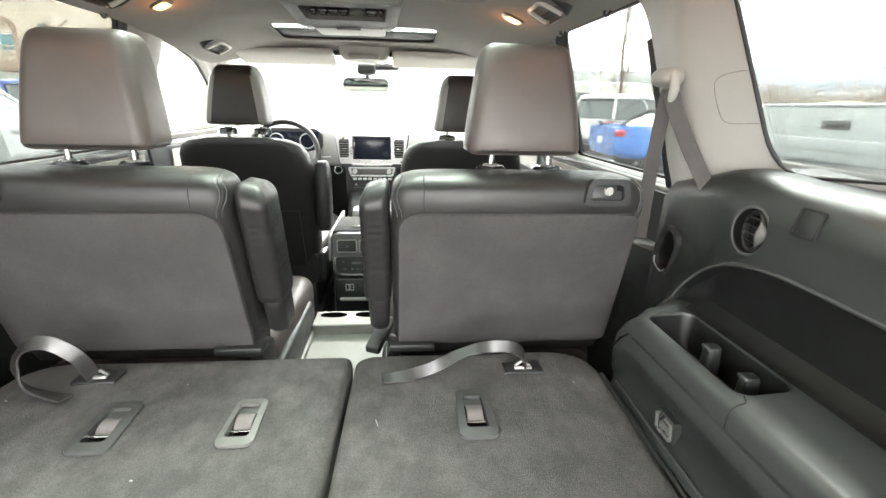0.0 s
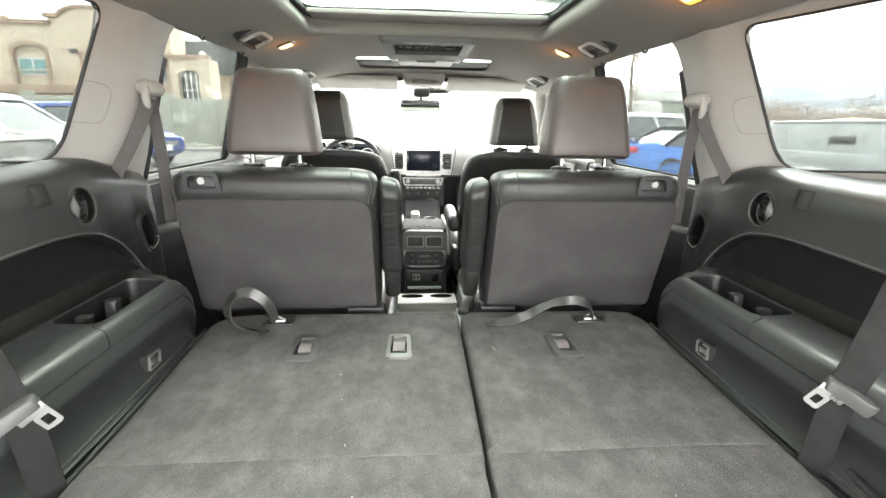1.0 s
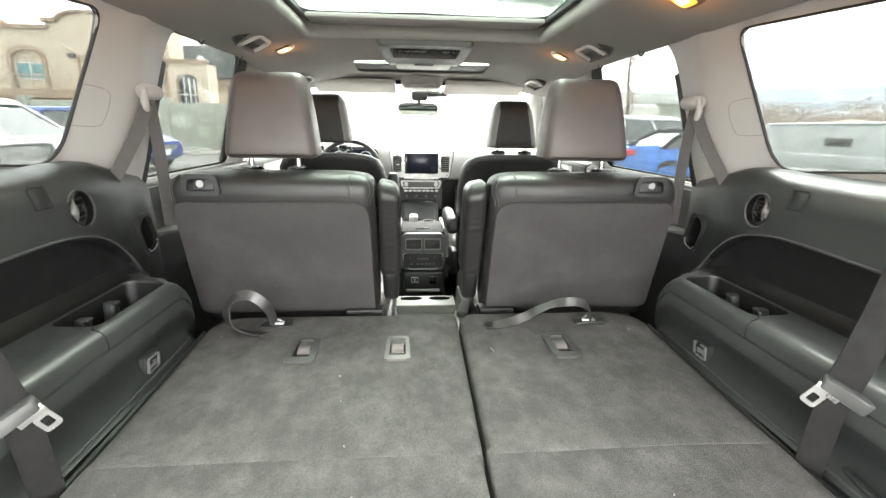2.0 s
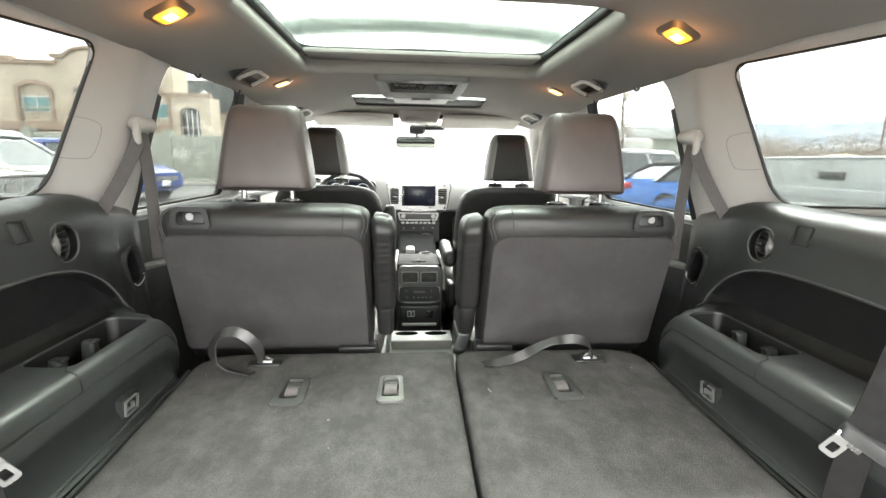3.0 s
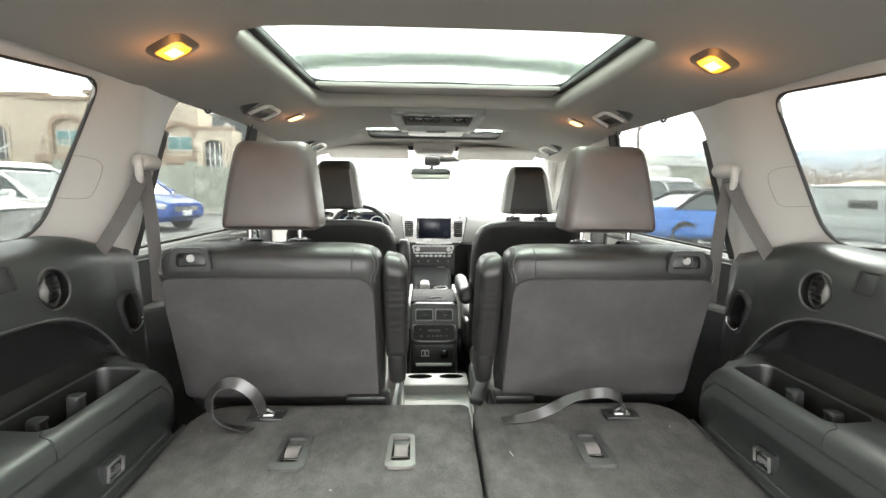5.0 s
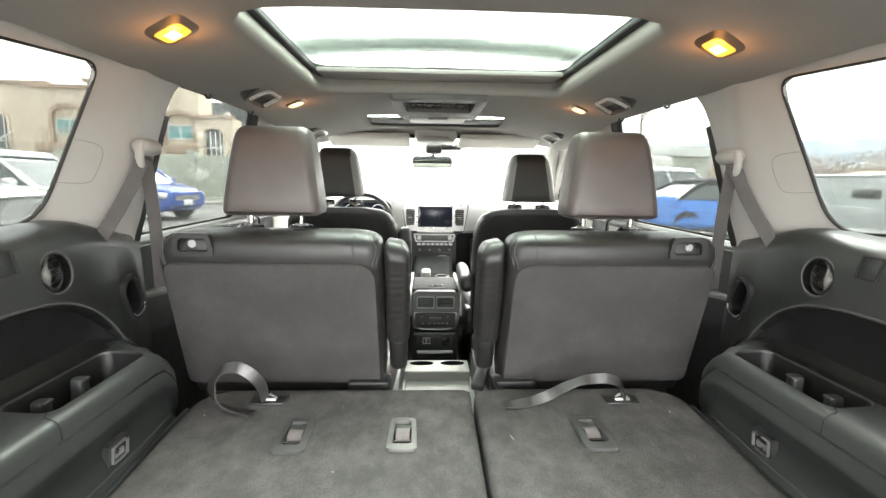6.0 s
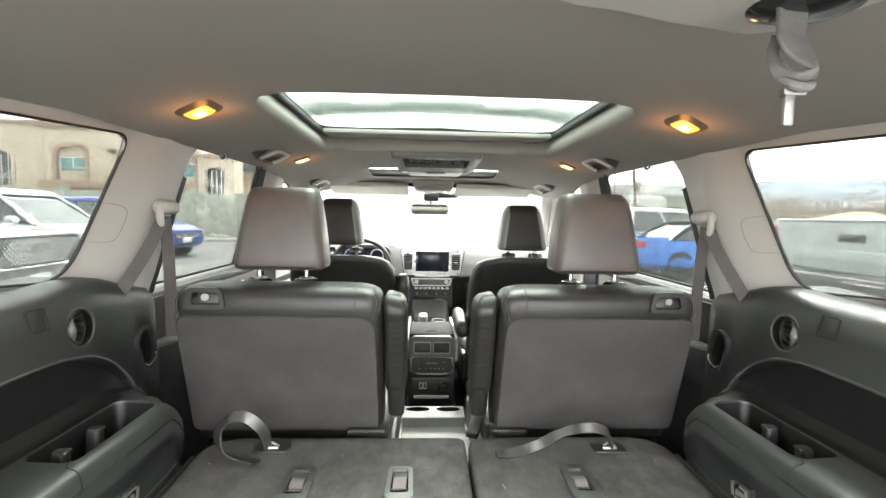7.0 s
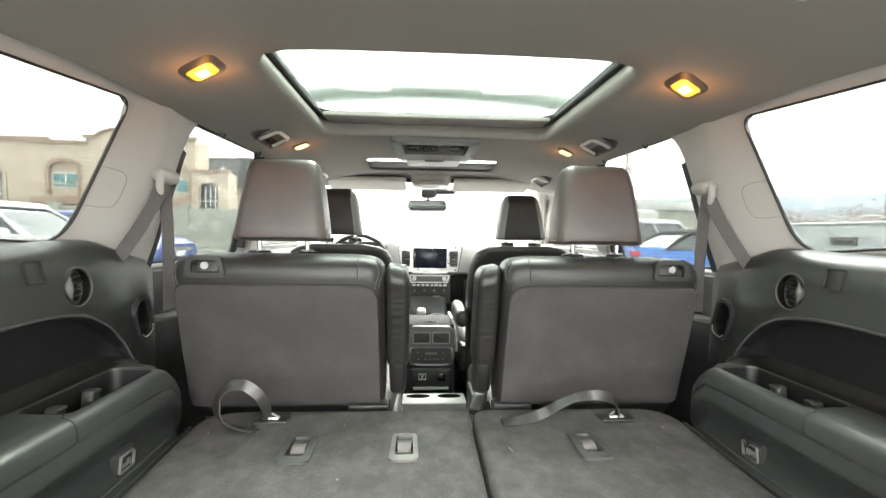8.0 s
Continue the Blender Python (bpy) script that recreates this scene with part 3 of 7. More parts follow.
for s, side in ((-1, "left"), (1, "right")):
    ys = [-0.38, -0.2, 0, 0.1, 0.2, 0.26, 0.32, 0.38, 0.42, 0.46, 0.49, 0.52, 0.55, 0.575, 0.60, 0.62, 0.64, 0.66, 0.68, 0.70, 0.725, 0.748]
    bm = loft([[(x, y, z) for x, z in side_section(y)] for y in ys])
    tray = loft([[(0.646 + u * k, 0.4525 + v * k + 0.10 * u, z) for u, v in rr(0.092, 0.240, 0.022, 6)] for z, k in ((0.99, 1.03), (0.9345, 1.03), (0.928, 1.0), (0.885, 0.95), (0.866, 0.86))])
    lean = Matrix.Translation((0, 0.698, 1.012)) @ Matrix.Rotation(radians(22), 4, "X")
    pocket = turned(loft([[(x, u, v) for u, v in rr(0.052, 0.092, 0.022, 5)] for x in (0.66, 0.74)]), lean)
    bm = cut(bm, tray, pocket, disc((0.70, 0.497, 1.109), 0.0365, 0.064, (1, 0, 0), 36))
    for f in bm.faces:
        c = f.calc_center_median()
        # shelf top and nose, painted lighter for the light they catch
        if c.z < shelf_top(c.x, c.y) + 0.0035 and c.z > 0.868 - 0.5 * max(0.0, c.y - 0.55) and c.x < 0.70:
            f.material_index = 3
        # tray walls painted near black for the shade down there
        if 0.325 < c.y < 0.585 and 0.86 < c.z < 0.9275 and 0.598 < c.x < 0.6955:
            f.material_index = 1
        # pocket and vent bore walls take the black painted shade
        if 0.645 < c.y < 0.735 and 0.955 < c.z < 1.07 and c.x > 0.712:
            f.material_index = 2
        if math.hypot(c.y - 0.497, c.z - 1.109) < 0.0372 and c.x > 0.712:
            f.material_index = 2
        # recess wall darkened in colour for its shade
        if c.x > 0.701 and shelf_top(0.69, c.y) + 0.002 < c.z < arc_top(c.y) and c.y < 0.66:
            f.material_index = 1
    panel = structure(f"side_trim_{side}", mirrored(bm, s), [SIDE, SIDE_SHADE, PIT_SHADE, SIDE_LIT], "charcoal plastic cargo side trim with a moulded cup holder shelf", "side trim", 40)
    part("tray_liner", mirrored(box((0.645, 0.452, 0.8675), (0.07, 0.20, 0.004), 0.002), s), RUBBER, panel)
    for y, x in ((0.475, 0.668), (0.389, 0.666)):
        rings = [[(x + u * k, y + v * k, z) for u, v in rr(0.024, 0.022, 0.007, 4)] for z, k in ((0.868, 1.15), (0.908, 1.0), (0.917, 0.97), (0.921, 0.84))]
        part("cup_holder_tab", mirrored(loft(rings), s), SIDE_LIT, panel, "", 50)
        part("tab_lip", mirrored(box((x - 0.009, y, 0.9185), (0.011, 0.020, 0.007), 0.003, 3), s), SIDE_LIT, panel)
    # bead in a paler grey than the trim: the edge's highlight is painted
    part("arc_bead", mirrored(tube(spline([(0.695, y, arc_top(y) + 0.004) for y in (-0.36, -0.1, 0.1, 0.2, 0.264, 0.33, 0.386, 0.43, 0.475, 0.51, 0.542, 0.575, 0.611, 0.64, 0.66)], 3), 0.0032, 8), s), DARK_GREY, panel, "paler recess edge painted as its highlight")
    seam = [(x - 0.0004, 0.312, z + 0.0004) for x, z in side_section(0.312) if 0.893 < z < 0.94 and x < 0.596]
    part("joint_line", mirrored(tube(spline([(0.606, 0.327, 0.9332), (0.600, 0.316, 0.9330)] + seam, 3), 0.0010, 6), s), RUBBER, panel)
    # sill rail by the cargo floor
    part("sill_rail", mirrored(tube([(0.546, -0.35, 0.768), (0.545, 0.1, 0.774), (0.547, 0.4, 0.783), (0.550, 0.60, 0.79)], 0.006, 8), s), SIDE, panel)
    part("rear_ledge", mirrored(tube(spline([(0.553, -0.36, 0.800), (0.552, -0.15, 0.802), (0.556, 0.03, 0.806), (0.566, 0.07, 0.806)], 4), 0.005, 8), s), SIDE, panel)
    part("sill_line", mirrored(tube(spline([(0.560, 0.02, 0.7885), (0.562, 0.25, 0.790), (0.566, 0.45, 0.792), (0.574, 0.58, 0.79)], 4), 0.0020, 6), s), DARK_GREY, panel)
    # tie-down socket in a chrome frame
    part("tie_down_frame", mirrored(frame_ring(rr(0.052, 0.044, 0.006), rr(0.034, 0.026, 0.004), lambda p, d: (0.5735 + d - 0.10 * p[1], 0.422 + p[0], 0.812 + p[1]), 0.014), s), BLACK, panel)
    part("tie_down_clip", mirrored(frame_ring(rr(0.040, 0.032, 0.004), rr(0.035, 0.027, 0.003), lambda p, d: (0.5690 + d - 0.10 * p[1], 0.422 + p[0], 0.812 + p[1]), 0.010), s), SILVER, panel, "bright metal tie-down clip")
    part("tie_down_well", mirrored(box((0.586, 0.422, 0.812), (0.004, 0.040, 0.032), 0.0), s), PIT_SHADE, panel)
    part("tie_down_bar", mirrored(box((0.574, 0.422, 0.809), (0.004, 0.024, 0.012), 0.0015), s), SILVER, panel)
    # grab pocket by the seat, with a pale upper rim
    part("pocket_frame", mirrored(turned(frame_ring(rr(0.062, 0.102, 0.026, 6), rr(0.052, 0.090, 0.022, 6), lambda p, d: (0.696 + d - 0.004 * blend(0.0, 0.05, p[1]), p[0], p[1] + 0.004 * blend(0.03, 0.05, p[1])), 0.012), lean), s), BLACK, panel, "satin grab pocket rim")
    part("pocket_lip", mirrored(turned(tube(spline([(0.697, -0.022, -0.030), (0.697, -0.016, -0.041), (0.697, 0.0, -0.0445), (0.697, 0.016, -0.041), (0.697, 0.022, -0.030)], 4), 0.0016, 6), lean), s), SILVER, panel, "bright lower pocket edge")
    part("pocket_back", mirrored(turned(box((0.738, 0, 0), (0.006, 0.05, 0.09), 0.002), lean), s), PIT_SHADE, panel)
    # small blank cover
    part("blank_cover", mirrored(turned(box((0, 0, 0), (0.004, 0.033, 0.035), 0.0018, 2), Matrix.Translation((0.7085, 0.402, 1.143)) @ Matrix.Rotation(radians(15), 4, "Y")), s), SIDE, panel)
    part("blank_gap", mirrored(turned(frame_ring(rr(0.039, 0.041, 0.004), rr(0.034, 0.036, 0.003), lambda p, d: (-d, p[0], p[1]), 0.004), Matrix.Translation((0.7075, 0.402, 1.143)) @ Matrix.Rotation(radians(15), 4, "Y")), s), RUBBER, panel)
    # round air vent
    vent = thing("air_vent", (s * 0.70, 0.497, 1.11), "round black swivel air vent in the side trim", "air vent", "round side vents")
    turn = Matrix.Translation((0.704, 0.497, 1.109)) @ Matrix.Rotation(radians(4), 4, "Y")
    part("vent_ring", mirrored(turned(ring((0, 0, 0), 0.0375, 0.0028, (1, 0, 0), 40, 10), turn), s), DARK_GREY, vent, "satin grey vent ring")
    part("housing", mirrored(turned(disc((0.024, 0, 0), 0.0355, 0.006, (1, 0, 0), 36), turn), s), RUBBER, vent)
    barrel = turn @ Matrix.Translation((0.010, 0, 0)) @ Matrix.Rotation(radians(-16), 4, "Z")
    part("barrel", mirrored(turned(ring((0, 0, 0), 0.0300, 0.0042, (1, 0, 0), 36, 8, 1.6), barrel), s), BLACK, vent, "black swivel barrel")
    for dz in (-0.018, -0.006, 0.006, 0.018):
        w = 2 * math.sqrt(0.029 ** 2 - dz ** 2)
        part("louvre", mirrored(turned(turned(box((0, 0, 0), (0.016, w, 0.0022), 0.0008, 1), Matrix.Translation((0, 0, dz)) @ Matrix.Rotation(radians(24), 4, "Y")), barrel), s), BLACK, vent)
    rim_arc = [(-0.006, -0.0295 * math.cos(a), 0.0295 * math.sin(a)) for a in np.linspace(-0.75, 0.75, 13)]
    part("thumb_tab", mirrored(turned(tube(rim_arc, [0.0015 + 0.0065 * math.cos(a * 2.0) ** 2 for a in np.linspace(-0.75, 0.75, 13)], 10), barrel), s), BEZEL, vent, "satin thumb tab")

# small scuffs on the side trims
scuffs = bmesh.new()
rs = random.Random(31)
for k in range(34):
    s = rs.choice((-1, 1))
    n, w, a = rs.uniform(0.0015, 0.006), rs.uniform(0.0004, 0.0011), rs.uniform(0, 3.1)
    if k % 2:
        c, u, v = Vector((s * rs.uniform(0.60, 0.67), rs.uniform(0.0, 0.27), 0.9337)), Vector((1, 0, 0)), Vector((0, 1, 0))
    else:
        c, u, v = Vector((s * 0.5752, rs.uniform(0.12, 0.55), rs.uniform(0.878, 0.889))), Vector((0, 1, 0)), Vector((0, 0, 1))
    d, e = (u * math.cos(a) + v * math.sin(a)) * n, (v * math.cos(a) - u * math.sin(a)) * w
    out = u.cross(v) * 0.0003
    top = [scuffs.verts.new(c + q) for q in (-d - e, d - e * 0.4, d + e * 0.4, -d + e)]
    scuffs.faces.new(top)
tagged(part("scuff_marks", scuffs, material("pale_scuff", (0.10, 0.105, 0.10), 0.7, spots=0.4, spot_size=200)), "small pale scuffs on the charcoal side trim", "scuffs", "", "stuff")

# cabin floor, sills, doors and front bulkhead
structure("floor", join(box((0, 0.95, 0.40), (1.66, 3.70, 0.05), 0.0), box((0, 1.9, 0.45), (0.24, 2.0, 0.10), 0.04, 3)), FLOOR_CARPET, "black carpeted cabin floor", "floor")
structure("bulkhead", box((0, 2.80, 0.76), (1.66, 0.05, 0.72), 0.01), BLACK, "black front bulkhead", "bulkhead")
for s, side in ((-1, "left"), (1, "right")):
    for k, (y0, y1) in enumerate(((0.745, 1.60), (1.62, 2.80))):
        section = [(0.80, 1.115), (0.765, 1.125), (0.742, 1.110), (0.738, 1.06), (0.730, 1.00), (0.665, 0.985), (0.655, 0.955), (0.672, 0.90), (0.735, 0.87), (0.738, 0.50), (0.80, 0.44), (0.86, 0.44), (0.86, 1.115)]
        ends = np.linspace(y0, y1, 7)
        rows = []
        for i, y in enumerate(ends):
            arm = blend(0.0, 0.25, (y - y0) / (y1 - y0)) * (1 - blend(0.75, 1.0, (y - y0) / (y1 - y0)))
            rows.append([(0.738 + (x - 0.738) * arm if x < 0.738 else x, y, z) for x, z in section])
        door = structure(f"door_{k + 1}", mirrored(loft(rows), s), [BLACK], "grey and beige car door inner panel", "car door", 40)
        part("upper_panel", mirrored(sheet([[(0.735, y, z) for y in np.linspace(y0 + 0.14, y1 - 0.04, 5)] for z in (1.03, 1.05, 1.075, 1.10)], 0.004), s), GREY_TRIM, door, "light grey upper door panel")
        part("sill_strip", mirrored(box((0.775, 0.5 * (y0 + y1), 1.112), (0.06, y1 - y0 - 0.02, 0.022), 0.008, 3), s), BEZEL, door, "grey window sill")
        part("pull_handle", mirrored(tube(spline([(0.735, y0 + 0.42, 1.08), (0.70, y0 + 0.46, 1.085), (0.70, y0 + 0.54, 1.085), (0.735, y0 + 0.58, 1.08)], 4), 0.009, 8), s), CHROME, door, "chrome door pull")
    part("rocker", mirrored(box((0.81, 1.2, 0.50), (0.10, 3.2, 0.20), 0.02), s), BLACK, bpy.data.objects[f"wall_{side}"])

# the raised tailgate over the load opening
hatch = structure("tailgate", turned(join(cut(box((0, -0.55, 0), (1.36, 1.10, 0.07), 0.03, 3), box((0, -0.44, 0), (1.12, 0.52, 0.2), 0.0)), box((0, -1.06, -0.10), (1.30, 0.10, 0.20), 0.03, 3)), Matrix.Translation((0, -0.42, 1.66)) @ Matrix.Rotation(radians(-18), 4, "X")), DARK_GREY, "raised tailgate with dark grey inner trim", "tailgate")
part("pane", turned(box((0, -0.44, 0.015), (1.16, 0.56, 0.006), 0.0), Matrix.Translation((0, -0.42, 1.66)) @ Matrix.Rotation(radians(-18), 4, "X")), TINTED, hatch, "tinted rear window glass")

rear_cover = prism([(0.078, 0.0), (0.121, 0.008), (0.171, 0.025), (0.215, 0.035), (0.262, 0.046), (0.30, 0.03), (0.33, -0.05), (0.33, -0.30), (-0.10, -0.30), (0.0, -0.035)], 1.518, 1.526, "z")
part("rear_cover", rear_cover, BEIGE, bpy.data.objects["ceiling"], "light grey plastic cover at the tailgate edge")


# ---- cargo floor: the folded third row ----
def pillow(outline, centre, top, bottom, edge=0.018, bumps=0.0025, scale=5.0, steps=14):
    """A padded carpet board over an outline, soft at its rim and slightly lumpy."""
    angles = sorted({round(2 * math.pi * i / 96 - math.pi, 6) for i in range(96)} | {round(math.atan2(y - centre[1], x - centre[0]), 6) for x, y in outline})
    loop = star(outline, centre, angles)
    rows = []
    for k in range(1, steps + 1):
        t = k / steps
        rows.append([(centre[0] + (x - centre[0]) * t, centre[1] + (y - centre[1]) * t) for x, y in loop])
    def inset(d):
        res = []
        for x, y in loop:
            v = Vector((x - centre[0], y - centre[1]))
            v *= max(0.0, 1 - d / v.length)
            res.append((centre[0] + v.x, centre[1] + v.y))
        return res
    rings = [[(x, y, top + bumps * noise.noise((x * scale, y * scale, top))) for x, y in [(centre[0] + (px - centre[0]) * t, centre[1] + (py - centre[1]) * t) for px, py in inset(edge)]] for t in np.linspace(0.02, 1, steps)]
    rings.append([(x, y, top - 0.12 * edge + bumps * noise.noise((x * scale, y * scale, top))) for x, y in inset(edge * 0.55)])
    rings.append([(x, y, top - 0.40 * edge) for x, y in inset(edge * 0.18)])
    rings.append([(x, y, top - edge) for x, y in inset(0)])
    rings.append([(x, y, bottom) for x, y in inset(0)])
    return loft(rings)


def latch_place(c, turn):
    return Matrix.Translation((c[0], c[1], 0.797)) @ Matrix.Rotation(radians(turn), 4, "Z")


LATCHES = {"wide": [((-0.292, 0.490), 0), ((-0.087, 0.490), 0)], "narrow": [((0.284, 0.490), 0)]}
boards = {
    "wide": (rounded([(-0.530, 0.135), (0.053, 0.135), (0.064, 0.693), (-0.556, 0.693)], [0.01, 0.008, 0.02, 0.09], 7), (-0.24, 0.42)),
    "narrow": (rounded([(0.059, 0.135), (0.530, 0.135), (0.556, 0.693), (0.070, 0.693)], [0.008, 0.01, 0.10, 0.04], 7), (0.30, 0.42)),
}
for kind, (outline, c) in boards.items():
    seat = thing("folded_seat", (c[0], c[1], 0.70), "folded third row seatback covered in worn charcoal carpet", "folded seat", "folded third row")
    holes = [turned(box((0, -0.004, 0), (0.038, 0.076, 0.05), 0.008), latch_place(p, a)) for p, a in LATCHES[kind]]
    part("carpet_back", cut(pillow(outline, c, 0.795, 0.70), *holes), CARPET, seat, "charcoal carpet backing with scuffs", 40)
    for p, a in LATCHES[kind]:
        m = latch_place(p, a)
        def bezel_at(q, d):
            taper = 1 - 0.10 * blend(-0.05, 0.05, q[1])
            return (q[0] * taper, q[1], 0.0035 - d + (0.002 if abs(q[0]) < 0.0215 and abs(q[1]) < 0.043 else 0))
        part("latch_bezel", turned(frame_ring(rr(0.056, 0.112, 0.013, 5) if -0.2 < p[0] < 0 else rr(0.063, 0.119, 0.014, 5), rr(0.036, 0.080, 0.006, 5), bezel_at, 0.012), m), BEZEL if -0.2 < p[0] < 0 else DARK_GREY, seat, "grey plastic latch bezel")
        part("latch_well", turned(box((0, 0, -0.021), (0.044, 0.082, 0.004), 0.001), m), PIT_SHADE, seat)
        part("latch_flap", turned(box((0, 0.030, -0.002), (0.032, 0.018, 0.003), 0.001), m), DARK_GREY, seat)
        part("pull_loop", turned(ribbon(spline([(0, 0.024, -0.004), (0, 0.014, 0.001), (0, -0.002, 0.000), (0, -0.014, -0.009)], 4), (1, 0, 0), 0.027, 0.003), m), WEB_PINK, seat, "pale pink-grey webbing pull loop")
        part("latch_bar", turned(tube([(-0.018, -0.016, -0.005), (0.018, -0.016, -0.005)], 0.0024, 8), m), CHROME, seat)
# rear mats of the load floor
for name, outline, c in (("wide", rounded([(-0.512, -0.40), (0.049, -0.40), (0.049, 0.165), (-0.530, 0.165)], 0.012, 3), (-0.23, -0.12)), ("narrow", rounded([(0.056, -0.40), (0.512, -0.40), (0.530, 0.165), (0.056, 0.165)], 0.012, 3), (0.29, -0.12))):
    mat_ob = thing("cargo_mat", (c[0], c[1], 0.70), "charcoal carpeted rear load floor section", "cargo mat", "load floor sections")
    part("carpet", pillow(outline, c, 0.7935, 0.70, 0.010), CARPET, mat_ob)
structure("load_floor", join(box((0, 0.12, 0.69), (1.14, 1.06, 0.02), 0.0), box((0, 0.655, 0.56), (1.10, 0.02, 0.26), 0.0)), BLACK, "black load floor base under the folded seats", "load floor")

# tether straps
tether = thing("tether_strap", (-0.39, 0.62, 0.795), "black webbing tether curled up in a loop on the carpet", "strap", "tether straps")
curl = spline([(-0.392, 0.622, 0.803), (-0.396, 0.616, 0.832), (-0.408, 0.608, 0.860), (-0.436, 0.602, 0.884), (-0.468, 0.600, 0.882), (-0.490, 0.596, 0.858), (-0.489, 0.590, 0.830), (-0.470, 0.582, 0.810), (-0.436, 0.572, 0.803), (-0.396, 0.558, 0.804)], 5)
turnings = np.interp(range(len(curl)), [0, 6, 14, 22, 28, 36, 45], [1.35, 0.9, 0.45, 1.0, 0.5, 1.0, 1.4])
part("webbing", ribbon(curl, [Vector((math.cos(a) * (p.x + 0.445), math.sin(a) * 0.05, math.cos(a) * (p.z - 0.840))) for p, a in zip(curl, turnings)], 0.024, 0.003), WEB_BLACK, tether, "glossy black webbing")
part("bracket", box((-0.386, 0.628, 0.799), (0.075, 0.042, 0.005), 0.002), BLACK, tether)
part("hook", join(box((-0.386, 0.622, 0.803), (0.034, 0.008, 0.006), 0.002), tube([(-0.402, 0.63, 0.802), (-0.386, 0.636, 0.808), (-0.370, 0.63, 0.802)], 0.003, 8)), SILVER, tether, "bright metal anchor")
tether = thing("tether_strap", (0.395, 0.62, 0.795), "black webbing tether lying twisted across the carpet", "strap", "tether straps")
run = spline([(0.400, 0.618, 0.803), (0.398, 0.612, 0.824), (0.382, 0.607, 0.846), (0.346, 0.604, 0.857), (0.285, 0.602, 0.848), (0.222, 0.600, 0.818), (0.172, 0.596, 0.804), (0.126, 0.588, 0.803)], 6)
lean_angles = np.interp(range(len(run)), [0, 6, 12, 18, 24, 30, 36, 42], [1.5, 1.1, 0.7, 0.25, 1.2, 0.45, 0.9, 1.5])
part("webbing", ribbon(run, [Vector((0.12 * math.cos(a), math.sin(a), math.cos(a))) for a in lean_angles], 0.022, 0.003), WEB_BLACK, tether, "glossy black webbing")
part("bracket", box((0.397, 0.62, 0.799), (0.075, 0.040, 0.005), 0.002), BLACK, tether)
part("hook", join(box((0.397, 0.614, 0.803), (0.034, 0.008, 0.006), 0.002), tube([(0.381, 0.622, 0.802), (0.397, 0.628, 0.808), (0.413, 0.622, 0.802)], 0.003, 8)), SILVER, tether, "bright metal anchor")

# lint and crumbs caught in the carpet
lint = bmesh.new()
rnd = random.Random(5)
for k in range(14):
    x, y, a, n = rnd.uniform(-0.5, 0.5), rnd.uniform(-0.05, 0.66), rnd.uniform(0, 6.3), rnd.uniform(0.001, 0.0022)
    if k < 2:
        n = rnd.uniform(0.004, 0.009)
    if abs(x - 0.057) < 0.02:
        continue
    d = Vector((math.cos(a), math.sin(a), 0)) * n
    w = Vector((-d.y, d.x, 0)).normalized() * 0.0006
    p = Vector((x, y, 0.7975))
    top = [lint.verts.new(v) for v in (p - d - w, p + d - w, p + d + w, p - d + w)]
    low = [lint.verts.new(v.co - Vector((0, 0, 0.003))) for v in top]
    lint.faces.new(top)
    for i in range(4):
        lint.faces.new((top[i], low[i], low[(i + 1) % 4], top[(i + 1) % 4]))
tagged(part("lint", lint, material("pale_lint", (0.20, 0.185, 0.17), 0.9)), "pale specks of lint on the carpet", "lint", "", "stuff")


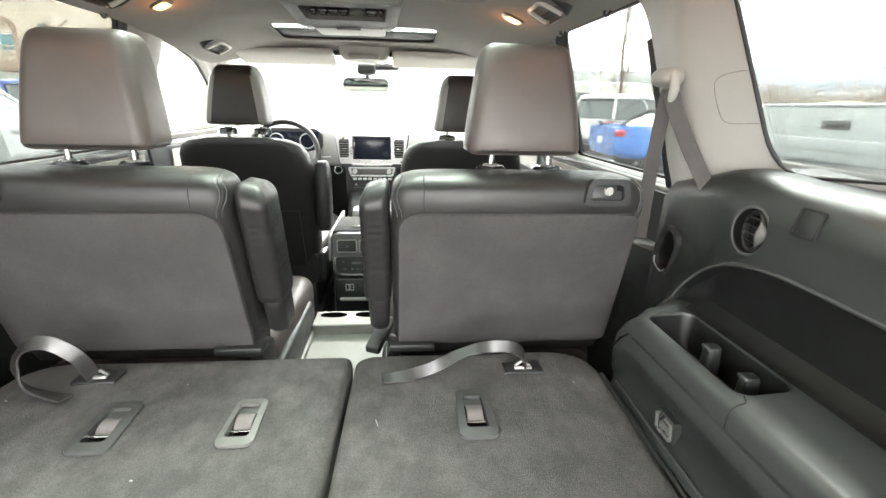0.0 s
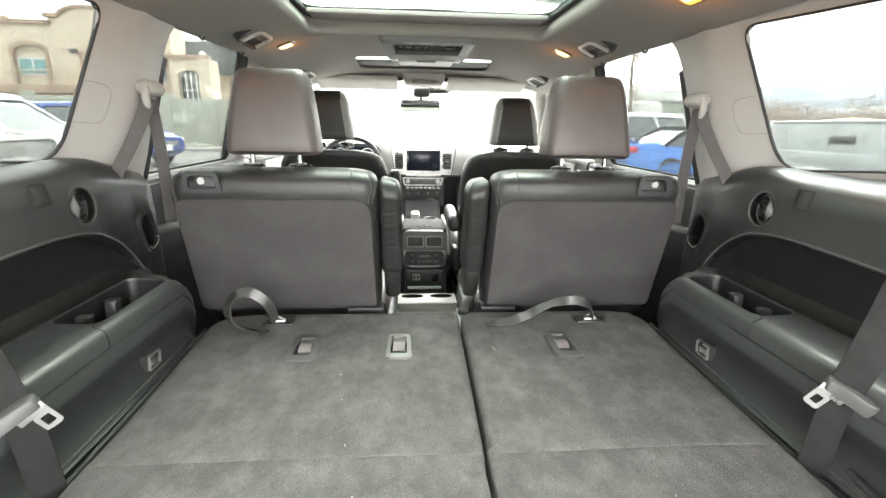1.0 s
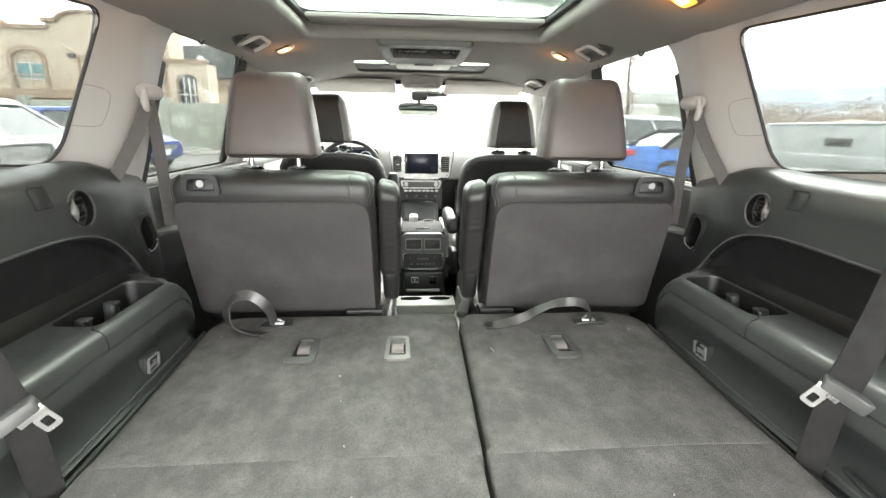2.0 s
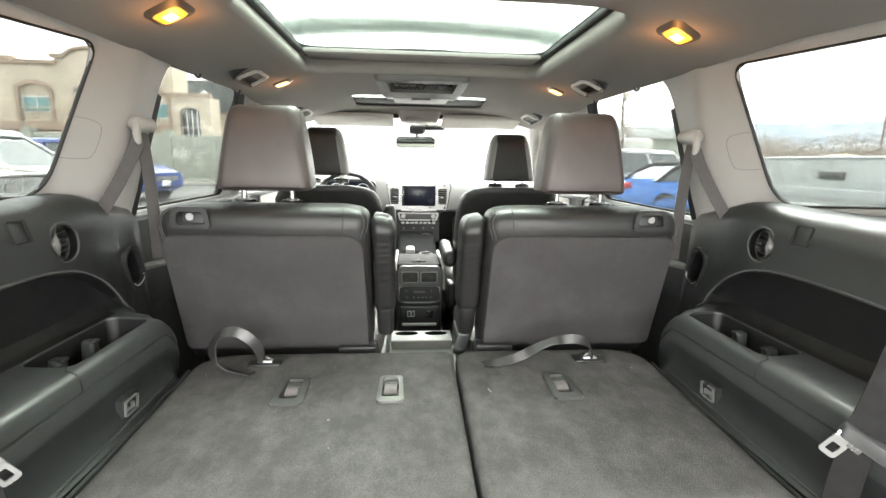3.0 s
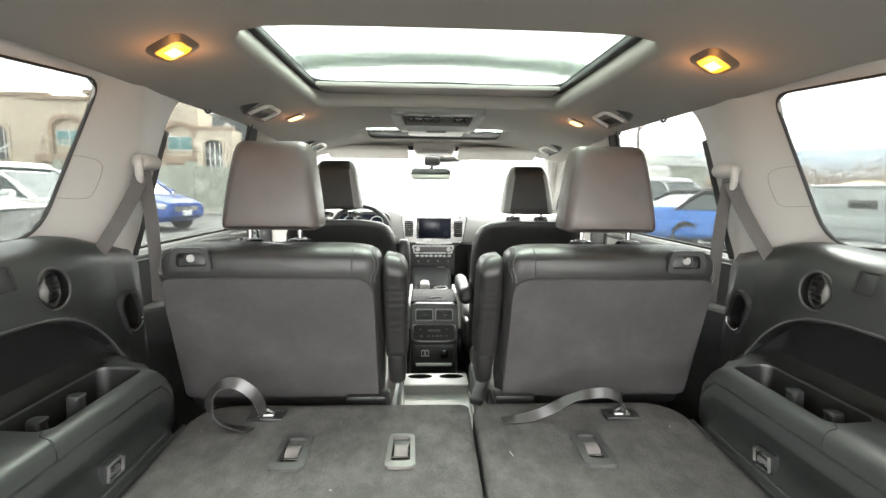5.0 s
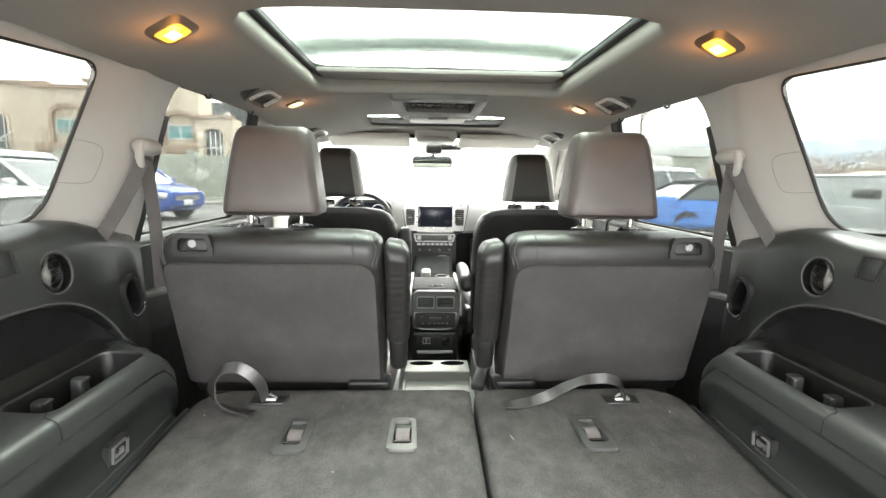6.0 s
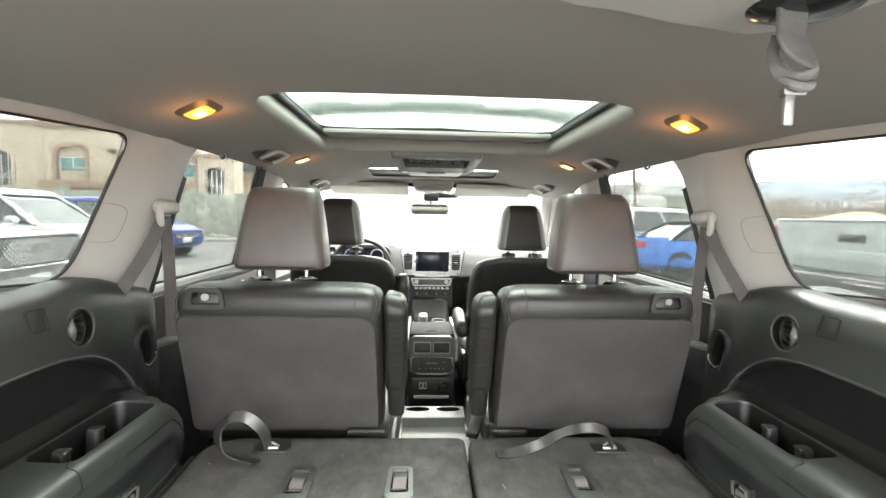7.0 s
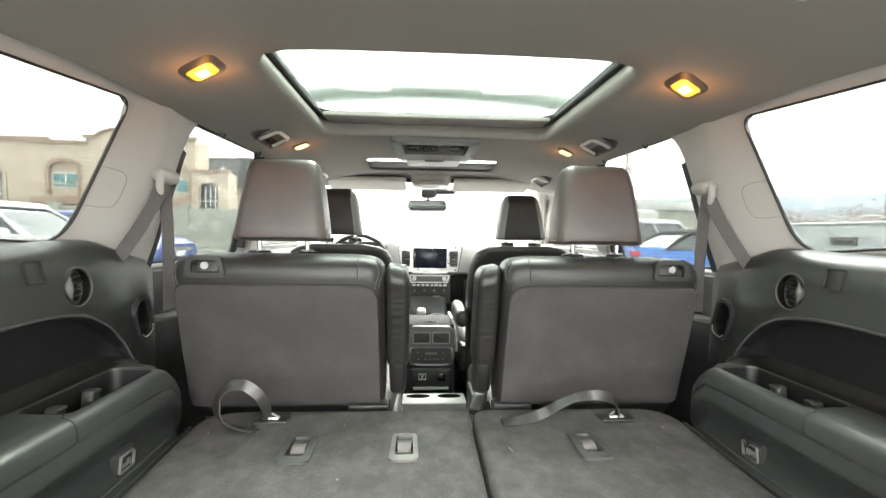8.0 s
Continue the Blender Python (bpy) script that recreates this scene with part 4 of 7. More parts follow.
# ---- seats ----
def headrest(seat, s, cx, y0, z0, h, w_low, w_top, deep, posts, skin, back_tilt=0.06, drop=0.0):
    """A padded head restraint with a piped lower edge, its posts and their guides."""
    rings = []
    crown = ((0.75, 1.0, 0.97), (0.86, 0.995, 0.93), (0.92, 0.98, 0.87), (0.96, 0.95, 0.76), (0.985, 0.90, 0.60), (1.0, 0.81, 0.38))
    if y0 > 1.2:
        crown = ((0.70, 1.0, 0.95), (0.82, 0.98, 0.88), (0.90, 0.93, 0.78), (0.96, 0.85, 0.62), (0.99, 0.76, 0.45), (1.0, 0.66, 0.30))
    for t, k, dd in ((0.0, 0.90, 0.80), (0.02, 0.97, 0.93), (0.06, 1.0, 1.0), (0.2, 1.0, 1.0), (0.4, 1.0, 1.0), (0.6, 1.0, 0.98)) + crown:
        w = (w_low + (w_top - w_low) * t ** 1.35) * k
        yc = y0 + deep / 2 + back_tilt * t * h * 2
        rings.append([(cx + x, yc + y, z0 + t * h) for x, y in rr(w, deep * dd, 0.027 * min(1, dd), 6)])
    bm = loft(rings)
    if y0 > 1.2:
        for f in bm.faces:
            # side faces, coloured as if lit by the front windows
            if abs(f.calc_center_median().x - cx) > w_top * 0.40 and f.calc_center_median().y < y0 + deep * 0.9:
                f.material_index = 1
    head = part("headrest", mirrored(bm, s), [skin, LEATHER_LIT], seat, "grey leather head restraint" if y0 < 1.2 else "dark leather head restraint with sides painted window-lit", 50)
    piping = [(cx + x, y0 + deep / 2 + y, z0 + 0.008) for x, y in rr(w_low * 0.985, deep * 0.965, 0.036, 6)]
    part("piping", mirrored(tube(piping + piping[:1], 0.0028, 6), s), LEATHER, head)
    for px in posts:
        part("post", mirrored(tube([(px, y0 + deep * 0.45, z0 - 0.055 - drop), (px, y0 + deep * 0.45, z0 + 0.03)], 0.0066, 12), s), CHROME, head, "chrome post")
        part("guide", mirrored(loft([[(px + x, y0 + deep * 0.45 + y, z) for x, y in rr(0.060 * k, 0.034 * k, 0.015, 4)] for z, k in ((z0 - 0.034 - drop, 1.0), (z0 - 0.018 - drop, 1.0), (z0 - 0.013 - drop, 0.85))]), s), PIANO, head)
        part("collar", mirrored(ring((px, y0 + deep * 0.45, z0 - 0.013 - drop), 0.0125, 0.0036, (0, 0, 1), 24, 8), s), SILVER, head, "bright post collar")
    return head


def rear_y(z):
    return 0.672 + max(0.0, 1.10 - z) * 0.30


def captain_seat(s):
    seat = thing("captain_seat", (s * 0.385, 0.95, 0.425), "charcoal leather second row captain seat with a carpeted back", "car seat", "second row seats")
    # leather backrest
    rings = []
    # the rear edge sets in above the band, so that the top slopes up to the head restraint
    table = ((0.745, 0.480, 0.006, 0.115), (0.80, 0.490, 0.0, 0.128), (0.95, 0.494, 0.0, 0.130), (1.06, 0.494, 0.0, 0.130), (1.105, 0.492, 0.0, 0.130), (1.123, 0.490, 0.0, 0.129), (1.136, 0.486, 0.002, 0.128), (1.145, 0.478, 0.006, 0.127),
             (1.151, 0.466, 0.012, 0.125), (1.156, 0.450, 0.020, 0.121), (1.160, 0.425, 0.032, 0.115), (1.1625, 0.385, 0.048, 0.108), (1.164, 0.32, 0.068, 0.100))
    for z, w, a, b in table:
        rings.append([(0.390 + x, rear_y(z) + 0.5 * (a + b) + y, z) for x, y in rr(w, b - a, min(0.036, 0.42 * (b - a)), 6)])

    def skin(x, z):
        """The rear face of the leather at a place across and up."""
        w, a, b = (float(np.interp(z, [r[0] for r in table], [r[k] for r in table])) for k in (1, 2, 3))
        r = min(0.036, 0.42 * (b - a))
        e = min(r, max(0.0, abs(x - 0.390) - (w / 2 - r)))
        return rear_y(z) + a + r - math.sqrt(r * r - e * e) - 0.0006
    back = part("backrest", mirrored(loft(rings), s), LEATHER, seat, "charcoal leather backrest", 50)
    # carpet panel
    loop = rounded([(0.155, 0.775), (0.628, 0.775), (0.622, 1.094), (0.158, 1.094)], [0.015, 0.02, 0.03, 0.045], 6)
    def puff(k, d):
        return [(0.384 + (x - 0.384) * k, rear_y(0.935 + (z - 0.935) * k) + d, 0.935 + (z - 0.935) * k) for x, z in loop]
    panel = loft([puff(1.0, 0.012), puff(1.0, -0.0015), puff(0.994, -0.0032), puff(0.985, -0.0038), puff(0.6, -0.004), puff(0.2, -0.004)])
    part("back_panel", mirrored(panel, s), CARPET_BACK, back, "dark grey carpeted back panel", 50)
    # stitched seams over the top
    lines = [[(0.205, z) for z in np.linspace(1.098, 1.160, 14)], [(0.160 - 0.008 * blend(1.09, 1.12, z) + 0.014 * blend(1.13, 1.16, z), z) for z in np.linspace(1.085, 1.157, 14)],
             [(0.616 + 0.006 * blend(1.09, 1.12, z) - 0.012 * blend(1.13, 1.16, z), z) for z in np.linspace(1.085, 1.156, 14)]]
    for line in lines:
        part("seam", mirrored(tube([(x, skin(x, z) - 0.0002, z) for x, z in line], 0.0011, 6), s), RUBBER, back)
    for line in lines[1:]:
        for gap in (-0.004, 0.004):
            part("stitching", mirrored(tube([(x + gap, skin(x + gap, z) + 0.0001, z) for x, z in line], 0.0007, 5), s), THREAD, back, "pale stitched seam")
    # stitching round the carpet panel
    edge = [(0.1585, z) for z in np.linspace(0.79, 1.045, 10)] + [(0.203 - 0.0455 * math.cos(a), 1.0495 + 0.0455 * math.sin(a)) for a in np.linspace(0.0, 1.57, 9)] + [(x, 1.0955) for x in np.linspace(0.23, 0.60, 9)]
    part("piping", mirrored(tube([(x, skin(x, z) - 0.0008, z) for x, z in edge], 0.0022, 6), s), RUBBER, back, "black panel edge")
    # fold lever in its bezel
    part("lever_bezel", mirrored(turned(frame_ring(rounded([(-0.046, -0.027), (0.046, -0.027), (0.040, 0.024), (-0.036, 0.024)], 0.016, 5), rounded([(-0.034, -0.017), (0.032, -0.017), (0.029, 0.013), (-0.028, 0.013)], 0.010, 5), lambda p, d: (p[0], d, p[1]), 0.016), Matrix.Translation((0.548, rear_y(1.135) - 0.007, 1.138))), s), BLACK, seat, "black fold lever surround")
    part("lever_well", mirrored(box((0.548, rear_y(1.135) + 0.006, 1.137), (0.070, 0.006, 0.036), 0.003), s), PIT_SHADE, seat, "dark lever well")
    part("lever", mirrored(turned(box((0, 0, 0), (0.048, 0.006, 0.026), 0.004, 3), Matrix.Translation((0.542, rear_y(1.135) + 0.001, 1.136)) @ Matrix.Rotation(radians(-14), 4, "X")), s), BLACK, seat, "black fold lever")
    part("lever_badge", mirrored(disc((0.549, rear_y(1.135) - 0.003, 1.139), 0.0085, 0.005, (0, 1, 0), 20), s), SILVER, seat, "pale round lever badge")
    # hinge cover under the panel
    part("hinge_cover", mirrored(join(box((0.185, 0.772, 0.772), (0.10, 0.05, 0.022), 0.006), box((0.145, 0.79, 0.70), (0.03, 0.09, 0.14), 0.01)), s), BLACK, seat)
    # cushion, side valance, base
    rings = []
    for y, w, lo, hi in ((0.80, 0.46, 0.58, 0.735), (0.86, 0.50, 0.57, 0.752), (1.05, 0.52, 0.56, 0.745), (1.22, 0.52, 0.56, 0.755), (1.285, 0.51, 0.57, 0.745), (1.31, 0.47, 0.60, 0.715)):
        rings.append([(0.384 + x, y, 0.5 * (lo + hi) + z) for x, z in rr(w, hi - lo, 0.045, 5)])
    part("cushion", mirrored(loft(rings), s), LEATHER_GREY, seat, "grey leather seat cushion", 50)
    part("base", mirrored(join(box((0.384, 1.04, 0.52), (0.42, 0.42, 0.12), 0.02), box((0.18, 1.04, 0.445), (0.05, 0.50, 0.05), 0.01), box((0.59, 1.04, 0.445), (0.05, 0.50, 0.05), 0.01)), s), BLACK, seat)
    part("side_valance", mirrored(box((0.128, 0.98, 0.635), (0.028, 0.42, 0.13), 0.012, 3), s), DARK_GREY, seat, "grey plastic seat side cover")
    # folded-up armrest with gathered leather
    rings = []
    for i, z in enumerate([*np.linspace(0.880, 1.118, 58), 1.124, 1.130, 1.135, 1.139, 1.142, 1.144]):
        t = (z - 0.880) / 0.264
        cap = max(0.0, (z - 1.112) / 0.032)
        k = math.sqrt(max(0.04, 1 - cap * cap)) * (1 - 0.20 * (1 - blend(0.0, 0.05, t)))
        gather = 0.0012 * math.sin(z * 330 + 1.5 * math.sin(z * 60)) * blend(0.15, 0.3, t) * (1 - blend(0.7, 0.8, t))
        wide, deep_ = 0.057 + gather - 0.030 * (1 - k), 0.112 + gather - 0.050 * (1 - k)
        rings.append([(0.112 + x + 0.004 * cap, rear_y(z) + 0.078 + y + 0.006 * cap, z - 0.22 * blend(0.6, 1.0, t) * (0.028 - x)) for x, y in rr(wide, deep_, 0.018 * max(0.5, k), 6)])
    arm = part("armrest", mirrored(loft(rings), s), LEATHER, seat, "upright folded leather armrest", 50)
    rings = [[(0.113 + x, rear_y(z) + 0.085 + y, z) for x, y in rr(0.046 * k, 0.098 * k, 0.018, 5)] for z, k in ((0.790, 0.80), (0.800, 0.95), (0.86, 1.0), (0.878, 0.98), (0.884, 0.9))]
    part("armrest_hinge", mirrored(loft(rings), s), LEATHER, arm, "", 50)
    headrest(seat, s, 0.408, 0.742, 1.194, 0.209, 0.228, 0.166, 0.118, (0.348, 0.468), LEATHER_GREY, drop=0.012)
    return seat


captain_seat(-1)
captain_seat(1)


def front_seat(s, head_up, arm_up):
    seat = thing("front_seat", (s * 0.39, 1.80, 0.425), "dark leather front seat with grey headrest" if head_up else "dark leather front passenger seat", "car seat", "front seats")
    rings = []
    for z, w, d, lean in ((0.62, 0.42, 0.13, 0.17), (0.70, 0.44, 0.15, 0.14), (0.85, 0.455, 0.16, 0.10), (0.98, 0.455, 0.155, 0.06), (1.06, 0.448, 0.145, 0.035), (1.11, 0.430, 0.13, 0.015), (1.14, 0.395, 0.11, 0.005), (1.158, 0.33, 0.085, 0.0), (1.168, 0.22, 0.05, 0.0)):
        rings.append([(0.385 + x, 1.47 + lean + d / 2 + y, z) for x, y in rr(w, d, min(0.06, d * 0.42), 6)])
    back = part("backrest", mirrored(loft(rings), s), LEATHER, seat, "black leather backrest", 50)
    part("back_pocket", mirrored(sheet([[(0.385 + x, 1.466 + lean, z) for x in np.linspace(-0.17, 0.17, 9)] for z, lean in ((0.66, 0.155), (0.75, 0.122), (0.84, 0.098), (0.90, 0.082))], 0.006), s), LEATHER, back, "", 50)
    part("shoulder_seam", mirrored(tube([(0.385 + x, 1.478 + 0.02 * abs(x) / 0.2, 1.105 + 0.03 * (1 - (x / 0.2) ** 2)) for x in np.linspace(-0.2, 0.2, 11)], 0.0016, 6), s), LEATHER_GREY, back)
    rings = []
    for y, w, lo, hi in ((1.62, 0.44, 0.58, 0.72), (1.70, 0.49, 0.56, 0.76), (1.90, 0.51, 0.55, 0.75), (2.08, 0.50, 0.56, 0.77), (2.13, 0.45, 0.60, 0.73)):
        rings.append([(0.385 + x, y, 0.5 * (lo + hi) + z) for x, z in rr(w, hi - lo, 0.05, 5)])
    part("cushion", mirrored(loft(rings), s), LEATHER, seat, "", 50)
    part("base", mirrored(join(box((0.385, 1.86, 0.51), (0.40, 0.40, 0.13), 0.02), box((0.19, 1.86, 0.44), (0.05, 0.50, 0.05), 0.01), box((0.58, 1.86, 0.44), (0.05, 0.50, 0.05), 0.01)), s), BLACK, seat)
    part("side_cover", mirrored(box((0.15, 1.80, 0.66), (0.03, 0.38, 0.12), 0.012, 3), s), BLACK, seat)
    if arm_up:
        arm = loft([[(0.130 + x, 1.60 + y, z) for x, y in rr(0.055 * k, 0.10 * k, 0.022, 5)] for z, k in ((0.82, 0.75), (0.84, 0.95), (0.93, 1.0), (1.02, 1.0), (1.06, 0.9), (1.078, 0.6))])
    else:
        arm = loft([[(0.128 + x, y, 0.862 + z) for x, z in rr(0.055 * k, 0.075 * k, 0.024, 5)] for y, k in ((1.47, 0.55), (1.485, 0.9), (1.51, 1.0), (1.75, 1.0), (1.80, 0.85))])
    part("armrest", mirrored(arm, s), LEATHER, seat, "black leather armrest", 50)
    headrest(seat, s, 0.392 if s > 0 else 0.412, 1.555, 1.192 + head_up, 0.200, 0.214, 0.150, 0.115, (0.335, 0.455), LEATHER, 0.05)


front_seat(-1, 0.014, True)
front_seat(1, 0.0, False)


# ---- between the seats ----
box_con = thing("floor_console", (0, 1.0, 0.425), "grey plastic floor console with two cup holders", "console")
tray = loft([[(x, 0.965 + y, z) for x, y in rr(0.236 * k, 0.56, 0.03, 5)] for z, k in ((0.43, 0.92), (0.58, 1.0), (0.596, 1.0), (0.602, 0.97))])
part("body", tray, TRAY, box_con, "grey console tray", 40)
angles = [2 * math.pi * k / 48 for k in range(48)]
for x in (-0.055, 0.055):
    outer = [(0.055 * math.cos(a) / max(abs(math.cos(a)), abs(math.sin(a))), 0.047 * math.sin(a) / max(abs(math.cos(a)), abs(math.sin(a)))) for a in angles]
    inner = [(0.041 * math.cos(a), 0.020 + 0.017 * math.sin(a)) for a in angles]
    part("cup_ledge", frame_ring(outer, inner, lambda p, d, x=x: (x + p[0], 1.192 + p[1], 0.636 - d), 0.046), TRAY, box_con)
    part("cup_holder", join(frame_ring([(1.03 * u, 1.03 * v) for u, v in inner], inner, lambda p, d, x=x: (x + p[0], 1.192 + p[1], 0.6375 - d), 0.046), disc((x, 1.198, 0.596), 0.042, 0.004, (0, 0, 1), 28)), LID, box_con, "black rubber cup holder")
part("ledge_front", tube([(-0.109, 1.147, 0.632), (0.109, 1.147, 0.632)], 0.005, 8), TRAY, box_con)
for x in (-1, 1):
    part("side_rail", box((x * 0.113, 0.94, 0.606), (0.014, 0.44, 0.016), 0.005, 3), TRAY, box_con)
buckle = thing("belt_buckle", (0.135, 0.86, 0.70), "grey seat belt buckle beside the seat", "belt buckle")
part("body", turned(box((0, 0, 0), (0.035, 0.12, 0.022), 0.006, 3), Matrix.Translation((0.112, 0.86, 0.752)) @ Matrix.Rotation(radians(14), 4, "X") @ Matrix.Rotation(radians(-18), 4, "Z")), DARK_GREY, buckle)
part("stalk", ribbon([(0.118, 0.89, 0.745), (0.13, 0.93, 0.70), (0.135, 0.95, 0.62)], (0, 1, 0.2), 0.03, 0.004), WEB_BLACK, buckle)

con = thing("centre_console", (0, 1.75, 0.425), "grey and black front centre console with rear air vents", "console")
rings = []
for y, w, hi in ((1.525, 0.186, 0.812), (1.535, 0.200, 0.818), (1.60, 0.206, 0.818), (1.74, 0.21, 0.808), (1.80, 0.21, 0.770), (2.10, 0.215, 0.765), (2.20, 0.22, 0.82), (2.30, 0.22, 0.86)):
    rings.append([(x, y, 0.5 * (0.44 + hi) + z) for x, z in rr(w, hi - 0.44, 0.028, 5)])
part("body", loft(rings), BLACK, con, "black console body", 40)
for x in (-1, 1):
    part("side_trim", box((x * 0.106, 1.74, 0.762), (0.014, 0.44, 0.10), 0.006, 3), TRAY, con, "pale grey side trim")
part("lid", box((0, 1.665, 0.815), (0.196, 0.235, 0.022), 0.009, 4), LID, con, "grey armrest lid")
part("lid_latch", tube(spline([(-0.032, 1.598, 0.824), (0, 1.592, 0.827), (0.032, 1.598, 0.824)], 4), 0.005, 8), CHROME, con, "bright lid latch")
# rear face: two vents over a climate panel and a socket panel
part("rear_face", loft([[(0.0 + x, y, 0.742 + z) for x, z in rr(0.196 * k, 0.168 * k, 0.03, 5)] for y, k in ((1.528, 1.0), (1.516, 1.0), (1.510, 0.96))]), CONSOLE_GREY, con, "grey rear panel", 40)
for x in (-0.041, 0.041):
    vf = part("vent_frame", frame_ring(rounded([(x - 0.037, 0.752), (x + 0.037, 0.752), (x + 0.037, 0.802), (x - 0.037, 0.802)], 0.007, 3), rounded([(x - 0.033, 0.756), (x + 0.033, 0.756), (x + 0.033, 0.798), (x - 0.033, 0.798)], 0.005, 3), lambda p, d: (p[0], 1.504 + d, p[1]), 0.012), TRAY, con, "satin vent frame")
    part("vent_back", box((x, 1.5095, 0.777), (0.068, 0.003, 0.044), 0.0), RUBBER, vf)
    for k in range(5):
        part("vane", turned(box((0, 0, 0), (0.066, 0.012, 0.0018), 0.0), Matrix.Translation((x, 1.506, 0.761 + 0.008 * k)) @ Matrix.Rotation(radians(25), 4, "X")), CONSOLE_GREY, vf)
    part("vent_tab", box((x + 0.004, 1.499, 0.779), (0.012, 0.006, 0.010), 0.002), CONSOLE_GREY, vf)
part("climate_panel", loft([[(x, y, 0.702 + z) for x, z in rr(0.172 * k, 0.066 * k, 0.016, 5)] for y, k in ((1.512, 1.0), (1.506, 1.0), (1.503, 0.97))]), BLACK, con, "black climate panel", 40)
part("climate_trim", frame_ring(rounded([(-0.092, 0.735), (0.092, 0.735), (0.076, 0.660), (-0.076, 0.660)], [0.01, 0.01, 0.03, 0.03], 5), rounded([(-0.087, 0.732), (0.087, 0.732), (0.072, 0.665), (-0.072, 0.665)], [0.01, 0.01, 0.028, 0.028], 5), lambda p, d: (p[0], 1.505 + d, p[1]), 0.01), DASH, con)
part("display", box((0.0, 1.5015, 0.712), (0.050, 0.003, 0.009), 0.001), BEZEL, con)
for k, x in enumerate((-0.052, -0.024, -0.004, 0.014, 0.030, 0.050)):
    part("button", box((x, 1.501, 0.688), (0.010, 0.004, 0.006), 0.001), BEZEL, con)
for x in (-0.056, 0.052):
    part("button", box((x, 1.501, 0.717), (0.007, 0.004, 0.006), 0.001), BEZEL, con)
part("socket_panel", box((0, 1.516, 0.607), (0.172, 0.018, 0.082), 0.010, 3), BLACK, con, "black socket panel")
part("socket_tray", box((0, 1.508, 0.563), (0.150, 0.02, 0.012), 0.004), DASH, con)
for x in (-0.045, -0.028):
    part("socket", frame_ring(rr(0.014, 0.026, 0.002), rr(0.010, 0.022, 0.001), lambda p, d, x=x: (x + p[0], 1.504 + d, 0.612 + p[1]), 0.004), MARK, con, "pale printed socket outline")
part("socket_cover", box((0.045, 1.505, 0.610), (0.030, 0.006, 0.034), 0.004), PIANO, con)
# shifter area
part("shift_plate", box((0, 1.97, 0.775), (0.17, 0.24, 0.012), 0.005), PIANO, con, "gloss black shifter plate")
part("shift_buttons", box((-0.038, 1.95, 0.806), (0.046, 0.09, 0.040), 0.012, 3), DASH, con, "bright shifter block")
for y in (1.90, 1.985):
    part("cup_holder", ring((0.045, y, 0.784), 0.034, 0.005, (0, 0, 1), 28, 8), BEZEL, con, "satin cup holder rim")
part("front_tray_trim", tube(spline([(-0.085, 1.80, 0.786), (0, 1.796, 0.789), (0.085, 1.80, 0.786)], 4), 0.006, 8), SILVER, con)

# ---- dashboard ----
dash = thing("dashboard", (0, 2.45, 0.80), "grey moulded dashboard with a silver centre stack", "dashboard")
rings = []
for x in np.linspace(-0.76, 0.76, 21):
    hump = 0.035 * math.exp(-((x + 0.38) / 0.20) ** 2)
    rings.append([(x, 2.80, 1.105), (x, 2.70, 1.128), (x, 2.52, 1.148 + hump * 0.6), (x, 2.38, 1.155 + hump), (x, 2.315, 1.145 + hump), (x, 2.285, 1.110), (x, 2.28, 1.04), (x, 2.30, 0.985), (x, 2.34, 0.965), (x, 2.80, 0.96)])
part("top_pad", loft(rings), DASH, dash, "grey soft dashboard pad", 40)
part("lower_dash", loft([[(x, 2.325, 0.975), (x, 2.34, 0.955), (x, 2.36, 0.80), (x, 2.45, 0.66), (x, 2.80, 0.62), (x, 2.80, 0.955)] for x in np.linspace(-0.758, 0.758, 9)]), BLACK, dash, "dark lower dashboard", 40)
part("glove_box", box((0.43, 2.335, 0.855), (0.42, 0.05, 0.17), 0.02, 3), DARK_GREY, dash)
part("pad_line", tube([(-0.72, 2.30, 1.02), (-0.2, 2.276, 1.02)], 0.003, 6), SILVER, dash)
part("stack_panel", prism(rounded([(-0.175, 1.140), (0.205, 1.140), (0.180, 0.985), (0.135, 0.965), (0.135, 0.80), (-0.125, 0.80), (-0.125, 0.965), (-0.155, 0.985)], 0.012, 3), 2.272, 2.36, "y"), BLACK, dash, "black centre stack", 40)
part("stack_trim", frame_ring(rounded([(-0.172, 1.138), (0.198, 1.138), (0.176, 0.990), (-0.150, 0.990)], 0.012, 4), rounded([(-0.085, 1.128), (0.110, 1.128), (0.110, 1.012), (-0.085, 1.012)], 0.004, 4), lambda p, d: (p[0], 2.258 + d, p[1]), 0.016), SILVER, dash, "silver screen surround")
scr = part("screen", box((0.0125, 2.262, 1.070), (0.196, 0.010, 0.116), 0.003), SCREEN, dash, "dark glossy touch screen")
part("screen_key_strip", box((-0.077, 2.2565, 1.07), (0.012, 0.003, 0.10), 0.001), PIANO, scr)
for s, xc in ((-1, -0.127), (1, 0.152)):
    vf = part("vent_back", prism(rounded([(xc - 0.024, 1.022), (xc + 0.022, 1.022), (xc + 0.024, 1.112), (xc - 0.026, 1.112)], 0.006, 3), 2.2555, 2.262, "y"), RUBBER, dash)
    for k in range(7):
        part("vane", turned(box((0, 0, 0), (0.044, 0.010, 0.0022), 0.0), Matrix.Translation((xc, 2.2535, 1.031 + 0.0122 * k)) @ Matrix.Rotation(radians(20), 4, "X")), BEZEL, vf)
    part("vent_tab", box((xc, 2.247, 1.066), (0.022, 0.006, 0.006), 0.002), CHROME, vf)
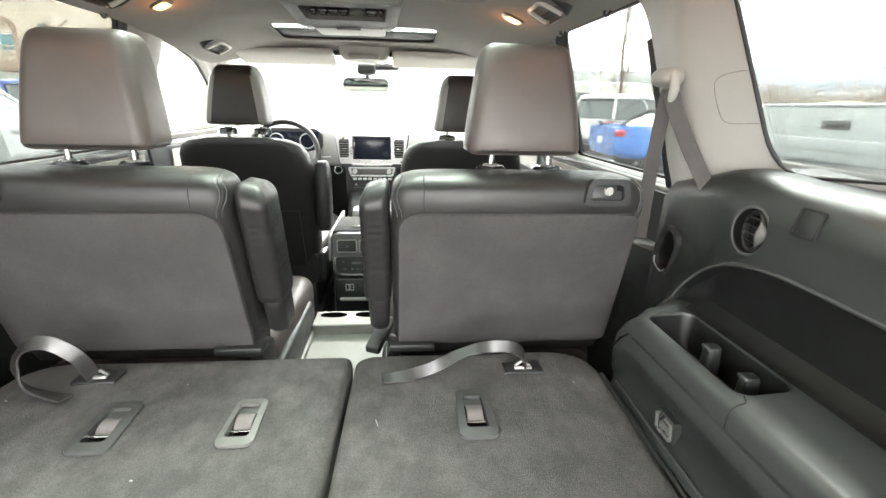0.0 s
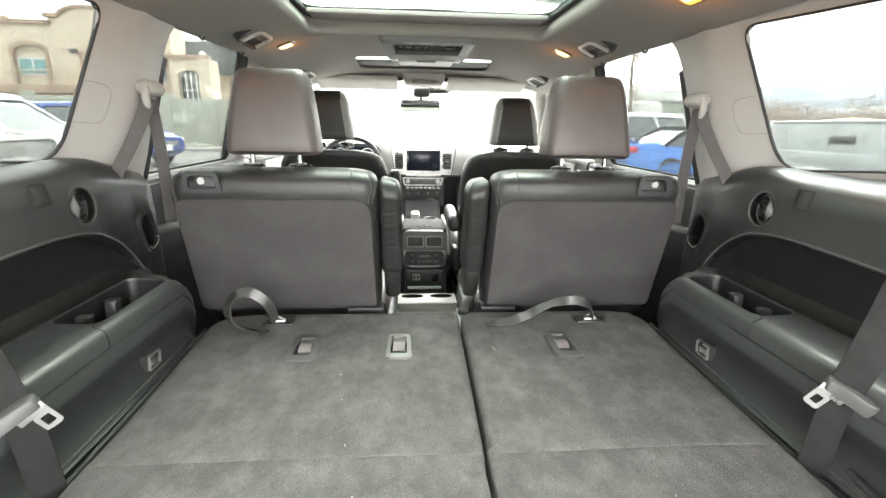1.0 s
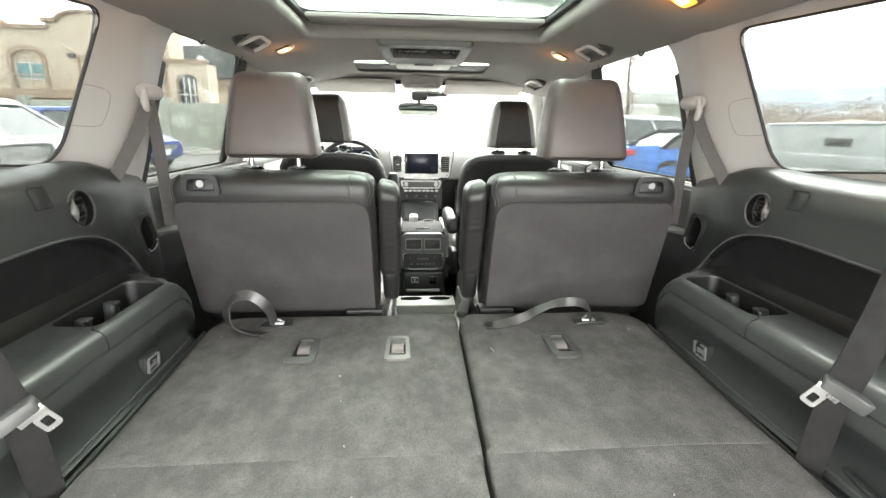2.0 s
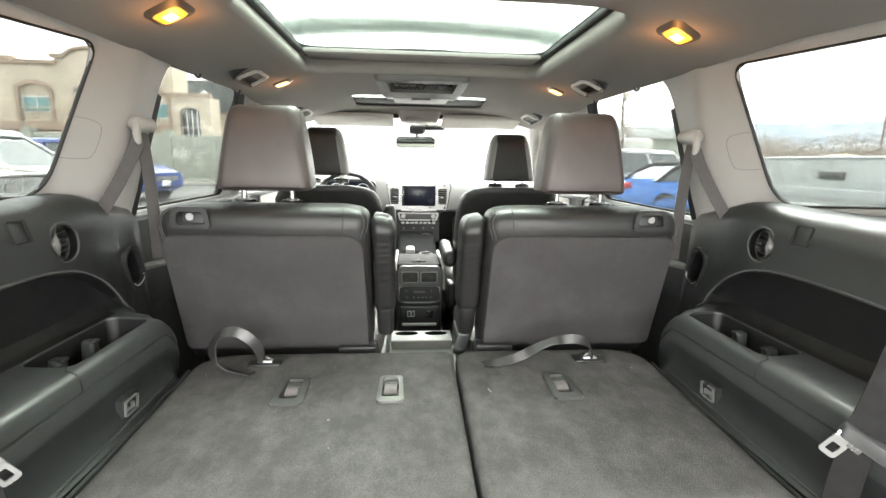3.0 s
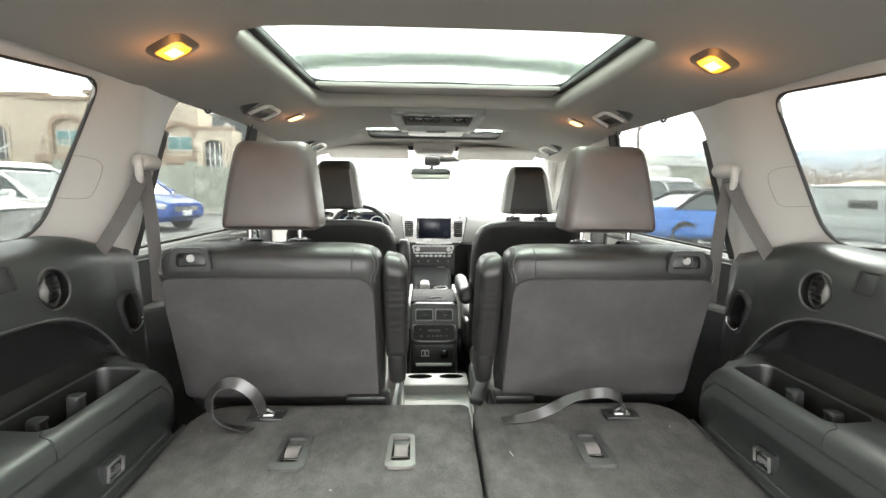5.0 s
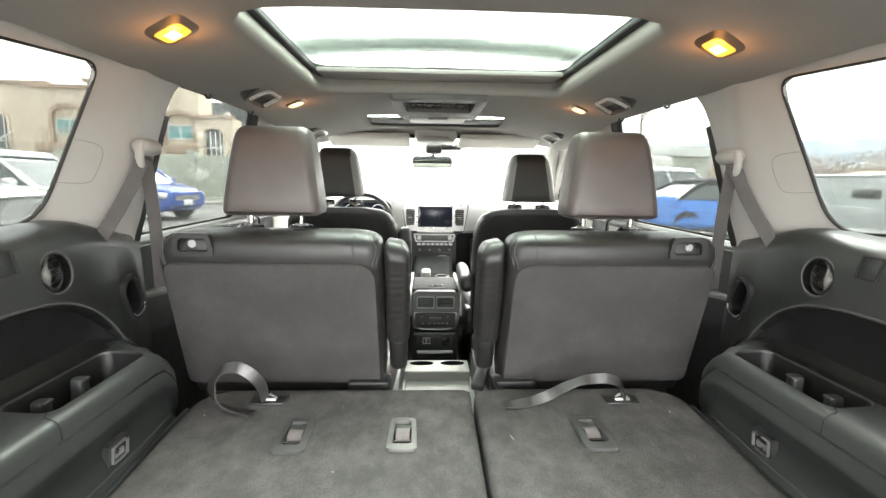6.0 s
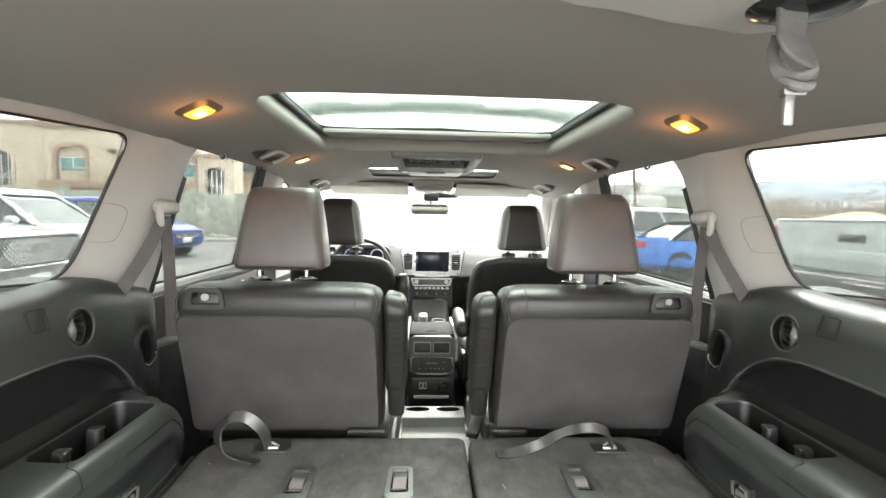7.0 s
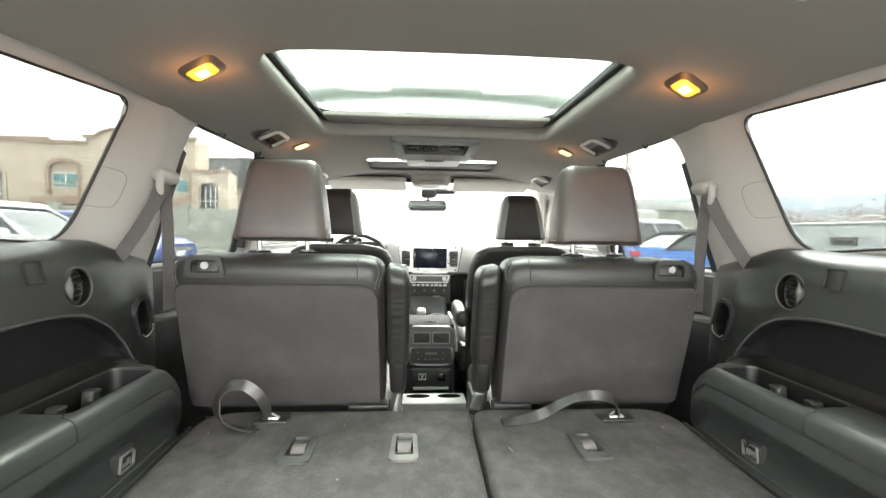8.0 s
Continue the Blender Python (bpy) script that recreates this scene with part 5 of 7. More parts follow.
part("stack_lip", tube(spline([(-0.09, 2.252, 0.988), (0.012, 2.244, 0.984), (0.115, 2.252, 0.988)], 4), 0.006, 8), SILVER, dash)
part("radio_frame", frame_ring(rounded([(-0.112, 0.972), (0.132, 0.972), (0.120, 0.925), (-0.100, 0.925)], 0.010, 4), rounded([(-0.100, 0.965), (0.120, 0.965), (0.111, 0.932), (-0.091, 0.932)], 0.007, 4), lambda p, d: (p[0], 2.258 + d, p[1]), 0.012), SILVER, dash, "silver radio surround")
part("radio_face", box((0.010, 2.264, 0.949), (0.205, 0.008, 0.034), 0.003), BEZEL, dash)
for x in (-0.078, 0.098):
    part("knob", disc((x, 2.254, 0.951), 0.012, 0.016, (0, 1, 0), 20), SILVER, dash)
for k in range(8):
    part("key", box((-0.080 + 0.026 * k, 2.262, 0.912), (0.020, 0.008, 0.012), 0.003), SILVER, dash, "silver climate key")
for k in range(4):
    part("key", box((-0.075 + 0.057 * k, 2.264, 0.880), (0.012, 0.008, 0.012), 0.003), BEZEL, dash)
part("cubby", box((0.005, 2.268, 0.840), (0.20, 0.010, 0.050), 0.004), RUBBER, dash)
part("socket", box((0.055, 2.258, 0.840), (0.045, 0.010, 0.022), 0.004), BEZEL, dash)
part("start_button", ring((-0.165, 2.285, 0.955), 0.020, 0.006, (0, 1, 0), 28, 8), CHROME, dash, "bright start button ring")
cluster = part("instrument_hood", loft([[(-0.385 + x, y, 1.10 + z) for x, z in rr(0.30 * k, 0.125 * k, 0.05, 6)] for y, k in ((2.40, 1.0), (2.30, 1.02), (2.27, 1.0))]), BLACK, dash, "black instrument hood", 40)
part("instrument_face", box((-0.385, 2.266, 1.10), (0.26, 0.004, 0.09), 0.0), SCREEN, cluster)
for x in (-0.46, -0.31):
    part("dial", ring((x, 2.262, 1.10), 0.036, 0.003, (0, 1, 0), 28, 6), SILVER, cluster)
for s in (-1, 1):
    part("side_vent", box((s * 0.66, 2.277, 1.06), (0.10, 0.02, 0.09), 0.012, 3), SILVER, dash)

wheel = thing("steering_wheel", (-0.382, 2.06, 1.03), "black leather steering wheel with silver spokes", "steering wheel")
wm = Matrix.Translation((-0.375, 2.03, 1.057)) @ Matrix.Rotation(radians(-24), 4, "X")
part("rim", turned(ring((0, 0, 0), 0.156, 0.0125, (0, 1, 0), 48, 10), wm), LEATHER, wheel, "black leather rim")
part("hub", turned(loft([[(x, y, z - 0.008) for x, z in rr(0.115 * k, 0.10 * k, 0.035, 6)] for y, k in ((0.035, 0.8), (0.01, 1.0), (-0.012, 0.92), (-0.018, 0.7))]), wm), BLACK, wheel, "", 50)
for a in (0, 180, 270):
    d = Vector((math.cos(radians(a)), 0, math.sin(radians(a))))
    part("spoke", turned(ribbon([d * 0.045 + Vector((0, 0.004, -0.008)), d * 0.10 + Vector((0, 0.010, -0.006)), d * 0.153], (0, 0, 1) if a != 270 else (1, 0, 0), 0.040, 0.012), wm), SILVER if a != 270 else BLACK, wheel)
part("column", turned(tube([(0, 0.02, 0), (0, 0.24, 0.0)], 0.045, 16), wm), BLACK, wheel)
part("stalk", turned(tube([(-0.05, 0.07, 0.0), (-0.13, 0.075, 0.01)], 0.007, 8), wm), BLACK, wheel)

# ---- up by the windscreen ----
mir = thing("rear_view_mirror", (-0.008, 2.26, 1.38), "rear view mirror on the windscreen", "mirror")
rings = [[(-0.008 + x, y, 1.374 + z) for x, z in rr(0.226 * k, 0.066 * k, 0.028, 6)] for y, k in ((2.285, 0.75), (2.275, 0.95), (2.255, 1.0), (2.246, 0.99))]
part("housing", loft(rings), PIANO, mir, "", 50)
part("mirror_glass", turned(loft([[(x, y, z) for x, z in rr(0.212, 0.052, 0.02, 6)] for y in (-0.001, 0.001)]), Matrix.Translation((-0.008, 2.2445, 1.374)) @ Matrix.Rotation(radians(-3), 4, "X")), MIRROR, mir, "silvered mirror glass")
part("stem", tube(spline([(-0.005, 2.27, 1.39), (0.0, 2.28, 1.43), (0.004, 2.27, 1.455)], 4), 0.010, 10), BLACK, mir)
part("camera_cover", box((0.075, 2.25, 1.458), (0.16, 0.10, 0.034), 0.014, 3), BLACK, mir, "black camera cover")
part("mount_cover", box((0.0, 2.24, 1.445), (0.09, 0.10, 0.05), 0.016, 3), BLACK, mir)

oc = thing("overhead_console", (0.005, 2.06, 1.49), "beige overhead console with lit map lamps", "overhead console")
part("body", loft([[(0.006 + x, 2.07 + y, z) for x, y in rr(0.20 * k, 0.17 * k, 0.02, 5)] for z, k in ((1.535, 1.1), (1.492, 1.05), (1.470, 0.95), (1.466, 0.86))]), BEIGE, oc, "", 50)
part("glasses_box", box((0.006, 2.02, 1.478), (0.135, 0.10, 0.024), 0.010, 3), BEIGE, oc)
for x in (-0.062, 0.074):
    part("map_lens", box((x, 2.115, 1.466), (0.030, 0.030, 0.006), 0.003), LENS_WHITE, oc, "lit map lamp lens")
for s in (-1, 1):
    visor = thing("sun_visor", (s * 0.33, 2.06, 1.48), "beige sun visor folded against the headliner", "sun visor", "sun visors")
    rings = [[(s * (0.125 + 0.205) + x, 1.975 + 0.155 * t + y * 0.2, 1.497 - 0.040 * t + y) for x, y in ((a, b) for a, b in rr(0.410 - 0.02 * (t in (0, 1)), 0.024 * k, 0.011, 4))] for t, k in ((0, 0.4), (0.05, 0.9), (0.2, 1), (0.8, 1), (0.95, 1.0), (1, 0.5))]
    part("panel", loft(rings), VISOR, visor, "", 50)
    part("rod", tube([(s * 0.13, 2.02, 1.50), (s * 0.53, 2.02, 1.50)], 0.006, 8), BEIGE, visor)

# drop-down screen unit ahead of the glass roof
res = thing("ceiling_screen", (0, 1.40, 1.50), "grey fold-down ceiling screen unit, closed", "ceiling screen")
face = Matrix.Translation((0, 1.365, 1.5305)) @ Matrix.Rotation(math.atan(-0.035 / 0.19), 4, "X")
wedge = rounded([(-0.167, -0.097), (0.167, -0.097), (0.146, 0.10), (-0.146, 0.10)], [0.02, 0.02, 0.012, 0.012], 5)
housing = turned(loft([[(x * k, y * k, z) for x, y in wedge] for z, k in ((0.07, 1.05), (0.010, 1.02), (0.002, 1.0), (0.0, 0.985), (0.0, 0.5))]), face)
well_cut = turned(prism(rounded([(-0.126, -0.066), (0.126, -0.066), (0.116, 0.034), (-0.116, 0.034)], 0.010, 4), -0.02, 0.034, "z"), face)
part("housing", cut(housing, well_cut), BEZEL, res, "grey plastic housing", 45)
part("switch_panel", turned(box((0, -0.015, 0.0335), (0.26, 0.11, 0.003), 0.0), face), RUBBER, res, "dark recessed switch panel")
for x, w in ((-0.094, 0.020), (-0.066, 0.028), (-0.034, 0.028), (-0.004, 0.026), (0.078, 0.034), (0.105, 0.012)):
    part("key", turned(box((x, 0.010, 0.022), (w, 0.040, 0.024), 0.003), face), PIANO, res)
    part("key_mark", turned(box((x, 0.006, 0.0096), (w * 0.5, 0.008, 0.001), 0.0), face), BEZEL, res)
part("dial", turned(disc((0.036, 0.004, 0.018), 0.024, 0.016, (0, 0, 1), 28, 0.021), face), BEZEL, res, "grey round dial")
lid = part("screen_lid", loft([[(x, 1.545 + y, z) for x, y in rr(0.222 * k, 0.165 * k, 0.015, 4)] for z, k in ((1.56, 1.0), (1.5175, 1.0), (1.5125, 0.98), (1.5115, 0.94))]), BEIGE, res, "closed pale screen lid", 45)
part("lid_pull", box((0.0, 1.470, 1.5105), (0.075, 0.016, 0.006), 0.002), BEZEL, lid)
for s in (-1, 1):
    part("hinge_block", box((s * 0.122, 1.475, 1.524), (0.026, 0.05, 0.026), 0.005), GREY_TRIM, res)

# ---- ceiling lamps ----
def ceiling_lamp(x, y, sx, sy, lens, hot, label, watts, skew, rim):
    s = 1 if x > 0 else -1
    z = roof_z(x, y)
    lamp = thing("ceiling_lamp", (x, y, z), label, "ceiling lamp", "ceiling lamps")
    slope = math.atan((roof_z(x - 0.02, y) - roof_z(x + 0.02, y)) / 0.04)
    slant = Matrix.Identity(4)
    slant[1][0] = skew * s
    m = Matrix.Translation((x, y, z - 0.002)) @ Matrix.Rotation(slope, 4, "Y") @ slant
    part("bezel", turned(frame_ring(rr(sx * rim[0], sy * rim[1], sy * 0.55, 6), rr(sx, sy, sy * 0.28, 6), lambda p, d: (p[0], p[1], -0.004 + 0.010 * (abs(p[0]) > sx * 0.55 or abs(p[1]) > sy * 0.55) + d), 0.012), m), DARK_GREY, lamp, "dark grey lamp bezel", 50)
    body = part("lens", turned(loft([[(u, v, w) for u, v in rr(sx * k, sy * k, sy * 0.28 * k, 6)] for w, k in ((0.006, 1.0), (-0.001, 1.0), (-0.004, 0.9))]), m), lens, lamp, "glowing amber lens")
    if hot:
        part("bulb", turned(box((s * 0.002, 0.004, -0.004), (sx * 0.42, sy * 0.55, 0.003), 0.0014), m), LENS_HOT, body)
    light = bpy.data.lights.new("lamp_light", "POINT")
    light.energy, light.color, light.shadow_soft_size = watts, (1.0, 0.40, 0.10), 0.02
    lo = new("lamp_light", light)
    lo.location = (x - 0.008 * s, y, z - 0.03)


for s in (-1, 1):
    ceiling_lamp(s * 0.494, 0.543, 0.068, 0.058, LENS, True, "lit amber cargo lamp in the headliner", LAMP, 0.60, (1.72, 1.95))
    ceiling_lamp(s * 0.496, 1.326, 0.058, 0.056, LENS_WARM, False, "lit amber reading lamp in the headliner", LAMP * 0.6, 0.80, (1.75, 1.40))


# ---- grab handles, hooks, belts ----
def grab_handle(s, x, y, n, w, label):
    z = roof_z(x, y)
    g = thing("grab_handle", (s * x, y, z), label, "grab handle", "grab handles")
    slope = math.atan((roof_z(x - 0.02, y) - roof_z(x + 0.02, y)) / 0.04)
    dip = math.atan((roof_z(x, y + 0.03) - roof_z(x, y - 0.03)) / 0.06)
    m = Matrix.Translation((x + 0.004, y, z - 0.003)) @ Matrix.Rotation(slope + radians(22), 4, "Y") @ Matrix.Rotation(dip, 4, "X")
    # shallow black dish under the headliner; its colour stands for the recess's shade
    part("cup", mirrored(turned(loft([[(u, v, t) for u, v in rr(w * k, n * k, w * 0.42 * k, 6)] for t, k in ((0.034, 0.98), (0.010, 1.03), (-0.002, 1.0), (-0.005, 0.95), (-0.004, 0.88), (0.006, 0.80), (0.006, 0.5))]), m), s), BLACK, g, "black dish painted for the handle recess's shade", 50)
    a, b, i, o = -n * 0.30, n * 0.30, -w * 0.30, w * 0.34
    path = spline([(o, a, -0.004), (0.3 * o, a, -0.007), (i, a + 0.012, -0.011), (i - 0.003, 0.5 * (a + b), -0.012), (i, b - 0.012, -0.011), (0.3 * o, b, -0.007), (o, b, -0.004)], 5)
    part("bar", mirrored(turned(ribbon(path, [Vector((p.x - 0.2 * o, p.y, 0.0)) for p in path], 0.011, 0.006), m), s), GREY_TRIM, g, "pale pull bar", 50)


for s in (-1, 1):
    grab_handle(s, 0.532, 1.135, 0.20, 0.090, "beige fold-down grab handle over the rear door")
    grab_handle(s, 0.535, 1.845, 0.18, 0.080, "beige fold-down grab handle over the front door")
    for y, z in ((1.005, 1.512), (1.315, 1.512)):
        hook = thing("coat_hook", (s * 0.655, y, z), "small dark coat hook at the window edge", "coat hook", "coat hooks")
        part("hook", mirrored(tube(spline([(0.66, y, z + 0.012), (0.656, y, z - 0.004), (0.650, y + 0.002, z - 0.016), (0.642, y + 0.002, z - 0.014), (0.640, y, z - 0.006)], 4), 0.0035, 8), s), BLACK, hook)
        part("plate", mirrored(box((0.658, y, z + 0.012), (0.014, 0.022, 0.010), 0.004), s), BEZEL, hook)
    # belt guide on the pillar
    belt = thing("seat_belt", (s * 0.66, 0.712, 1.33), "grey seat belt over a beige pillar guide", "seat belt", "pillar seat belts")
    caps = ((-0.034, 0.45), (-0.031, 0.75), (-0.024, 0.95), (-0.014, 1.0), (0.014, 1.0), (0.024, 0.95), (0.031, 0.75), (0.034, 0.45))
    part("guide", mirrored(loft([[(0.668 + 0.021 * k * math.cos(a), 0.738 + v, 1.345 + 0.018 * k * math.sin(a)) for a in np.linspace(0, 2 * math.pi, 20, endpoint=False)] for v, k in caps]), s), BEIGE, belt, "beige rounded belt guide", 60)
    hoop = [(0.664 - 0.006 * math.cos(a), 0.712 - 0.020 * math.cos(a), 1.326 + 0.026 * math.sin(a)) for a in np.linspace(-1.35, 1.35, 15)]
    part("guide_loop", mirrored(tube(hoop, [0.004 + 0.0045 * math.cos(a * 0.9) for a in np.linspace(-1.35, 1.35, 15)], 12), s), BEIGE, belt, "", 60)
    part("guide_slot", mirrored(box((0.664, 0.722, 1.322), (0.010, 0.034, 0.008), 0.003), s), BEZEL, belt)
    part("webbing_front", mirrored(ribbon(spline([(0.660, 0.713, 1.320), (0.661, 0.722, 1.28), (0.664, 0.735, 1.22), (0.670, 0.750, 1.14), (0.68, 0.77, 1.02)], 4), (-0.285, 0.12, 0), 0.026, 0.003), s), WEB, belt)
    part("webbing_rear", mirrored(ribbon(spline([(0.657, 0.700, 1.318), (0.672, 0.690, 1.275), (0.694, 0.672, 1.22), (0.718, 0.650, 1.165), (0.748, 0.630, 1.10)], 4), (-0.16, 0.14, -0.09), 0.027, 0.003), s), WEB, belt)
    # third row belt hanging over the trim, tongue included
    low = thing("cargo_seat_belt", (s * 0.60, 0.12, 0.90), "dark grey third row belt with a bright tongue", "seat belt", "third row belts")
    part("webbing_upper", mirrored(ribbon(spline([(0.690, 0.09, 1.32), (0.645, 0.10, 1.20), (0.612, 0.102, 1.10), (0.590, 0.100, 1.02), (0.570, 0.096, 0.965), (0.557, 0.098, 0.918)], 5), (-0.30, 0.24, 0.09), 0.042, 0.003), s), WEB_DARK, low)
    part("webbing_lower", mirrored(ribbon(spline([(0.555, 0.098, 0.912), (0.550, 0.100, 0.88), (0.546, 0.102, 0.82), (0.543, 0.104, 0.765)], 4), (-0.30, 0.24, -0.02), 0.037, 0.003), s), WEB_DARK, low)
    tm = Matrix.Translation((0.553, 0.093, 0.918)) @ Matrix.Rotation(radians(-42), 4, "Z") @ Matrix.Rotation(radians(22), 4, "Y")
    cover = part("tongue_cover", mirrored(turned(loft([[(x * k, d, z * k) for x, z in rounded([(-0.027, -0.008), (0.036, -0.015), (0.039, 0.009), (-0.027, 0.012)], 0.006, 4)] for d, k in ((0.010, 0.9), (0.004, 1.0), (-0.006, 1.0), (-0.011, 0.80))]), tm), s), DARK_GREY, low, "grey plastic tongue cover", 50)
    plate = Matrix.Translation((-0.020, -0.008, -0.024)) @ Matrix.Rotation(radians(8), 4, "Y")
    part("tongue", mirrored(turned(join(frame_ring(rr(0.021, 0.028, 0.005, 4), rr(0.011, 0.015, 0.002, 4), lambda p, d: (p[0], d, p[1] - 0.003), 0.003), box((0.006, 0.0015, 0.016), (0.034, 0.003, 0.014), 0.001)), tm @ plate), s), SILVER, low, "bright steel buckle tongue")
    part("lower_anchor", mirrored(box((0.545, 0.085, 0.755), (0.04, 0.06, 0.03), 0.008), s), BLACK, low)

# centre belt hanging from the headliner
ceil_belt = thing("ceiling_seat_belt", (0.255, -0.02, 1.53), "grey stowed seat belt hanging from a dark ceiling mount", "seat belt")
zt = roof_z(0.275, -0.02)
part("mount", loft([[(0.268 + x, -0.015 + y, z) for x, y in rr(0.100 * k, 0.08 * k, 0.036, 6)] for z, k in ((zt + 0.01, 1.05), (zt - 0.004, 1.0), (zt - 0.016, 0.85), (zt - 0.022, 0.5))]), PIANO, ceil_belt, "dark oval ceiling mount", 50)
part("mount_cap", loft([[(0.285 + x, -0.055 + y, z) for x, y in rr(0.055 * k, 0.035 * k, 0.015, 6)] for z, k in ((zt - 0.002, 1.0), (zt - 0.016, 0.95), (zt - 0.019, 0.7))]), GREY_TRIM, ceil_belt, "pale cap of the mount", 50)
# the webbing narrows as it bunches, folds forward and turns back up behind itself
hang = spline([(0.2525, -0.020, zt - 0.008), (0.2522, -0.020, zt - 0.027), (0.2495, -0.023, zt - 0.044), (0.2540, -0.028, zt - 0.056), (0.2610, -0.034, zt - 0.066), (0.2632, -0.038, zt - 0.074), (0.2580, -0.038, zt - 0.080), (0.2475, -0.036, zt - 0.081),
               (0.2415, -0.032, zt - 0.077), (0.2400, -0.026, zt - 0.069), (0.2420, -0.016, zt - 0.056), (0.2490, -0.010, zt - 0.038)], 6)
spread = np.linspace(0, 1, len(hang))
rings = []
for i, p in enumerate(hang):
    ahead = (hang[min(i + 1, len(hang) - 1)] - hang[max(i - 1, 0)]).normalized()
    flat = Vector((-ahead.z, 0.0, ahead.x)).normalized()
    turn_over = float(np.interp(spread[i], (0, 0.25, 0.5, 0.7, 1.0), (0.1, 0.25, 0.95, 1.15, 0.7)))
    across = flat * math.cos(turn_over) + Vector((0, 1, 0)) * math.sin(turn_over)
    up = across.cross(ahead).normalized()
    w = float(np.interp(spread[i], (0, 0.18, 0.4, 0.6, 1.0), (0.030, 0.029, 0.023, 0.017, 0.008)))
    crease = 0.0022 * math.sin(spread[i] * 9)
    rings.append([p + across * u + up * (v + crease * math.cos(u / w * 6)) for u, v in rr(w, 0.0042, 0.0018, 3)])
part("webbing", loft(rings), CLOTH_GREY, ceil_belt, "grey bunched webbing", 50)
part("knot", tube(spline([(0.240, -0.030, zt - 0.080), (0.244, -0.038, zt - 0.086), (0.253, -0.040, zt - 0.088), (0.261, -0.034, zt - 0.084), (0.255, -0.028, zt - 0.090), (0.244, -0.028, zt - 0.090)], 5), 0.0040, 10), CLOTH_GREY, ceil_belt)
part("tongue", join(box((0.2460, -0.032, zt - 0.103), (0.009, 0.004, 0.028), 0.002), box((0.2490, -0.032, zt - 0.090), (0.020, 0.007, 0.006), 0.002)), TONGUE_STEEL, ceil_belt, "bright steel belt tongue")


# ---- outside ----
ASPHALT = material("pale_dry_asphalt", (0.14, 0.138, 0.132), 0.9, spots=0.6, spot_size=0.25, second=(0.21, 0.207, 0.198), grain=0.35, grain_size=60, bump=0.5, bump_size=60)
STUCCO = material("beige_stucco", (0.66, 0.565, 0.46), 0.9, spots=0.35, spot_size=0.5, second=(0.72, 0.63, 0.52), grain=0.2, grain_size=25, bump=0.4, bump_size=30, spec=0.2)
STUCCO_BROWN = material("brown_stucco_trim", (0.40, 0.30, 0.23), 0.9, spots=0.3, spot_size=1, second=(0.46, 0.35, 0.28), bump=0.3, bump_size=30, spec=0.2)
WALL_GREEN = material("grey_green_concrete", (0.40, 0.42, 0.37), 0.9, spots=0.5, spot_size=0.6, second=(0.33, 0.35, 0.30), grain=0.2, grain_size=25, bump=0.4, bump_size=25, spec=0.2)
TEAL = material("teal_window_glass", (0.16, 0.33, 0.34), 0.12, spots=0.4, spot_size=0.6, second=(0.26, 0.45, 0.46))
SLATE = material("dark_slate_roof", (0.09, 0.10, 0.105), 0.7, spots=0.4, spot_size=1.5, second=(0.14, 0.15, 0.155), bump=0.3, bump_size=8)
BARK = material("grey_brown_bark", (0.16, 0.12, 0.095), 0.95, spots=0.4, spot_size=6, bump=0.5, bump_size=30)
SCRUB = material("dry_brown_scrub", (0.33, 0.27, 0.225), 0.95, spots=0.6, spot_size=0.2, second=(0.46, 0.40, 0.34))
HILL = material("hazy_blue_hill", (0.25, 0.30, 0.36), 1.0, spots=0.8, spot_size=0.03, second=(0.52, 0.54, 0.56), grain=0.3, grain_size=0.06)
TYRE = material("tyre_rubber", (0.02, 0.02, 0.02), 0.8, spots=0.3, spot_size=8, bump=0.3, bump_size=60)
ALLOY = material("alloy_wheel", (0.42, 0.42, 0.43), 0.3, metal=0.8, spots=0.2, spot_size=6)
RED_LENS = material("red_lamp_lens", (0.55, 0.02, 0.025), 0.15, spots=0.3, spot_size=15, second=(0.7, 0.06, 0.05), coat=0.5)
CLEAR_LENS = material("clear_lamp_lens", (0.70, 0.72, 0.72), 0.1, spots=0.3, spot_size=20, coat=0.5)
CAR_GLASS = material("dark_car_glass", (0.03, 0.045, 0.045), 0.05, spots=0.2, spot_size=2, coat=0.8)
SOFT_TOP = material("black_canvas_top", (0.02, 0.021, 0.022), 0.85, spots=0.3, spot_size=4, bump=0.4, bump_size=200)
PALE_SIGN = material("white_sign_paint", (0.75, 0.76, 0.75), 0.6, spots=0.2, spot_size=8)
TAN_ROOF = material("tan_roof", (0.50, 0.40, 0.22), 0.8, spots=0.3, spot_size=0.5, second=(0.58, 0.48, 0.3))
WOOD_POLE = material("utility_pole_wood", (0.20, 0.15, 0.12), 0.9, spots=0.4, spot_size=2, bump=0.3, bump_size=20)
HOUSE_WHITE = material("white_house_wall", (0.70, 0.69, 0.66), 0.85, spots=0.3, spot_size=0.5, vary=0.35)


def paint(name, colour, metal=0.25):
    return material(name, colour, 0.28, metal=metal, spots=0.12, spot_size=1.5, coat=0.7)


ground = bmesh.new()
bmesh.ops.create_grid(ground, x_segments=40, y_segments=40, size=1500)
structure("ground", ground, ASPHALT, "pale dry asphalt car park", "ground")
for k in range(7):
    tagged(part("parking_line", box((5.0 + 0.5 * k, 8.6 + 3.0 * (k - 1), 0.004), (4.6, 0.11, 0.008), 0.0), PALE_SIGN), "white painted parking bay line on the asphalt", "parking line", "parking bay lines", "")


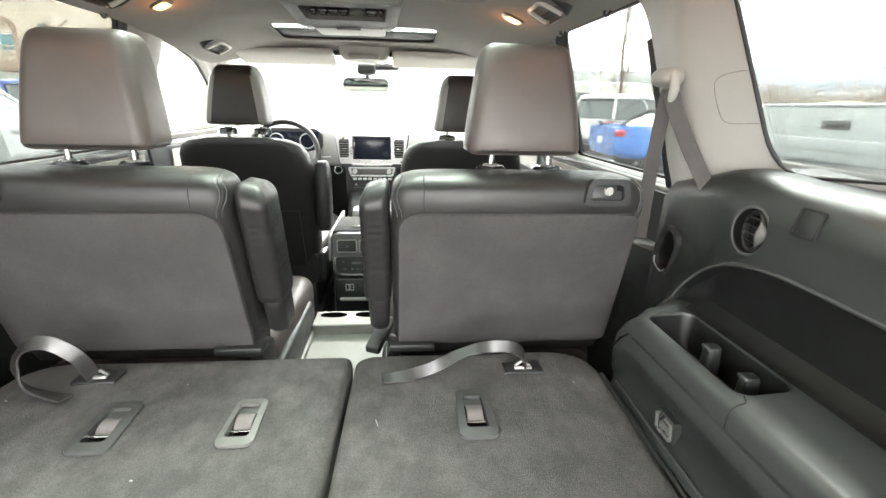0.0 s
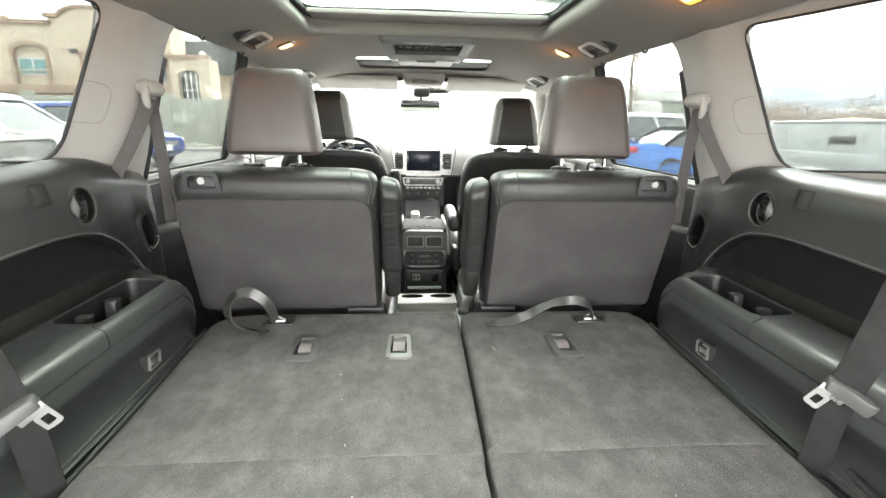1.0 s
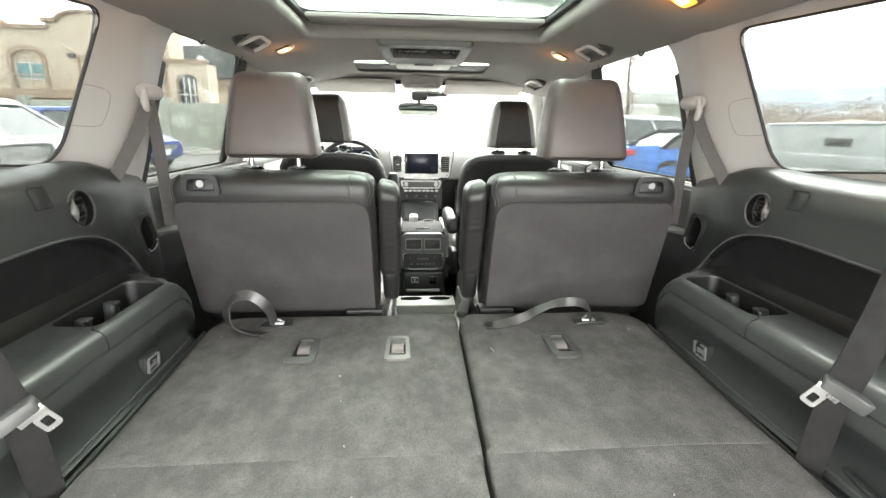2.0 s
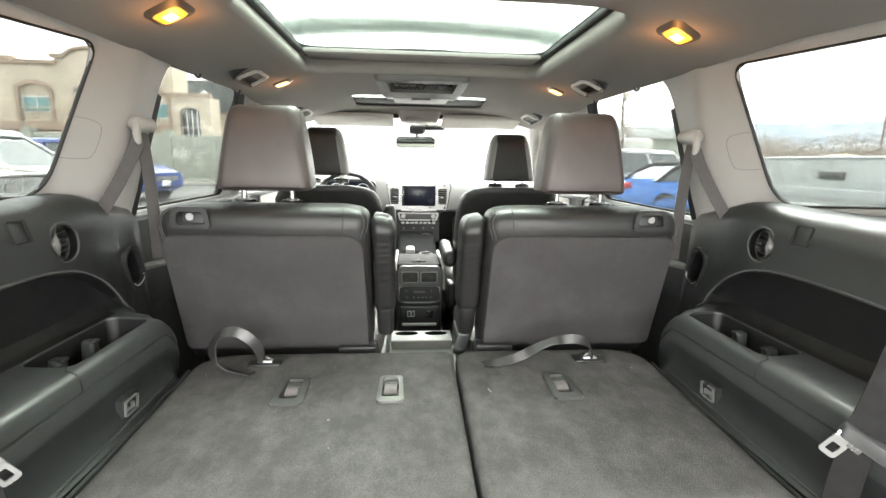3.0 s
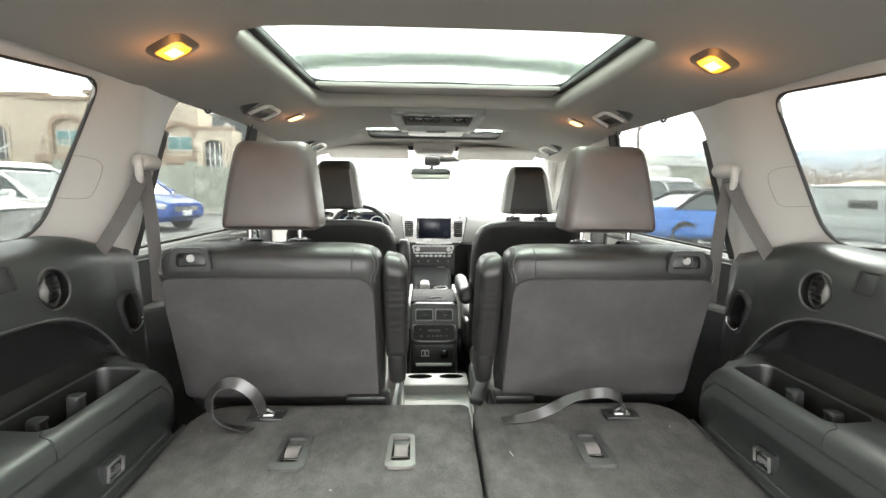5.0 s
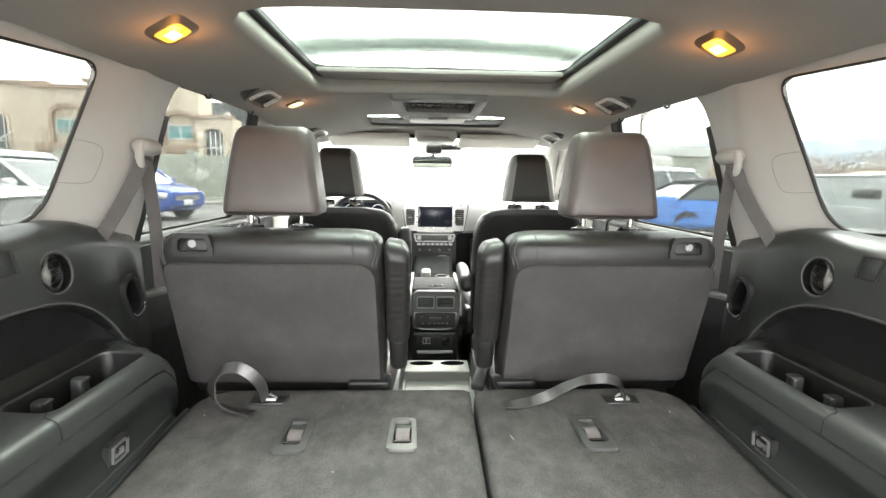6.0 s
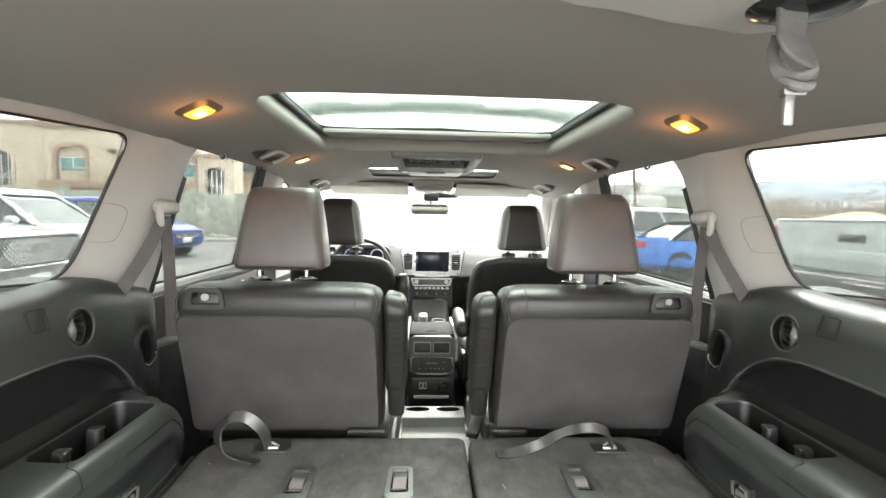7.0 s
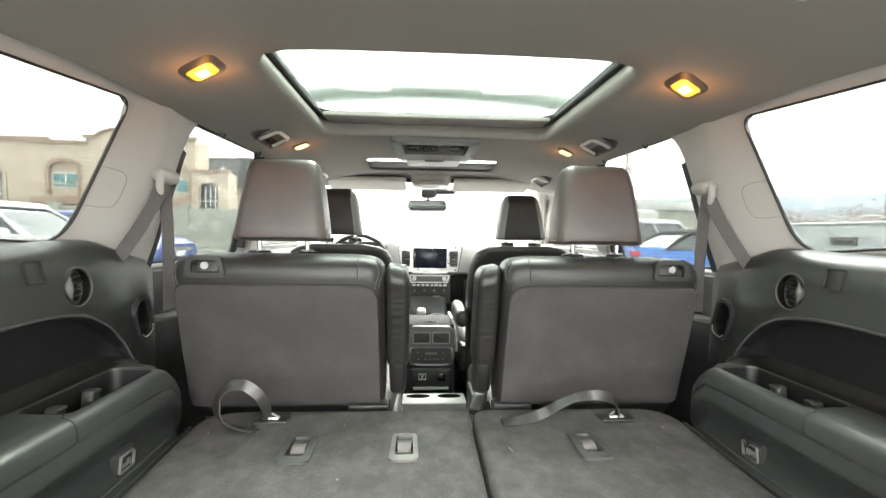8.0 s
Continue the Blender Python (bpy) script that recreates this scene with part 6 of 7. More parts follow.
def car(m, col, kind, label, top=None, grille="bars"):
    """A parked car heading along its own +x, its middle on the ground at the pose m."""
    L, W, H, belt, hood, deck, wheel_r = {"suv": (4.7, 1.88, 1.72, 1.06, 1.04, 1.05, 0.36), "big": (4.95, 2.0, 1.84, 1.20, 1.16, 1.2, 0.39),
                                          "coupe": (4.75, 1.88, 1.38, 0.94, 0.92, 0.98, 0.34)}[kind]
    ob = thing("car", (0, 0, 0), label, "car", "parked cars")
    side = lambda x: 1 - 0.10 * abs(2 * x / L) ** 4
    rings = []
    prof = [(-0.5, 0.62, 0.50), (-0.485, 0.80, 0.36), (-0.45, 1.0, 0.27), (-0.3, 1.0, 0.24), (-0.1, 1.0, 0.24), (0.1, 1.0, 0.24), (0.3, 1.0, 0.24), (0.40, 1.0, 0.25), (0.44, 1.0, 0.27), (0.465, 0.95, 0.30), (0.485, 0.86, 0.36), (0.5, 0.66, 0.46)]
    for f, k, lo in prof:
        x = f * L
        t = (f + 0.5)
        hi = (deck if f < -0.05 else hood if f > 0.18 else belt)
        hi = deck + (belt - deck) * blend(-0.3, -0.1, f) + (hood - belt) * blend(0.05, 0.22, f)
        hi = lo + (hi - lo) * (0.80 + 0.20 * k) if f > 0 else lo + (hi - lo) * (0.7 + 0.3 * k)
        if f > 0.3:
            hi -= (0.10 if kind == "big" else 0.20) * blend(0.3, 0.5, f)
        w = W * side(x) * (0.86 + 0.14 * k) * (1 - (0.04 if kind == "big" else 0.20) * blend(0.36, 0.52, f))
        rings.append([(x, y * (1 - 0.10 * blend(0.2, 1.0, (z / (hi - lo)) + 0.5)), 0.5 * (lo + hi) + z) for y, z in rr(w, hi - lo, 0.14 * k, 6)])
    body = loft(rings)
    axles = (-0.295 * L, 0.305 * L)
    body = cut(body, *[disc((x, s * (W / 2 - 0.06), wheel_r), wheel_r * 1.16, 0.36, (0, 1, 0), 32) for x in axles for s in (-1, 1)])
    part("body", body, col, ob, "", 40)
    # cabin: glass box with roof and posts
    c0, c1, r0, r1 = {"suv": (-0.47, 0.24, -0.42, 0.06), "big": (-0.47, 0.24, -0.43, 0.08), "coupe": (-0.36, 0.20, -0.20, 0.03)}[kind]
    cab = []
    for t in (0.0, 0.35, 0.7, 0.92):
        z = belt - 0.03 + (H - 0.04 - belt) * t
        xa, xb = (c0 + (r0 - c0) * t) * L, (c1 + (r1 - c1) * t) * L
        w = W * (0.90 - 0.20 * t)
        cab.append([(0.5 * (xa + xb) + x, y, z) for x, y in rr(xb - xa, w, 0.14, 5)])
    part("window_glass", loft(cab), CAR_GLASS, ob, "dark car window glass", 40)
    roof = []
    for z, k in ((H - 0.13, 1.03), (H - 0.06, 1.02), (H - 0.015, 0.92), (H, 0.70)):
        xa, xb = r0 * L * 1.02, r1 * L * 1.05
        roof.append([(0.5 * (xa + xb) + x * k, y, z) for x, y in rr((xb - xa) * 1.06, W * 0.745 * k, 0.16 * k, 5)])
    part("roof", loft(roof), top or col, ob, "black canvas soft top" if top else "", 40)
    for s in (-1, 1):
        for fa, fb in ((c1 - 0.012, r1), ((c0 + c1) / 2 - 0.03, (r0 + r1) / 2 - 0.02), (c0 + 0.012, r0)) if kind != "coupe" else ((c1 - 0.012, r1), (c0 + 0.03, r0)):
            part("post", tube([(fa * L, s * W * 0.442, belt - 0.02), ((fa * 0.5 + fb * 0.5) * L, s * W * 0.398, (belt + H) / 2 - 0.02), (fb * L, s * W * 0.358, H - 0.09)], 0.045 if fa != c1 - 0.012 else 0.032, 8), top or col, ob)
        mx = (c1 - 0.06) * L
        part("wing_mirror", loft([[(mx + d, s * (W * 0.47 + 0.10) + y, belt + 0.07 + z) for y, z in rr(0.20 * k, 0.14 * k, 0.05, 5)] for d, k in ((-0.06, 0.9), (0.0, 1.0), (0.06, 0.75))]), col, ob)
        part("headlight", turned(box((0, 0, 0), (0.44, 0.30, 0.15), 0.05, 3), Matrix.Translation((0.437 * L, s * W * (0.375 if kind == "big" else 0.345), hood - (0.24 if kind == "big" else 0.30))) @ Matrix.Rotation(radians(-24 * s), 4, "Z") @ Matrix.Rotation(radians(10), 4, "Y")), CLEAR_LENS, ob, "clear headlight")
        part("tail_light", turned(box((0, 0, 0), (0.22, 0.30, 0.17 if kind != "coupe" else 0.14), 0.04, 3), Matrix.Translation((-0.468 * L, s * W * 0.36, deck - 0.17)) @ Matrix.Rotation(radians(18 * s), 4, "Z")), RED_LENS, ob, "red tail light")
        for fx in (-0.10, 0.10):
            part("door_handle", box((fx * L - 0.15, s * W * 0.480, belt - 0.12), (0.18, 0.03, 0.03), 0.01), col, ob)
    if grille == "bars":
        gr = part("grille", box((0.494 * L, 0, hood - 0.40), (0.07, W * 0.46, 0.18), 0.03, 3), RUBBER, ob, "dark grille")
        for dz in (-0.045, 0.0, 0.045):
            part("grille_bar", box((0.497 * L + 0.026, 0, hood - 0.40 + dz), (0.03, W * 0.45, 0.022), 0.005), CHROME, gr)
    else:
        gr = part("grille", box((0.499 * L, 0, hood - 0.30), (0.09, W * 0.60, 0.34), 0.06, 3), RUBBER, ob, "dark mesh grille")
        lattice = []
        for k in range(-12, 13):
            for d in (-1, 1):
                a = Vector((0.499 * L + 0.048, 0.048 * k - 0.13 * d, hood - 0.44))
                b = Vector((0.499 * L + 0.048, 0.048 * k + 0.13 * d, hood - 0.16))
                if abs(a.y) < W * 0.31 and abs(b.y) < W * 0.31:
                    lattice.append(tube([a, b], 0.0065, 6))
        part("mesh", join(*lattice), CHROME, gr, "bright grille lattice")
        part("badge", turned(disc((0, 0, 0), 0.075, 0.02, (1, 0, 0), 28), Matrix.Translation((0.499 * L + 0.055, 0, hood - 0.26)) @ Matrix.Diagonal((1, 1.5, 0.75, 1))), CHROME, gr, "plain oval badge")
        rim = [(0.499 * L + 0.05, y, hood - 0.30 + z) for y, z in rr(W * 0.61, 0.35, 0.06, 5)]
        part("grille_rim", tube(rim + rim[:1], 0.018, 8), CHROME, gr)
    part("lower_grille", box((0.488 * L, 0, 0.44), (0.06, W * 0.55, 0.14), 0.04, 3), RUBBER, ob)
    part("front_plate", box((0.505 * L, 0, 0.52), (0.02, 0.31, 0.155), 0.006), PALE_SIGN, ob, "blank pale plate")
    part("rear_plate", box((-0.5 * L - 0.01, 0, deck - 0.35), (0.02, 0.31, 0.155), 0.006), PALE_SIGN, ob, "blank pale plate")
    part("sill", join(*[box((0, s * W * 0.47, 0.27), (L * 0.42, 0.06, 0.12), 0.03) for s in (-1, 1)]), BLACK, ob)
    part("bumper", join(box((-0.485 * L, 0, 0.42), (0.10, W * 0.80, 0.20), 0.05, 3)), BLACK if kind != "coupe" else col, ob)
    if kind == "coupe":
        part("spoiler", join(box((-0.455 * L, 0, deck + 0.055), (0.18, W * 0.78, 0.02), 0.008), *[box((-0.455 * L, s * W * 0.36, deck + 0.02), (0.08, 0.03, 0.08), 0.01) for s in (-1, 1)]), BLACK, ob, "black rear spoiler")
    for x in axles:
        for s in (-1, 1):
            tyre = part("wheel", ring((x, s * (W / 2 - 0.13), wheel_r), wheel_r * 0.80, wheel_r * 0.20, (0, 1, 0), 36, 10, 1.55), TYRE, ob, "black tyre")
            rim_bm = [disc((x, s * (W / 2 - 0.10), wheel_r), wheel_r * 0.20, 0.12, (0, 1, 0), 20), ring((x, s * (W / 2 - 0.055), wheel_r), wheel_r * 0.63, 0.022, (0, 1, 0), 32, 8)]
            for k in range(5):
                a = 2 * math.pi * k / 5 + 0.3
                rim_bm.append(tube([(x + 0.05 * math.cos(a), s * (W / 2 - 0.05), wheel_r + 0.05 * math.sin(a)), (x + wheel_r * 0.63 * math.cos(a), s * (W / 2 - 0.06), wheel_r + wheel_r * 0.63 * math.sin(a))], 0.028, 8))
            part("rim", join(*rim_bm), ALLOY if kind != "coupe" else DARK_GREY, tyre, "silver spoked rim" if kind != "coupe" else "dark spoked rim")
            part("arch", disc((x, s * (W / 2 - 0.22), wheel_r), wheel_r * 1.14, 0.06, (0, 1, 0), 28), RUBBER, ob)
    ob.matrix_world = m
    return ob


BLUE = paint("blue_car_paint", (0.025, 0.15, 0.50))
BLUE_DEEP = paint("deep_blue_car_paint", (0.04, 0.095, 0.36))
WHITE = paint("white_car_paint", (0.74, 0.75, 0.75), 0.0)
SILVER_CAR = paint("silver_car_paint", (0.36, 0.38, 0.385), 0.5)
GREY_CAR = paint("grey_green_car_paint", (0.43, 0.465, 0.465), 0.1)
car(pose(-9.10, 13.80, 0, 0, 0, -17), BLUE_DEEP, "suv", "deep blue five-door car parked by the wall")
car(pose(-8.10, 8.95, 0, 0, 0, 0), WHITE, "suv", "large white crossover parked on the asphalt")
car(pose(-6.90, 4.85, 0, 0, 0, 3), SILVER_CAR, "big", "silver crossover with a bright mesh grille", grille="mesh")
car(pose(7.1, 10.15, 0, 0, 0, -3), BLUE, "coupe", "bright blue convertible with a black soft top", SOFT_TOP)
car(pose(7.7, 14.1, 0, 0, 0, 22), WHITE, "suv", "white sport utility car with red tail lights")
car(pose(16.5, 22, 0, 0, 0, 20), WHITE, "suv", "white car parked in the far row")


def pickup(m, col):
    ob = thing("pickup_truck", (0, 0, 0), "grey-green pickup truck seen from its closed tailgate", "pickup truck", "parked cars")
    W = 2.16
    for s in (-1, 1):
        part("bed_side", turned(prism(rounded([(0, 0.60), (2.0, 0.60), (2.0, 1.37), (0, 1.37)], 0.04, 3), W / 2 - 0.10, W / 2, "y", 0.02), Matrix.Diagonal((1, s, 1, 1))), col, ob, "", 40)
        part("tail_light", box((-0.015, s * (W / 2 - 0.035), 1.12), (0.10, 0.07, 0.36), 0.03, 3), RED_LENS, ob, "tall red tail light")
        part("reverse_light", box((-0.015, s * (W / 2 - 0.05), 0.90), (0.10, 0.10, 0.08), 0.02, 3), CLEAR_LENS, ob)
        for x in (0.95, 4.3):
            t = part("wheel", ring((x, s * (W / 2 - 0.12), 0.39), 0.31, 0.08, (0, 1, 0), 36, 10, 1.6), TYRE, ob, "black tyre")
            part("rim", join(disc((x, s * (W / 2 - 0.07), 0.39), 0.10, 0.10, (0, 1, 0)), ring((x, s * (W / 2 - 0.05), 0.39), 0.24, 0.02, (0, 1, 0))), ALLOY, t)
        part("corner_step", box((-0.14, s * (W / 2 - 0.14), 0.66), (0.20, 0.34, 0.17), 0.05, 3), SILVER_CAR, ob, "pale bumper corner")
    part("bed_floor", box((1.0, 0, 0.72), (2.0, W - 0.16, 0.08), 0.01), BLACK, ob)
    gate = part("tailgate", box((0.015, 0, 1.10), (0.075, W - 0.21, 0.54), 0.022, 3), col, ob, "grey-green pressed steel tailgate")
    part("gate_press", box((-0.022, 0, 1.00), (0.02, W - 0.45, 0.12), 0.012, 3), col, gate)
    part("gate_cap", box((0.0, 0, 1.372), (0.10, W - 0.20, 0.03), 0.012, 3), col, gate)
    part("handle_plate", box((-0.026, 0.0, 1.19), (0.02, 0.30, 0.085), 0.015, 3), BEZEL, gate, "dark grey handle surround")
    part("handle", box((-0.036, 0.0, 1.185), (0.02, 0.20, 0.035), 0.010, 3), BLACK, gate, "black tailgate handle")
    for k in range(7):
        part("lettering_bar", box((-0.216, -0.52 + 0.062 * k, 0.76), (0.006, 0.042, 0.018), 0.002), PALE_SIGN, gate, "short white lettering bar")
    part("bumper", box((-0.12, 0, 0.72), (0.18, W - 0.5, 0.18), 0.04, 3), BEZEL, ob, "grey rear bumper")
    cab = [[(3.1 + x, y, z) for x, y in rr(2.2 * a, (W - 0.02) * b, 0.14, 5)] for z, a, b in ((0.45, 1, 1), (1.20, 1, 1), (1.28, 0.99, 0.96))]
    part("cab", loft(cab), col, ob, "", 40)
    part("cab_glass", loft([[(3.0 + x, y, z) for x, y in rr(a, b, 0.16, 5)] for z, a, b in ((1.25, 2.0, 1.72), (1.80, 1.45, 1.45))]), CAR_GLASS, ob, "dark cab glass", 40)
    part("cab_roof", loft([[(3.0 + x, y, z) for x, y in rr(a, b, 0.16, 5)] for z, a, b in ((1.78, 1.50, 1.48), (1.86, 1.40, 1.40), (1.885, 1.1, 1.2))]), col, ob, "", 40)
    part("bonnet", loft([[(x, y, 0.5 * (0.5 + h) + z) for y, z in rr(W * k, h - 0.5, 0.1, 5)] for x, h, k in ((4.05, 1.22, 1.0), (4.9, 1.16, 0.98), (5.25, 1.05, 0.88))]), col, ob, "", 40)
    ob.matrix_world = m


pickup(pose(4.35, 4.05, 0, 0, 0, 0), GREY_CAR)

# ---- the outside of the car itself ----
own = thing("sport_utility_car", (0, 1.7, 0), "silver sport utility car body with its tailgate raised", "car")
for s in (-1, 1):
    flank = prism(rounded([(-0.50, 0.40), (3.85, 0.40), (3.92, 0.72), (3.80, 0.98), (2.86, 1.09), (-0.46, 1.09), (-0.54, 0.85)], [0.08, 0.08, 0.1, 0.12, 0.1, 0.05, 0.08], 4), 0.885, 0.955, "x")
    flank = cut(flank, *[disc((0.92, y, 0.37), 0.42, 0.3, (1, 0, 0), 36) for y in (0.12, 2.98)])
    part("body_side", mirrored(flank, s), GREY_PAINT, own, "silver painted body side", 40)
    for y in (0.12, 2.98):
        tyre = part("wheel", mirrored(ring((0.855, y, 0.37), 0.295, 0.075, (1, 0, 0), 36, 10, 1.5), s), TYRE, own, "black tyre")
        spokes = [disc((0.90, y, 0.37), 0.07, 0.06, (1, 0, 0), 20), ring((0.915, y, 0.37), 0.225, 0.02, (1, 0, 0), 32, 8)]
        spokes += [tube([(0.915, y, 0.37), (0.915, y + 0.225 * math.cos(a), 0.37 + 0.225 * math.sin(a))], 0.022, 8) for a in np.linspace(0.3, 0.3 + 1.6 * math.pi, 5)]
        part("rim", mirrored(join(*spokes), s), ALLOY, tyre, "silver spoked rim")
    part("headlight", mirrored(box((0.70, 3.84, 0.80), (0.34, 0.20, 0.14), 0.05, 3), s), CLEAR_LENS, own, "clear headlight")
    part("wing_mirror", mirrored(box((1.03, 2.42, 1.16), (0.20, 0.10, 0.15), 0.04, 3), s), GREY_PAINT, own)
    part("tail_light", mirrored(box((0.86, -0.42, 0.98), (0.12, 0.16, 0.20), 0.03, 3), s), RED_LENS, own, "red tail light")
part("bonnet", loft([[(x, y, h - 0.05 * (x / 0.9) ** 2 + (0.0 if k else -0.06)) for k in (1, 0) for x in (np.linspace(-w, w, 9) if k else np.linspace(w, -w, 9))] for y, h, w in ((2.90, 1.075, 0.90), (3.30, 1.05, 0.90), (3.70, 0.99, 0.88), (3.88, 0.90, 0.82))]), GREY_PAINT, own, "silver painted bonnet", 40)
part("front_bumper", box((0, 3.86, 0.56), (1.80, 0.20, 0.36), 0.08, 3), GREY_PAINT, own, "silver front bumper")
part("grille", box((0, 3.95, 0.76), (0.90, 0.06, 0.16), 0.03, 3), RUBBER, own, "dark grille")
part("rear_bumper", box((0, -0.50, 0.55), (1.82, 0.20, 0.30), 0.06, 3), BLACK, own, "black rear bumper")
part("underbody", box((0, 1.7, 0.33), (1.60, 4.2, 0.08), 0.02), BLACK, own)

# ---- the building across the lot ----
bld = thing("building", (-17, 25, 0), "beige stucco two-storey building with arched windows", "building")
def arch_loop(cx, z0, w, h, n=10):
    r = w * 0.62
    rise = w * 0.30
    pts = [(cx + w / 2, z0), (cx + w / 2, z0 + h - rise)]
    pts += [(cx + w / 2 * math.cos(math.pi * k / n), z0 + h - rise + rise * math.sin(math.pi * k / n)) for k in range(1, n)]
    return pts + [(cx - w / 2, z0 + h - rise), (cx - w / 2, z0)]


def facade(x0, x1, y, top, depth, openings, crown=None):
    outline = [(x1, 0), (x1, top)] + ([(crown[0] + crown[1] * math.cos(math.pi * k / 12), top + crown[2] * math.sin(math.pi * k / 12)) for k in range(13)] if crown else []) + [(x0, top), (x0, 0)]
    bm = prism(outline, y, y + depth, "y")
    cuts = [prism(arch_loop(cx, z0, w, h), y - 0.5, y + 0.35, "y") for cx, z0, w, h, _ in openings]
    part("wall", cut(bm, *cuts) if cuts else bm, STUCCO, bld, "beige stucco wall", 30)
    part("parapet", prism([(x1 + 0.12, top - 0.02), (x1 + 0.12, top + 0.16), (crown[0] + crown[1] if crown else x0 - 0.12, top + 0.16), (crown[0] + crown[1] if crown else x0 - 0.12, top - 0.02)], y - 0.14, y + 0.12, "y"), STUCCO_BROWN, bld, "brown cornice")
    if crown:
        part("parapet", tube([(crown[0] + crown[1] * math.cos(math.pi * k / 12), y - 0.04, top + 0.08 + crown[2] * math.sin(math.pi * k / 12)) for k in range(13)], 0.11, 6), STUCCO_BROWN, bld)
        part("parapet", prism([(crown[0] - crown[1], top - 0.02), (crown[0] - crown[1], top + 0.16), (x0 - 0.12, top + 0.16), (x0 - 0.12, top - 0.02)], y - 0.14, y + 0.12, "y"), STUCCO_BROWN, bld)
    for cx, z0, w, h, kind in openings:
        loop = arch_loop(cx, z0, w, h)
        big = arch_loop(cx, z0, w + 0.36, h + 0.2)
        win = part("window", frame_ring(big, loop, lambda p, d: (p[0], y - 0.07 + d, p[1]), 0.09), STUCCO_BROWN if kind != "dark" else STUCCO, bld, "brown arched window surround")
        if kind == "teal":
            part("infill", prism(loop, y + 0.18, y + 0.24, "y"), STUCCO, win)
            part("pane", box((cx, y + 0.15, z0 + h * 0.46), (w * 0.9, 0.05, h * 0.40), 0.01), TEAL, win, "teal reflecting pane")
            part("mullion", box((cx, y + 0.11, z0 + h * 0.46), (0.06, 0.04, h * 0.40), 0.01), PALE_SIGN, win)
            part("frame", frame_ring(rr(w * 0.95, h * 0.45, 0.02), rr(w * 0.88, h * 0.38, 0.02), lambda p, d: (cx + p[0], y + 0.10 + d, z0 + h * 0.46 + p[1]), 0.05), PALE_SIGN, win)
        else:
            part("pane", prism(loop, y + 0.25, y + 0.30, "y"), CAR_GLASS, win, "dark recessed pane")
            for k in (-1, 0, 1):
                part("mullion", box((cx + k * w * 0.25, y + 0.22, z0 + h * 0.45), (0.05, 0.04, h * 0.88), 0.0), PALE_SIGN, win)
            part("balustrade", box((cx, y + 0.08, z0 + 0.42), (w, 0.05, 0.06), 0.01), PALE_SIGN, win)


facade(-34.0, -20.3, 26.0, 6.0, 9, [(-23.4, 2.6, 1.5, 1.9, "dark"), (-27.5, 2.6, 2.0, 2.0, "teal")])
facade(-20.4, -17.6, 25.0, 5.66, 1.6, [(-18.75, 2.90, 1.45, 1.80, "teal")])
facade(-17.6, -12.0, 25.0, 5.98, 1.6, [(-13.05, 2.75, 1.4, 1.70, "teal")], (-15.75, 1.3, 0.42))
facade(-12.0, -10.1, 24.6, 4.22, 1.2, [(-11.12, 2.3, 1.0, 1.40, "dark")])
part("belt_course", box((-16.2, 24.9, 2.64), (8.3, 0.3, 0.42), 0.04), STUCCO_BROWN, bld, "brown belt course")
part("belt_course", box((-16.2, 24.88, 2.34), (8.3, 0.2, 0.12), 0.02), STUCCO_BROWN, bld)
for k in range(22):
    part("baluster", box((-20.0 + k * 0.30, 24.75, 3.25), (0.03, 0.03, 0.55), 0.0), STUCCO, bld)
part("balcony_rail", box((-16.8, 24.75, 3.54), (6.8, 0.06, 0.06), 0.01), STUCCO, bld)
for x, z in ((-16.55, 4.45), (-14.4, 4.3)):
    part("wall_lamp", box((x, 24.86, z), (0.34, 0.22, 0.22), 0.04), BEZEL, bld)
part("drop_moulding", tube([(-16.35, 24.95, 2.9), (-16.35, 24.95, 4.4), (-15.9, 24.95, 4.48), (-15.5, 24.95, 4.75)], 0.07, 6), STUCCO_BROWN, bld)
part("stair_rail", tube([(-24.5, 24.4, 1.6), (-21.0, 24.4, 3.4)], 0.05, 6), PALE_SIGN, bld)
house = thing("house", (-13, 33, 0), "dark slate-roofed house beyond the wall", "house")
part("wall", box((-13.2, 34, 2.1), (6.6, 6, 4.2), 0.0), STUCCO, house)
part("roof", prism([(-17.2, 4.05), (-15.4, 5.85), (-10.9, 5.95), (-9.3, 4.05)], 30.4, 37.6, "y"), SLATE, house, "dark slate roof")
part("gable", prism([(-13.4, 4.2), (-12.6, 5.3), (-11.8, 4.2)], 29.9, 31.5, "y"), HOUSE_WHITE, house)
for x in (-15.2, -12.9, -10.9):
    part("window", box((x, 30.98, 3.2), (1.2, 0.1, 0.9), 0.02), CAR_GLASS, house)
yard_wall = structure("wall_yard", box((-16, 22.6, 1.12), (22, 0.25, 2.24), 0.02), WALL_GREEN, "grey-green concrete yard wall", "yard wall")
for k in range(8):
    part("pier", box((-26.5 + 3.05 * k, 22.5, 1.2), (0.36, 0.5, 2.5), 0.03), WALL_GREEN, yard_wall)
gate_panel = part("gate_panel", box((-10.9, 22.42, 1.15), (3.6, 0.10, 2.1), 0.02), WALL_GREEN, yard_wall, "flat metal gate panel")
for k, (dx, h) in enumerate(((-0.30, 0.40), (-0.12, 0.55), (0.06, 0.42), (0.24, 0.55), (0.40, 0.36))):
    part("emblem_bar", turned(box((0, 0, 0), (0.07, 0.03, h), 0.01), Matrix.Translation((-10.9 + dx, 22.35, 1.35)) @ Matrix.Rotation(radians(24), 4, "Y")), PALE_SIGN, gate_panel, "white slanted emblem bar")
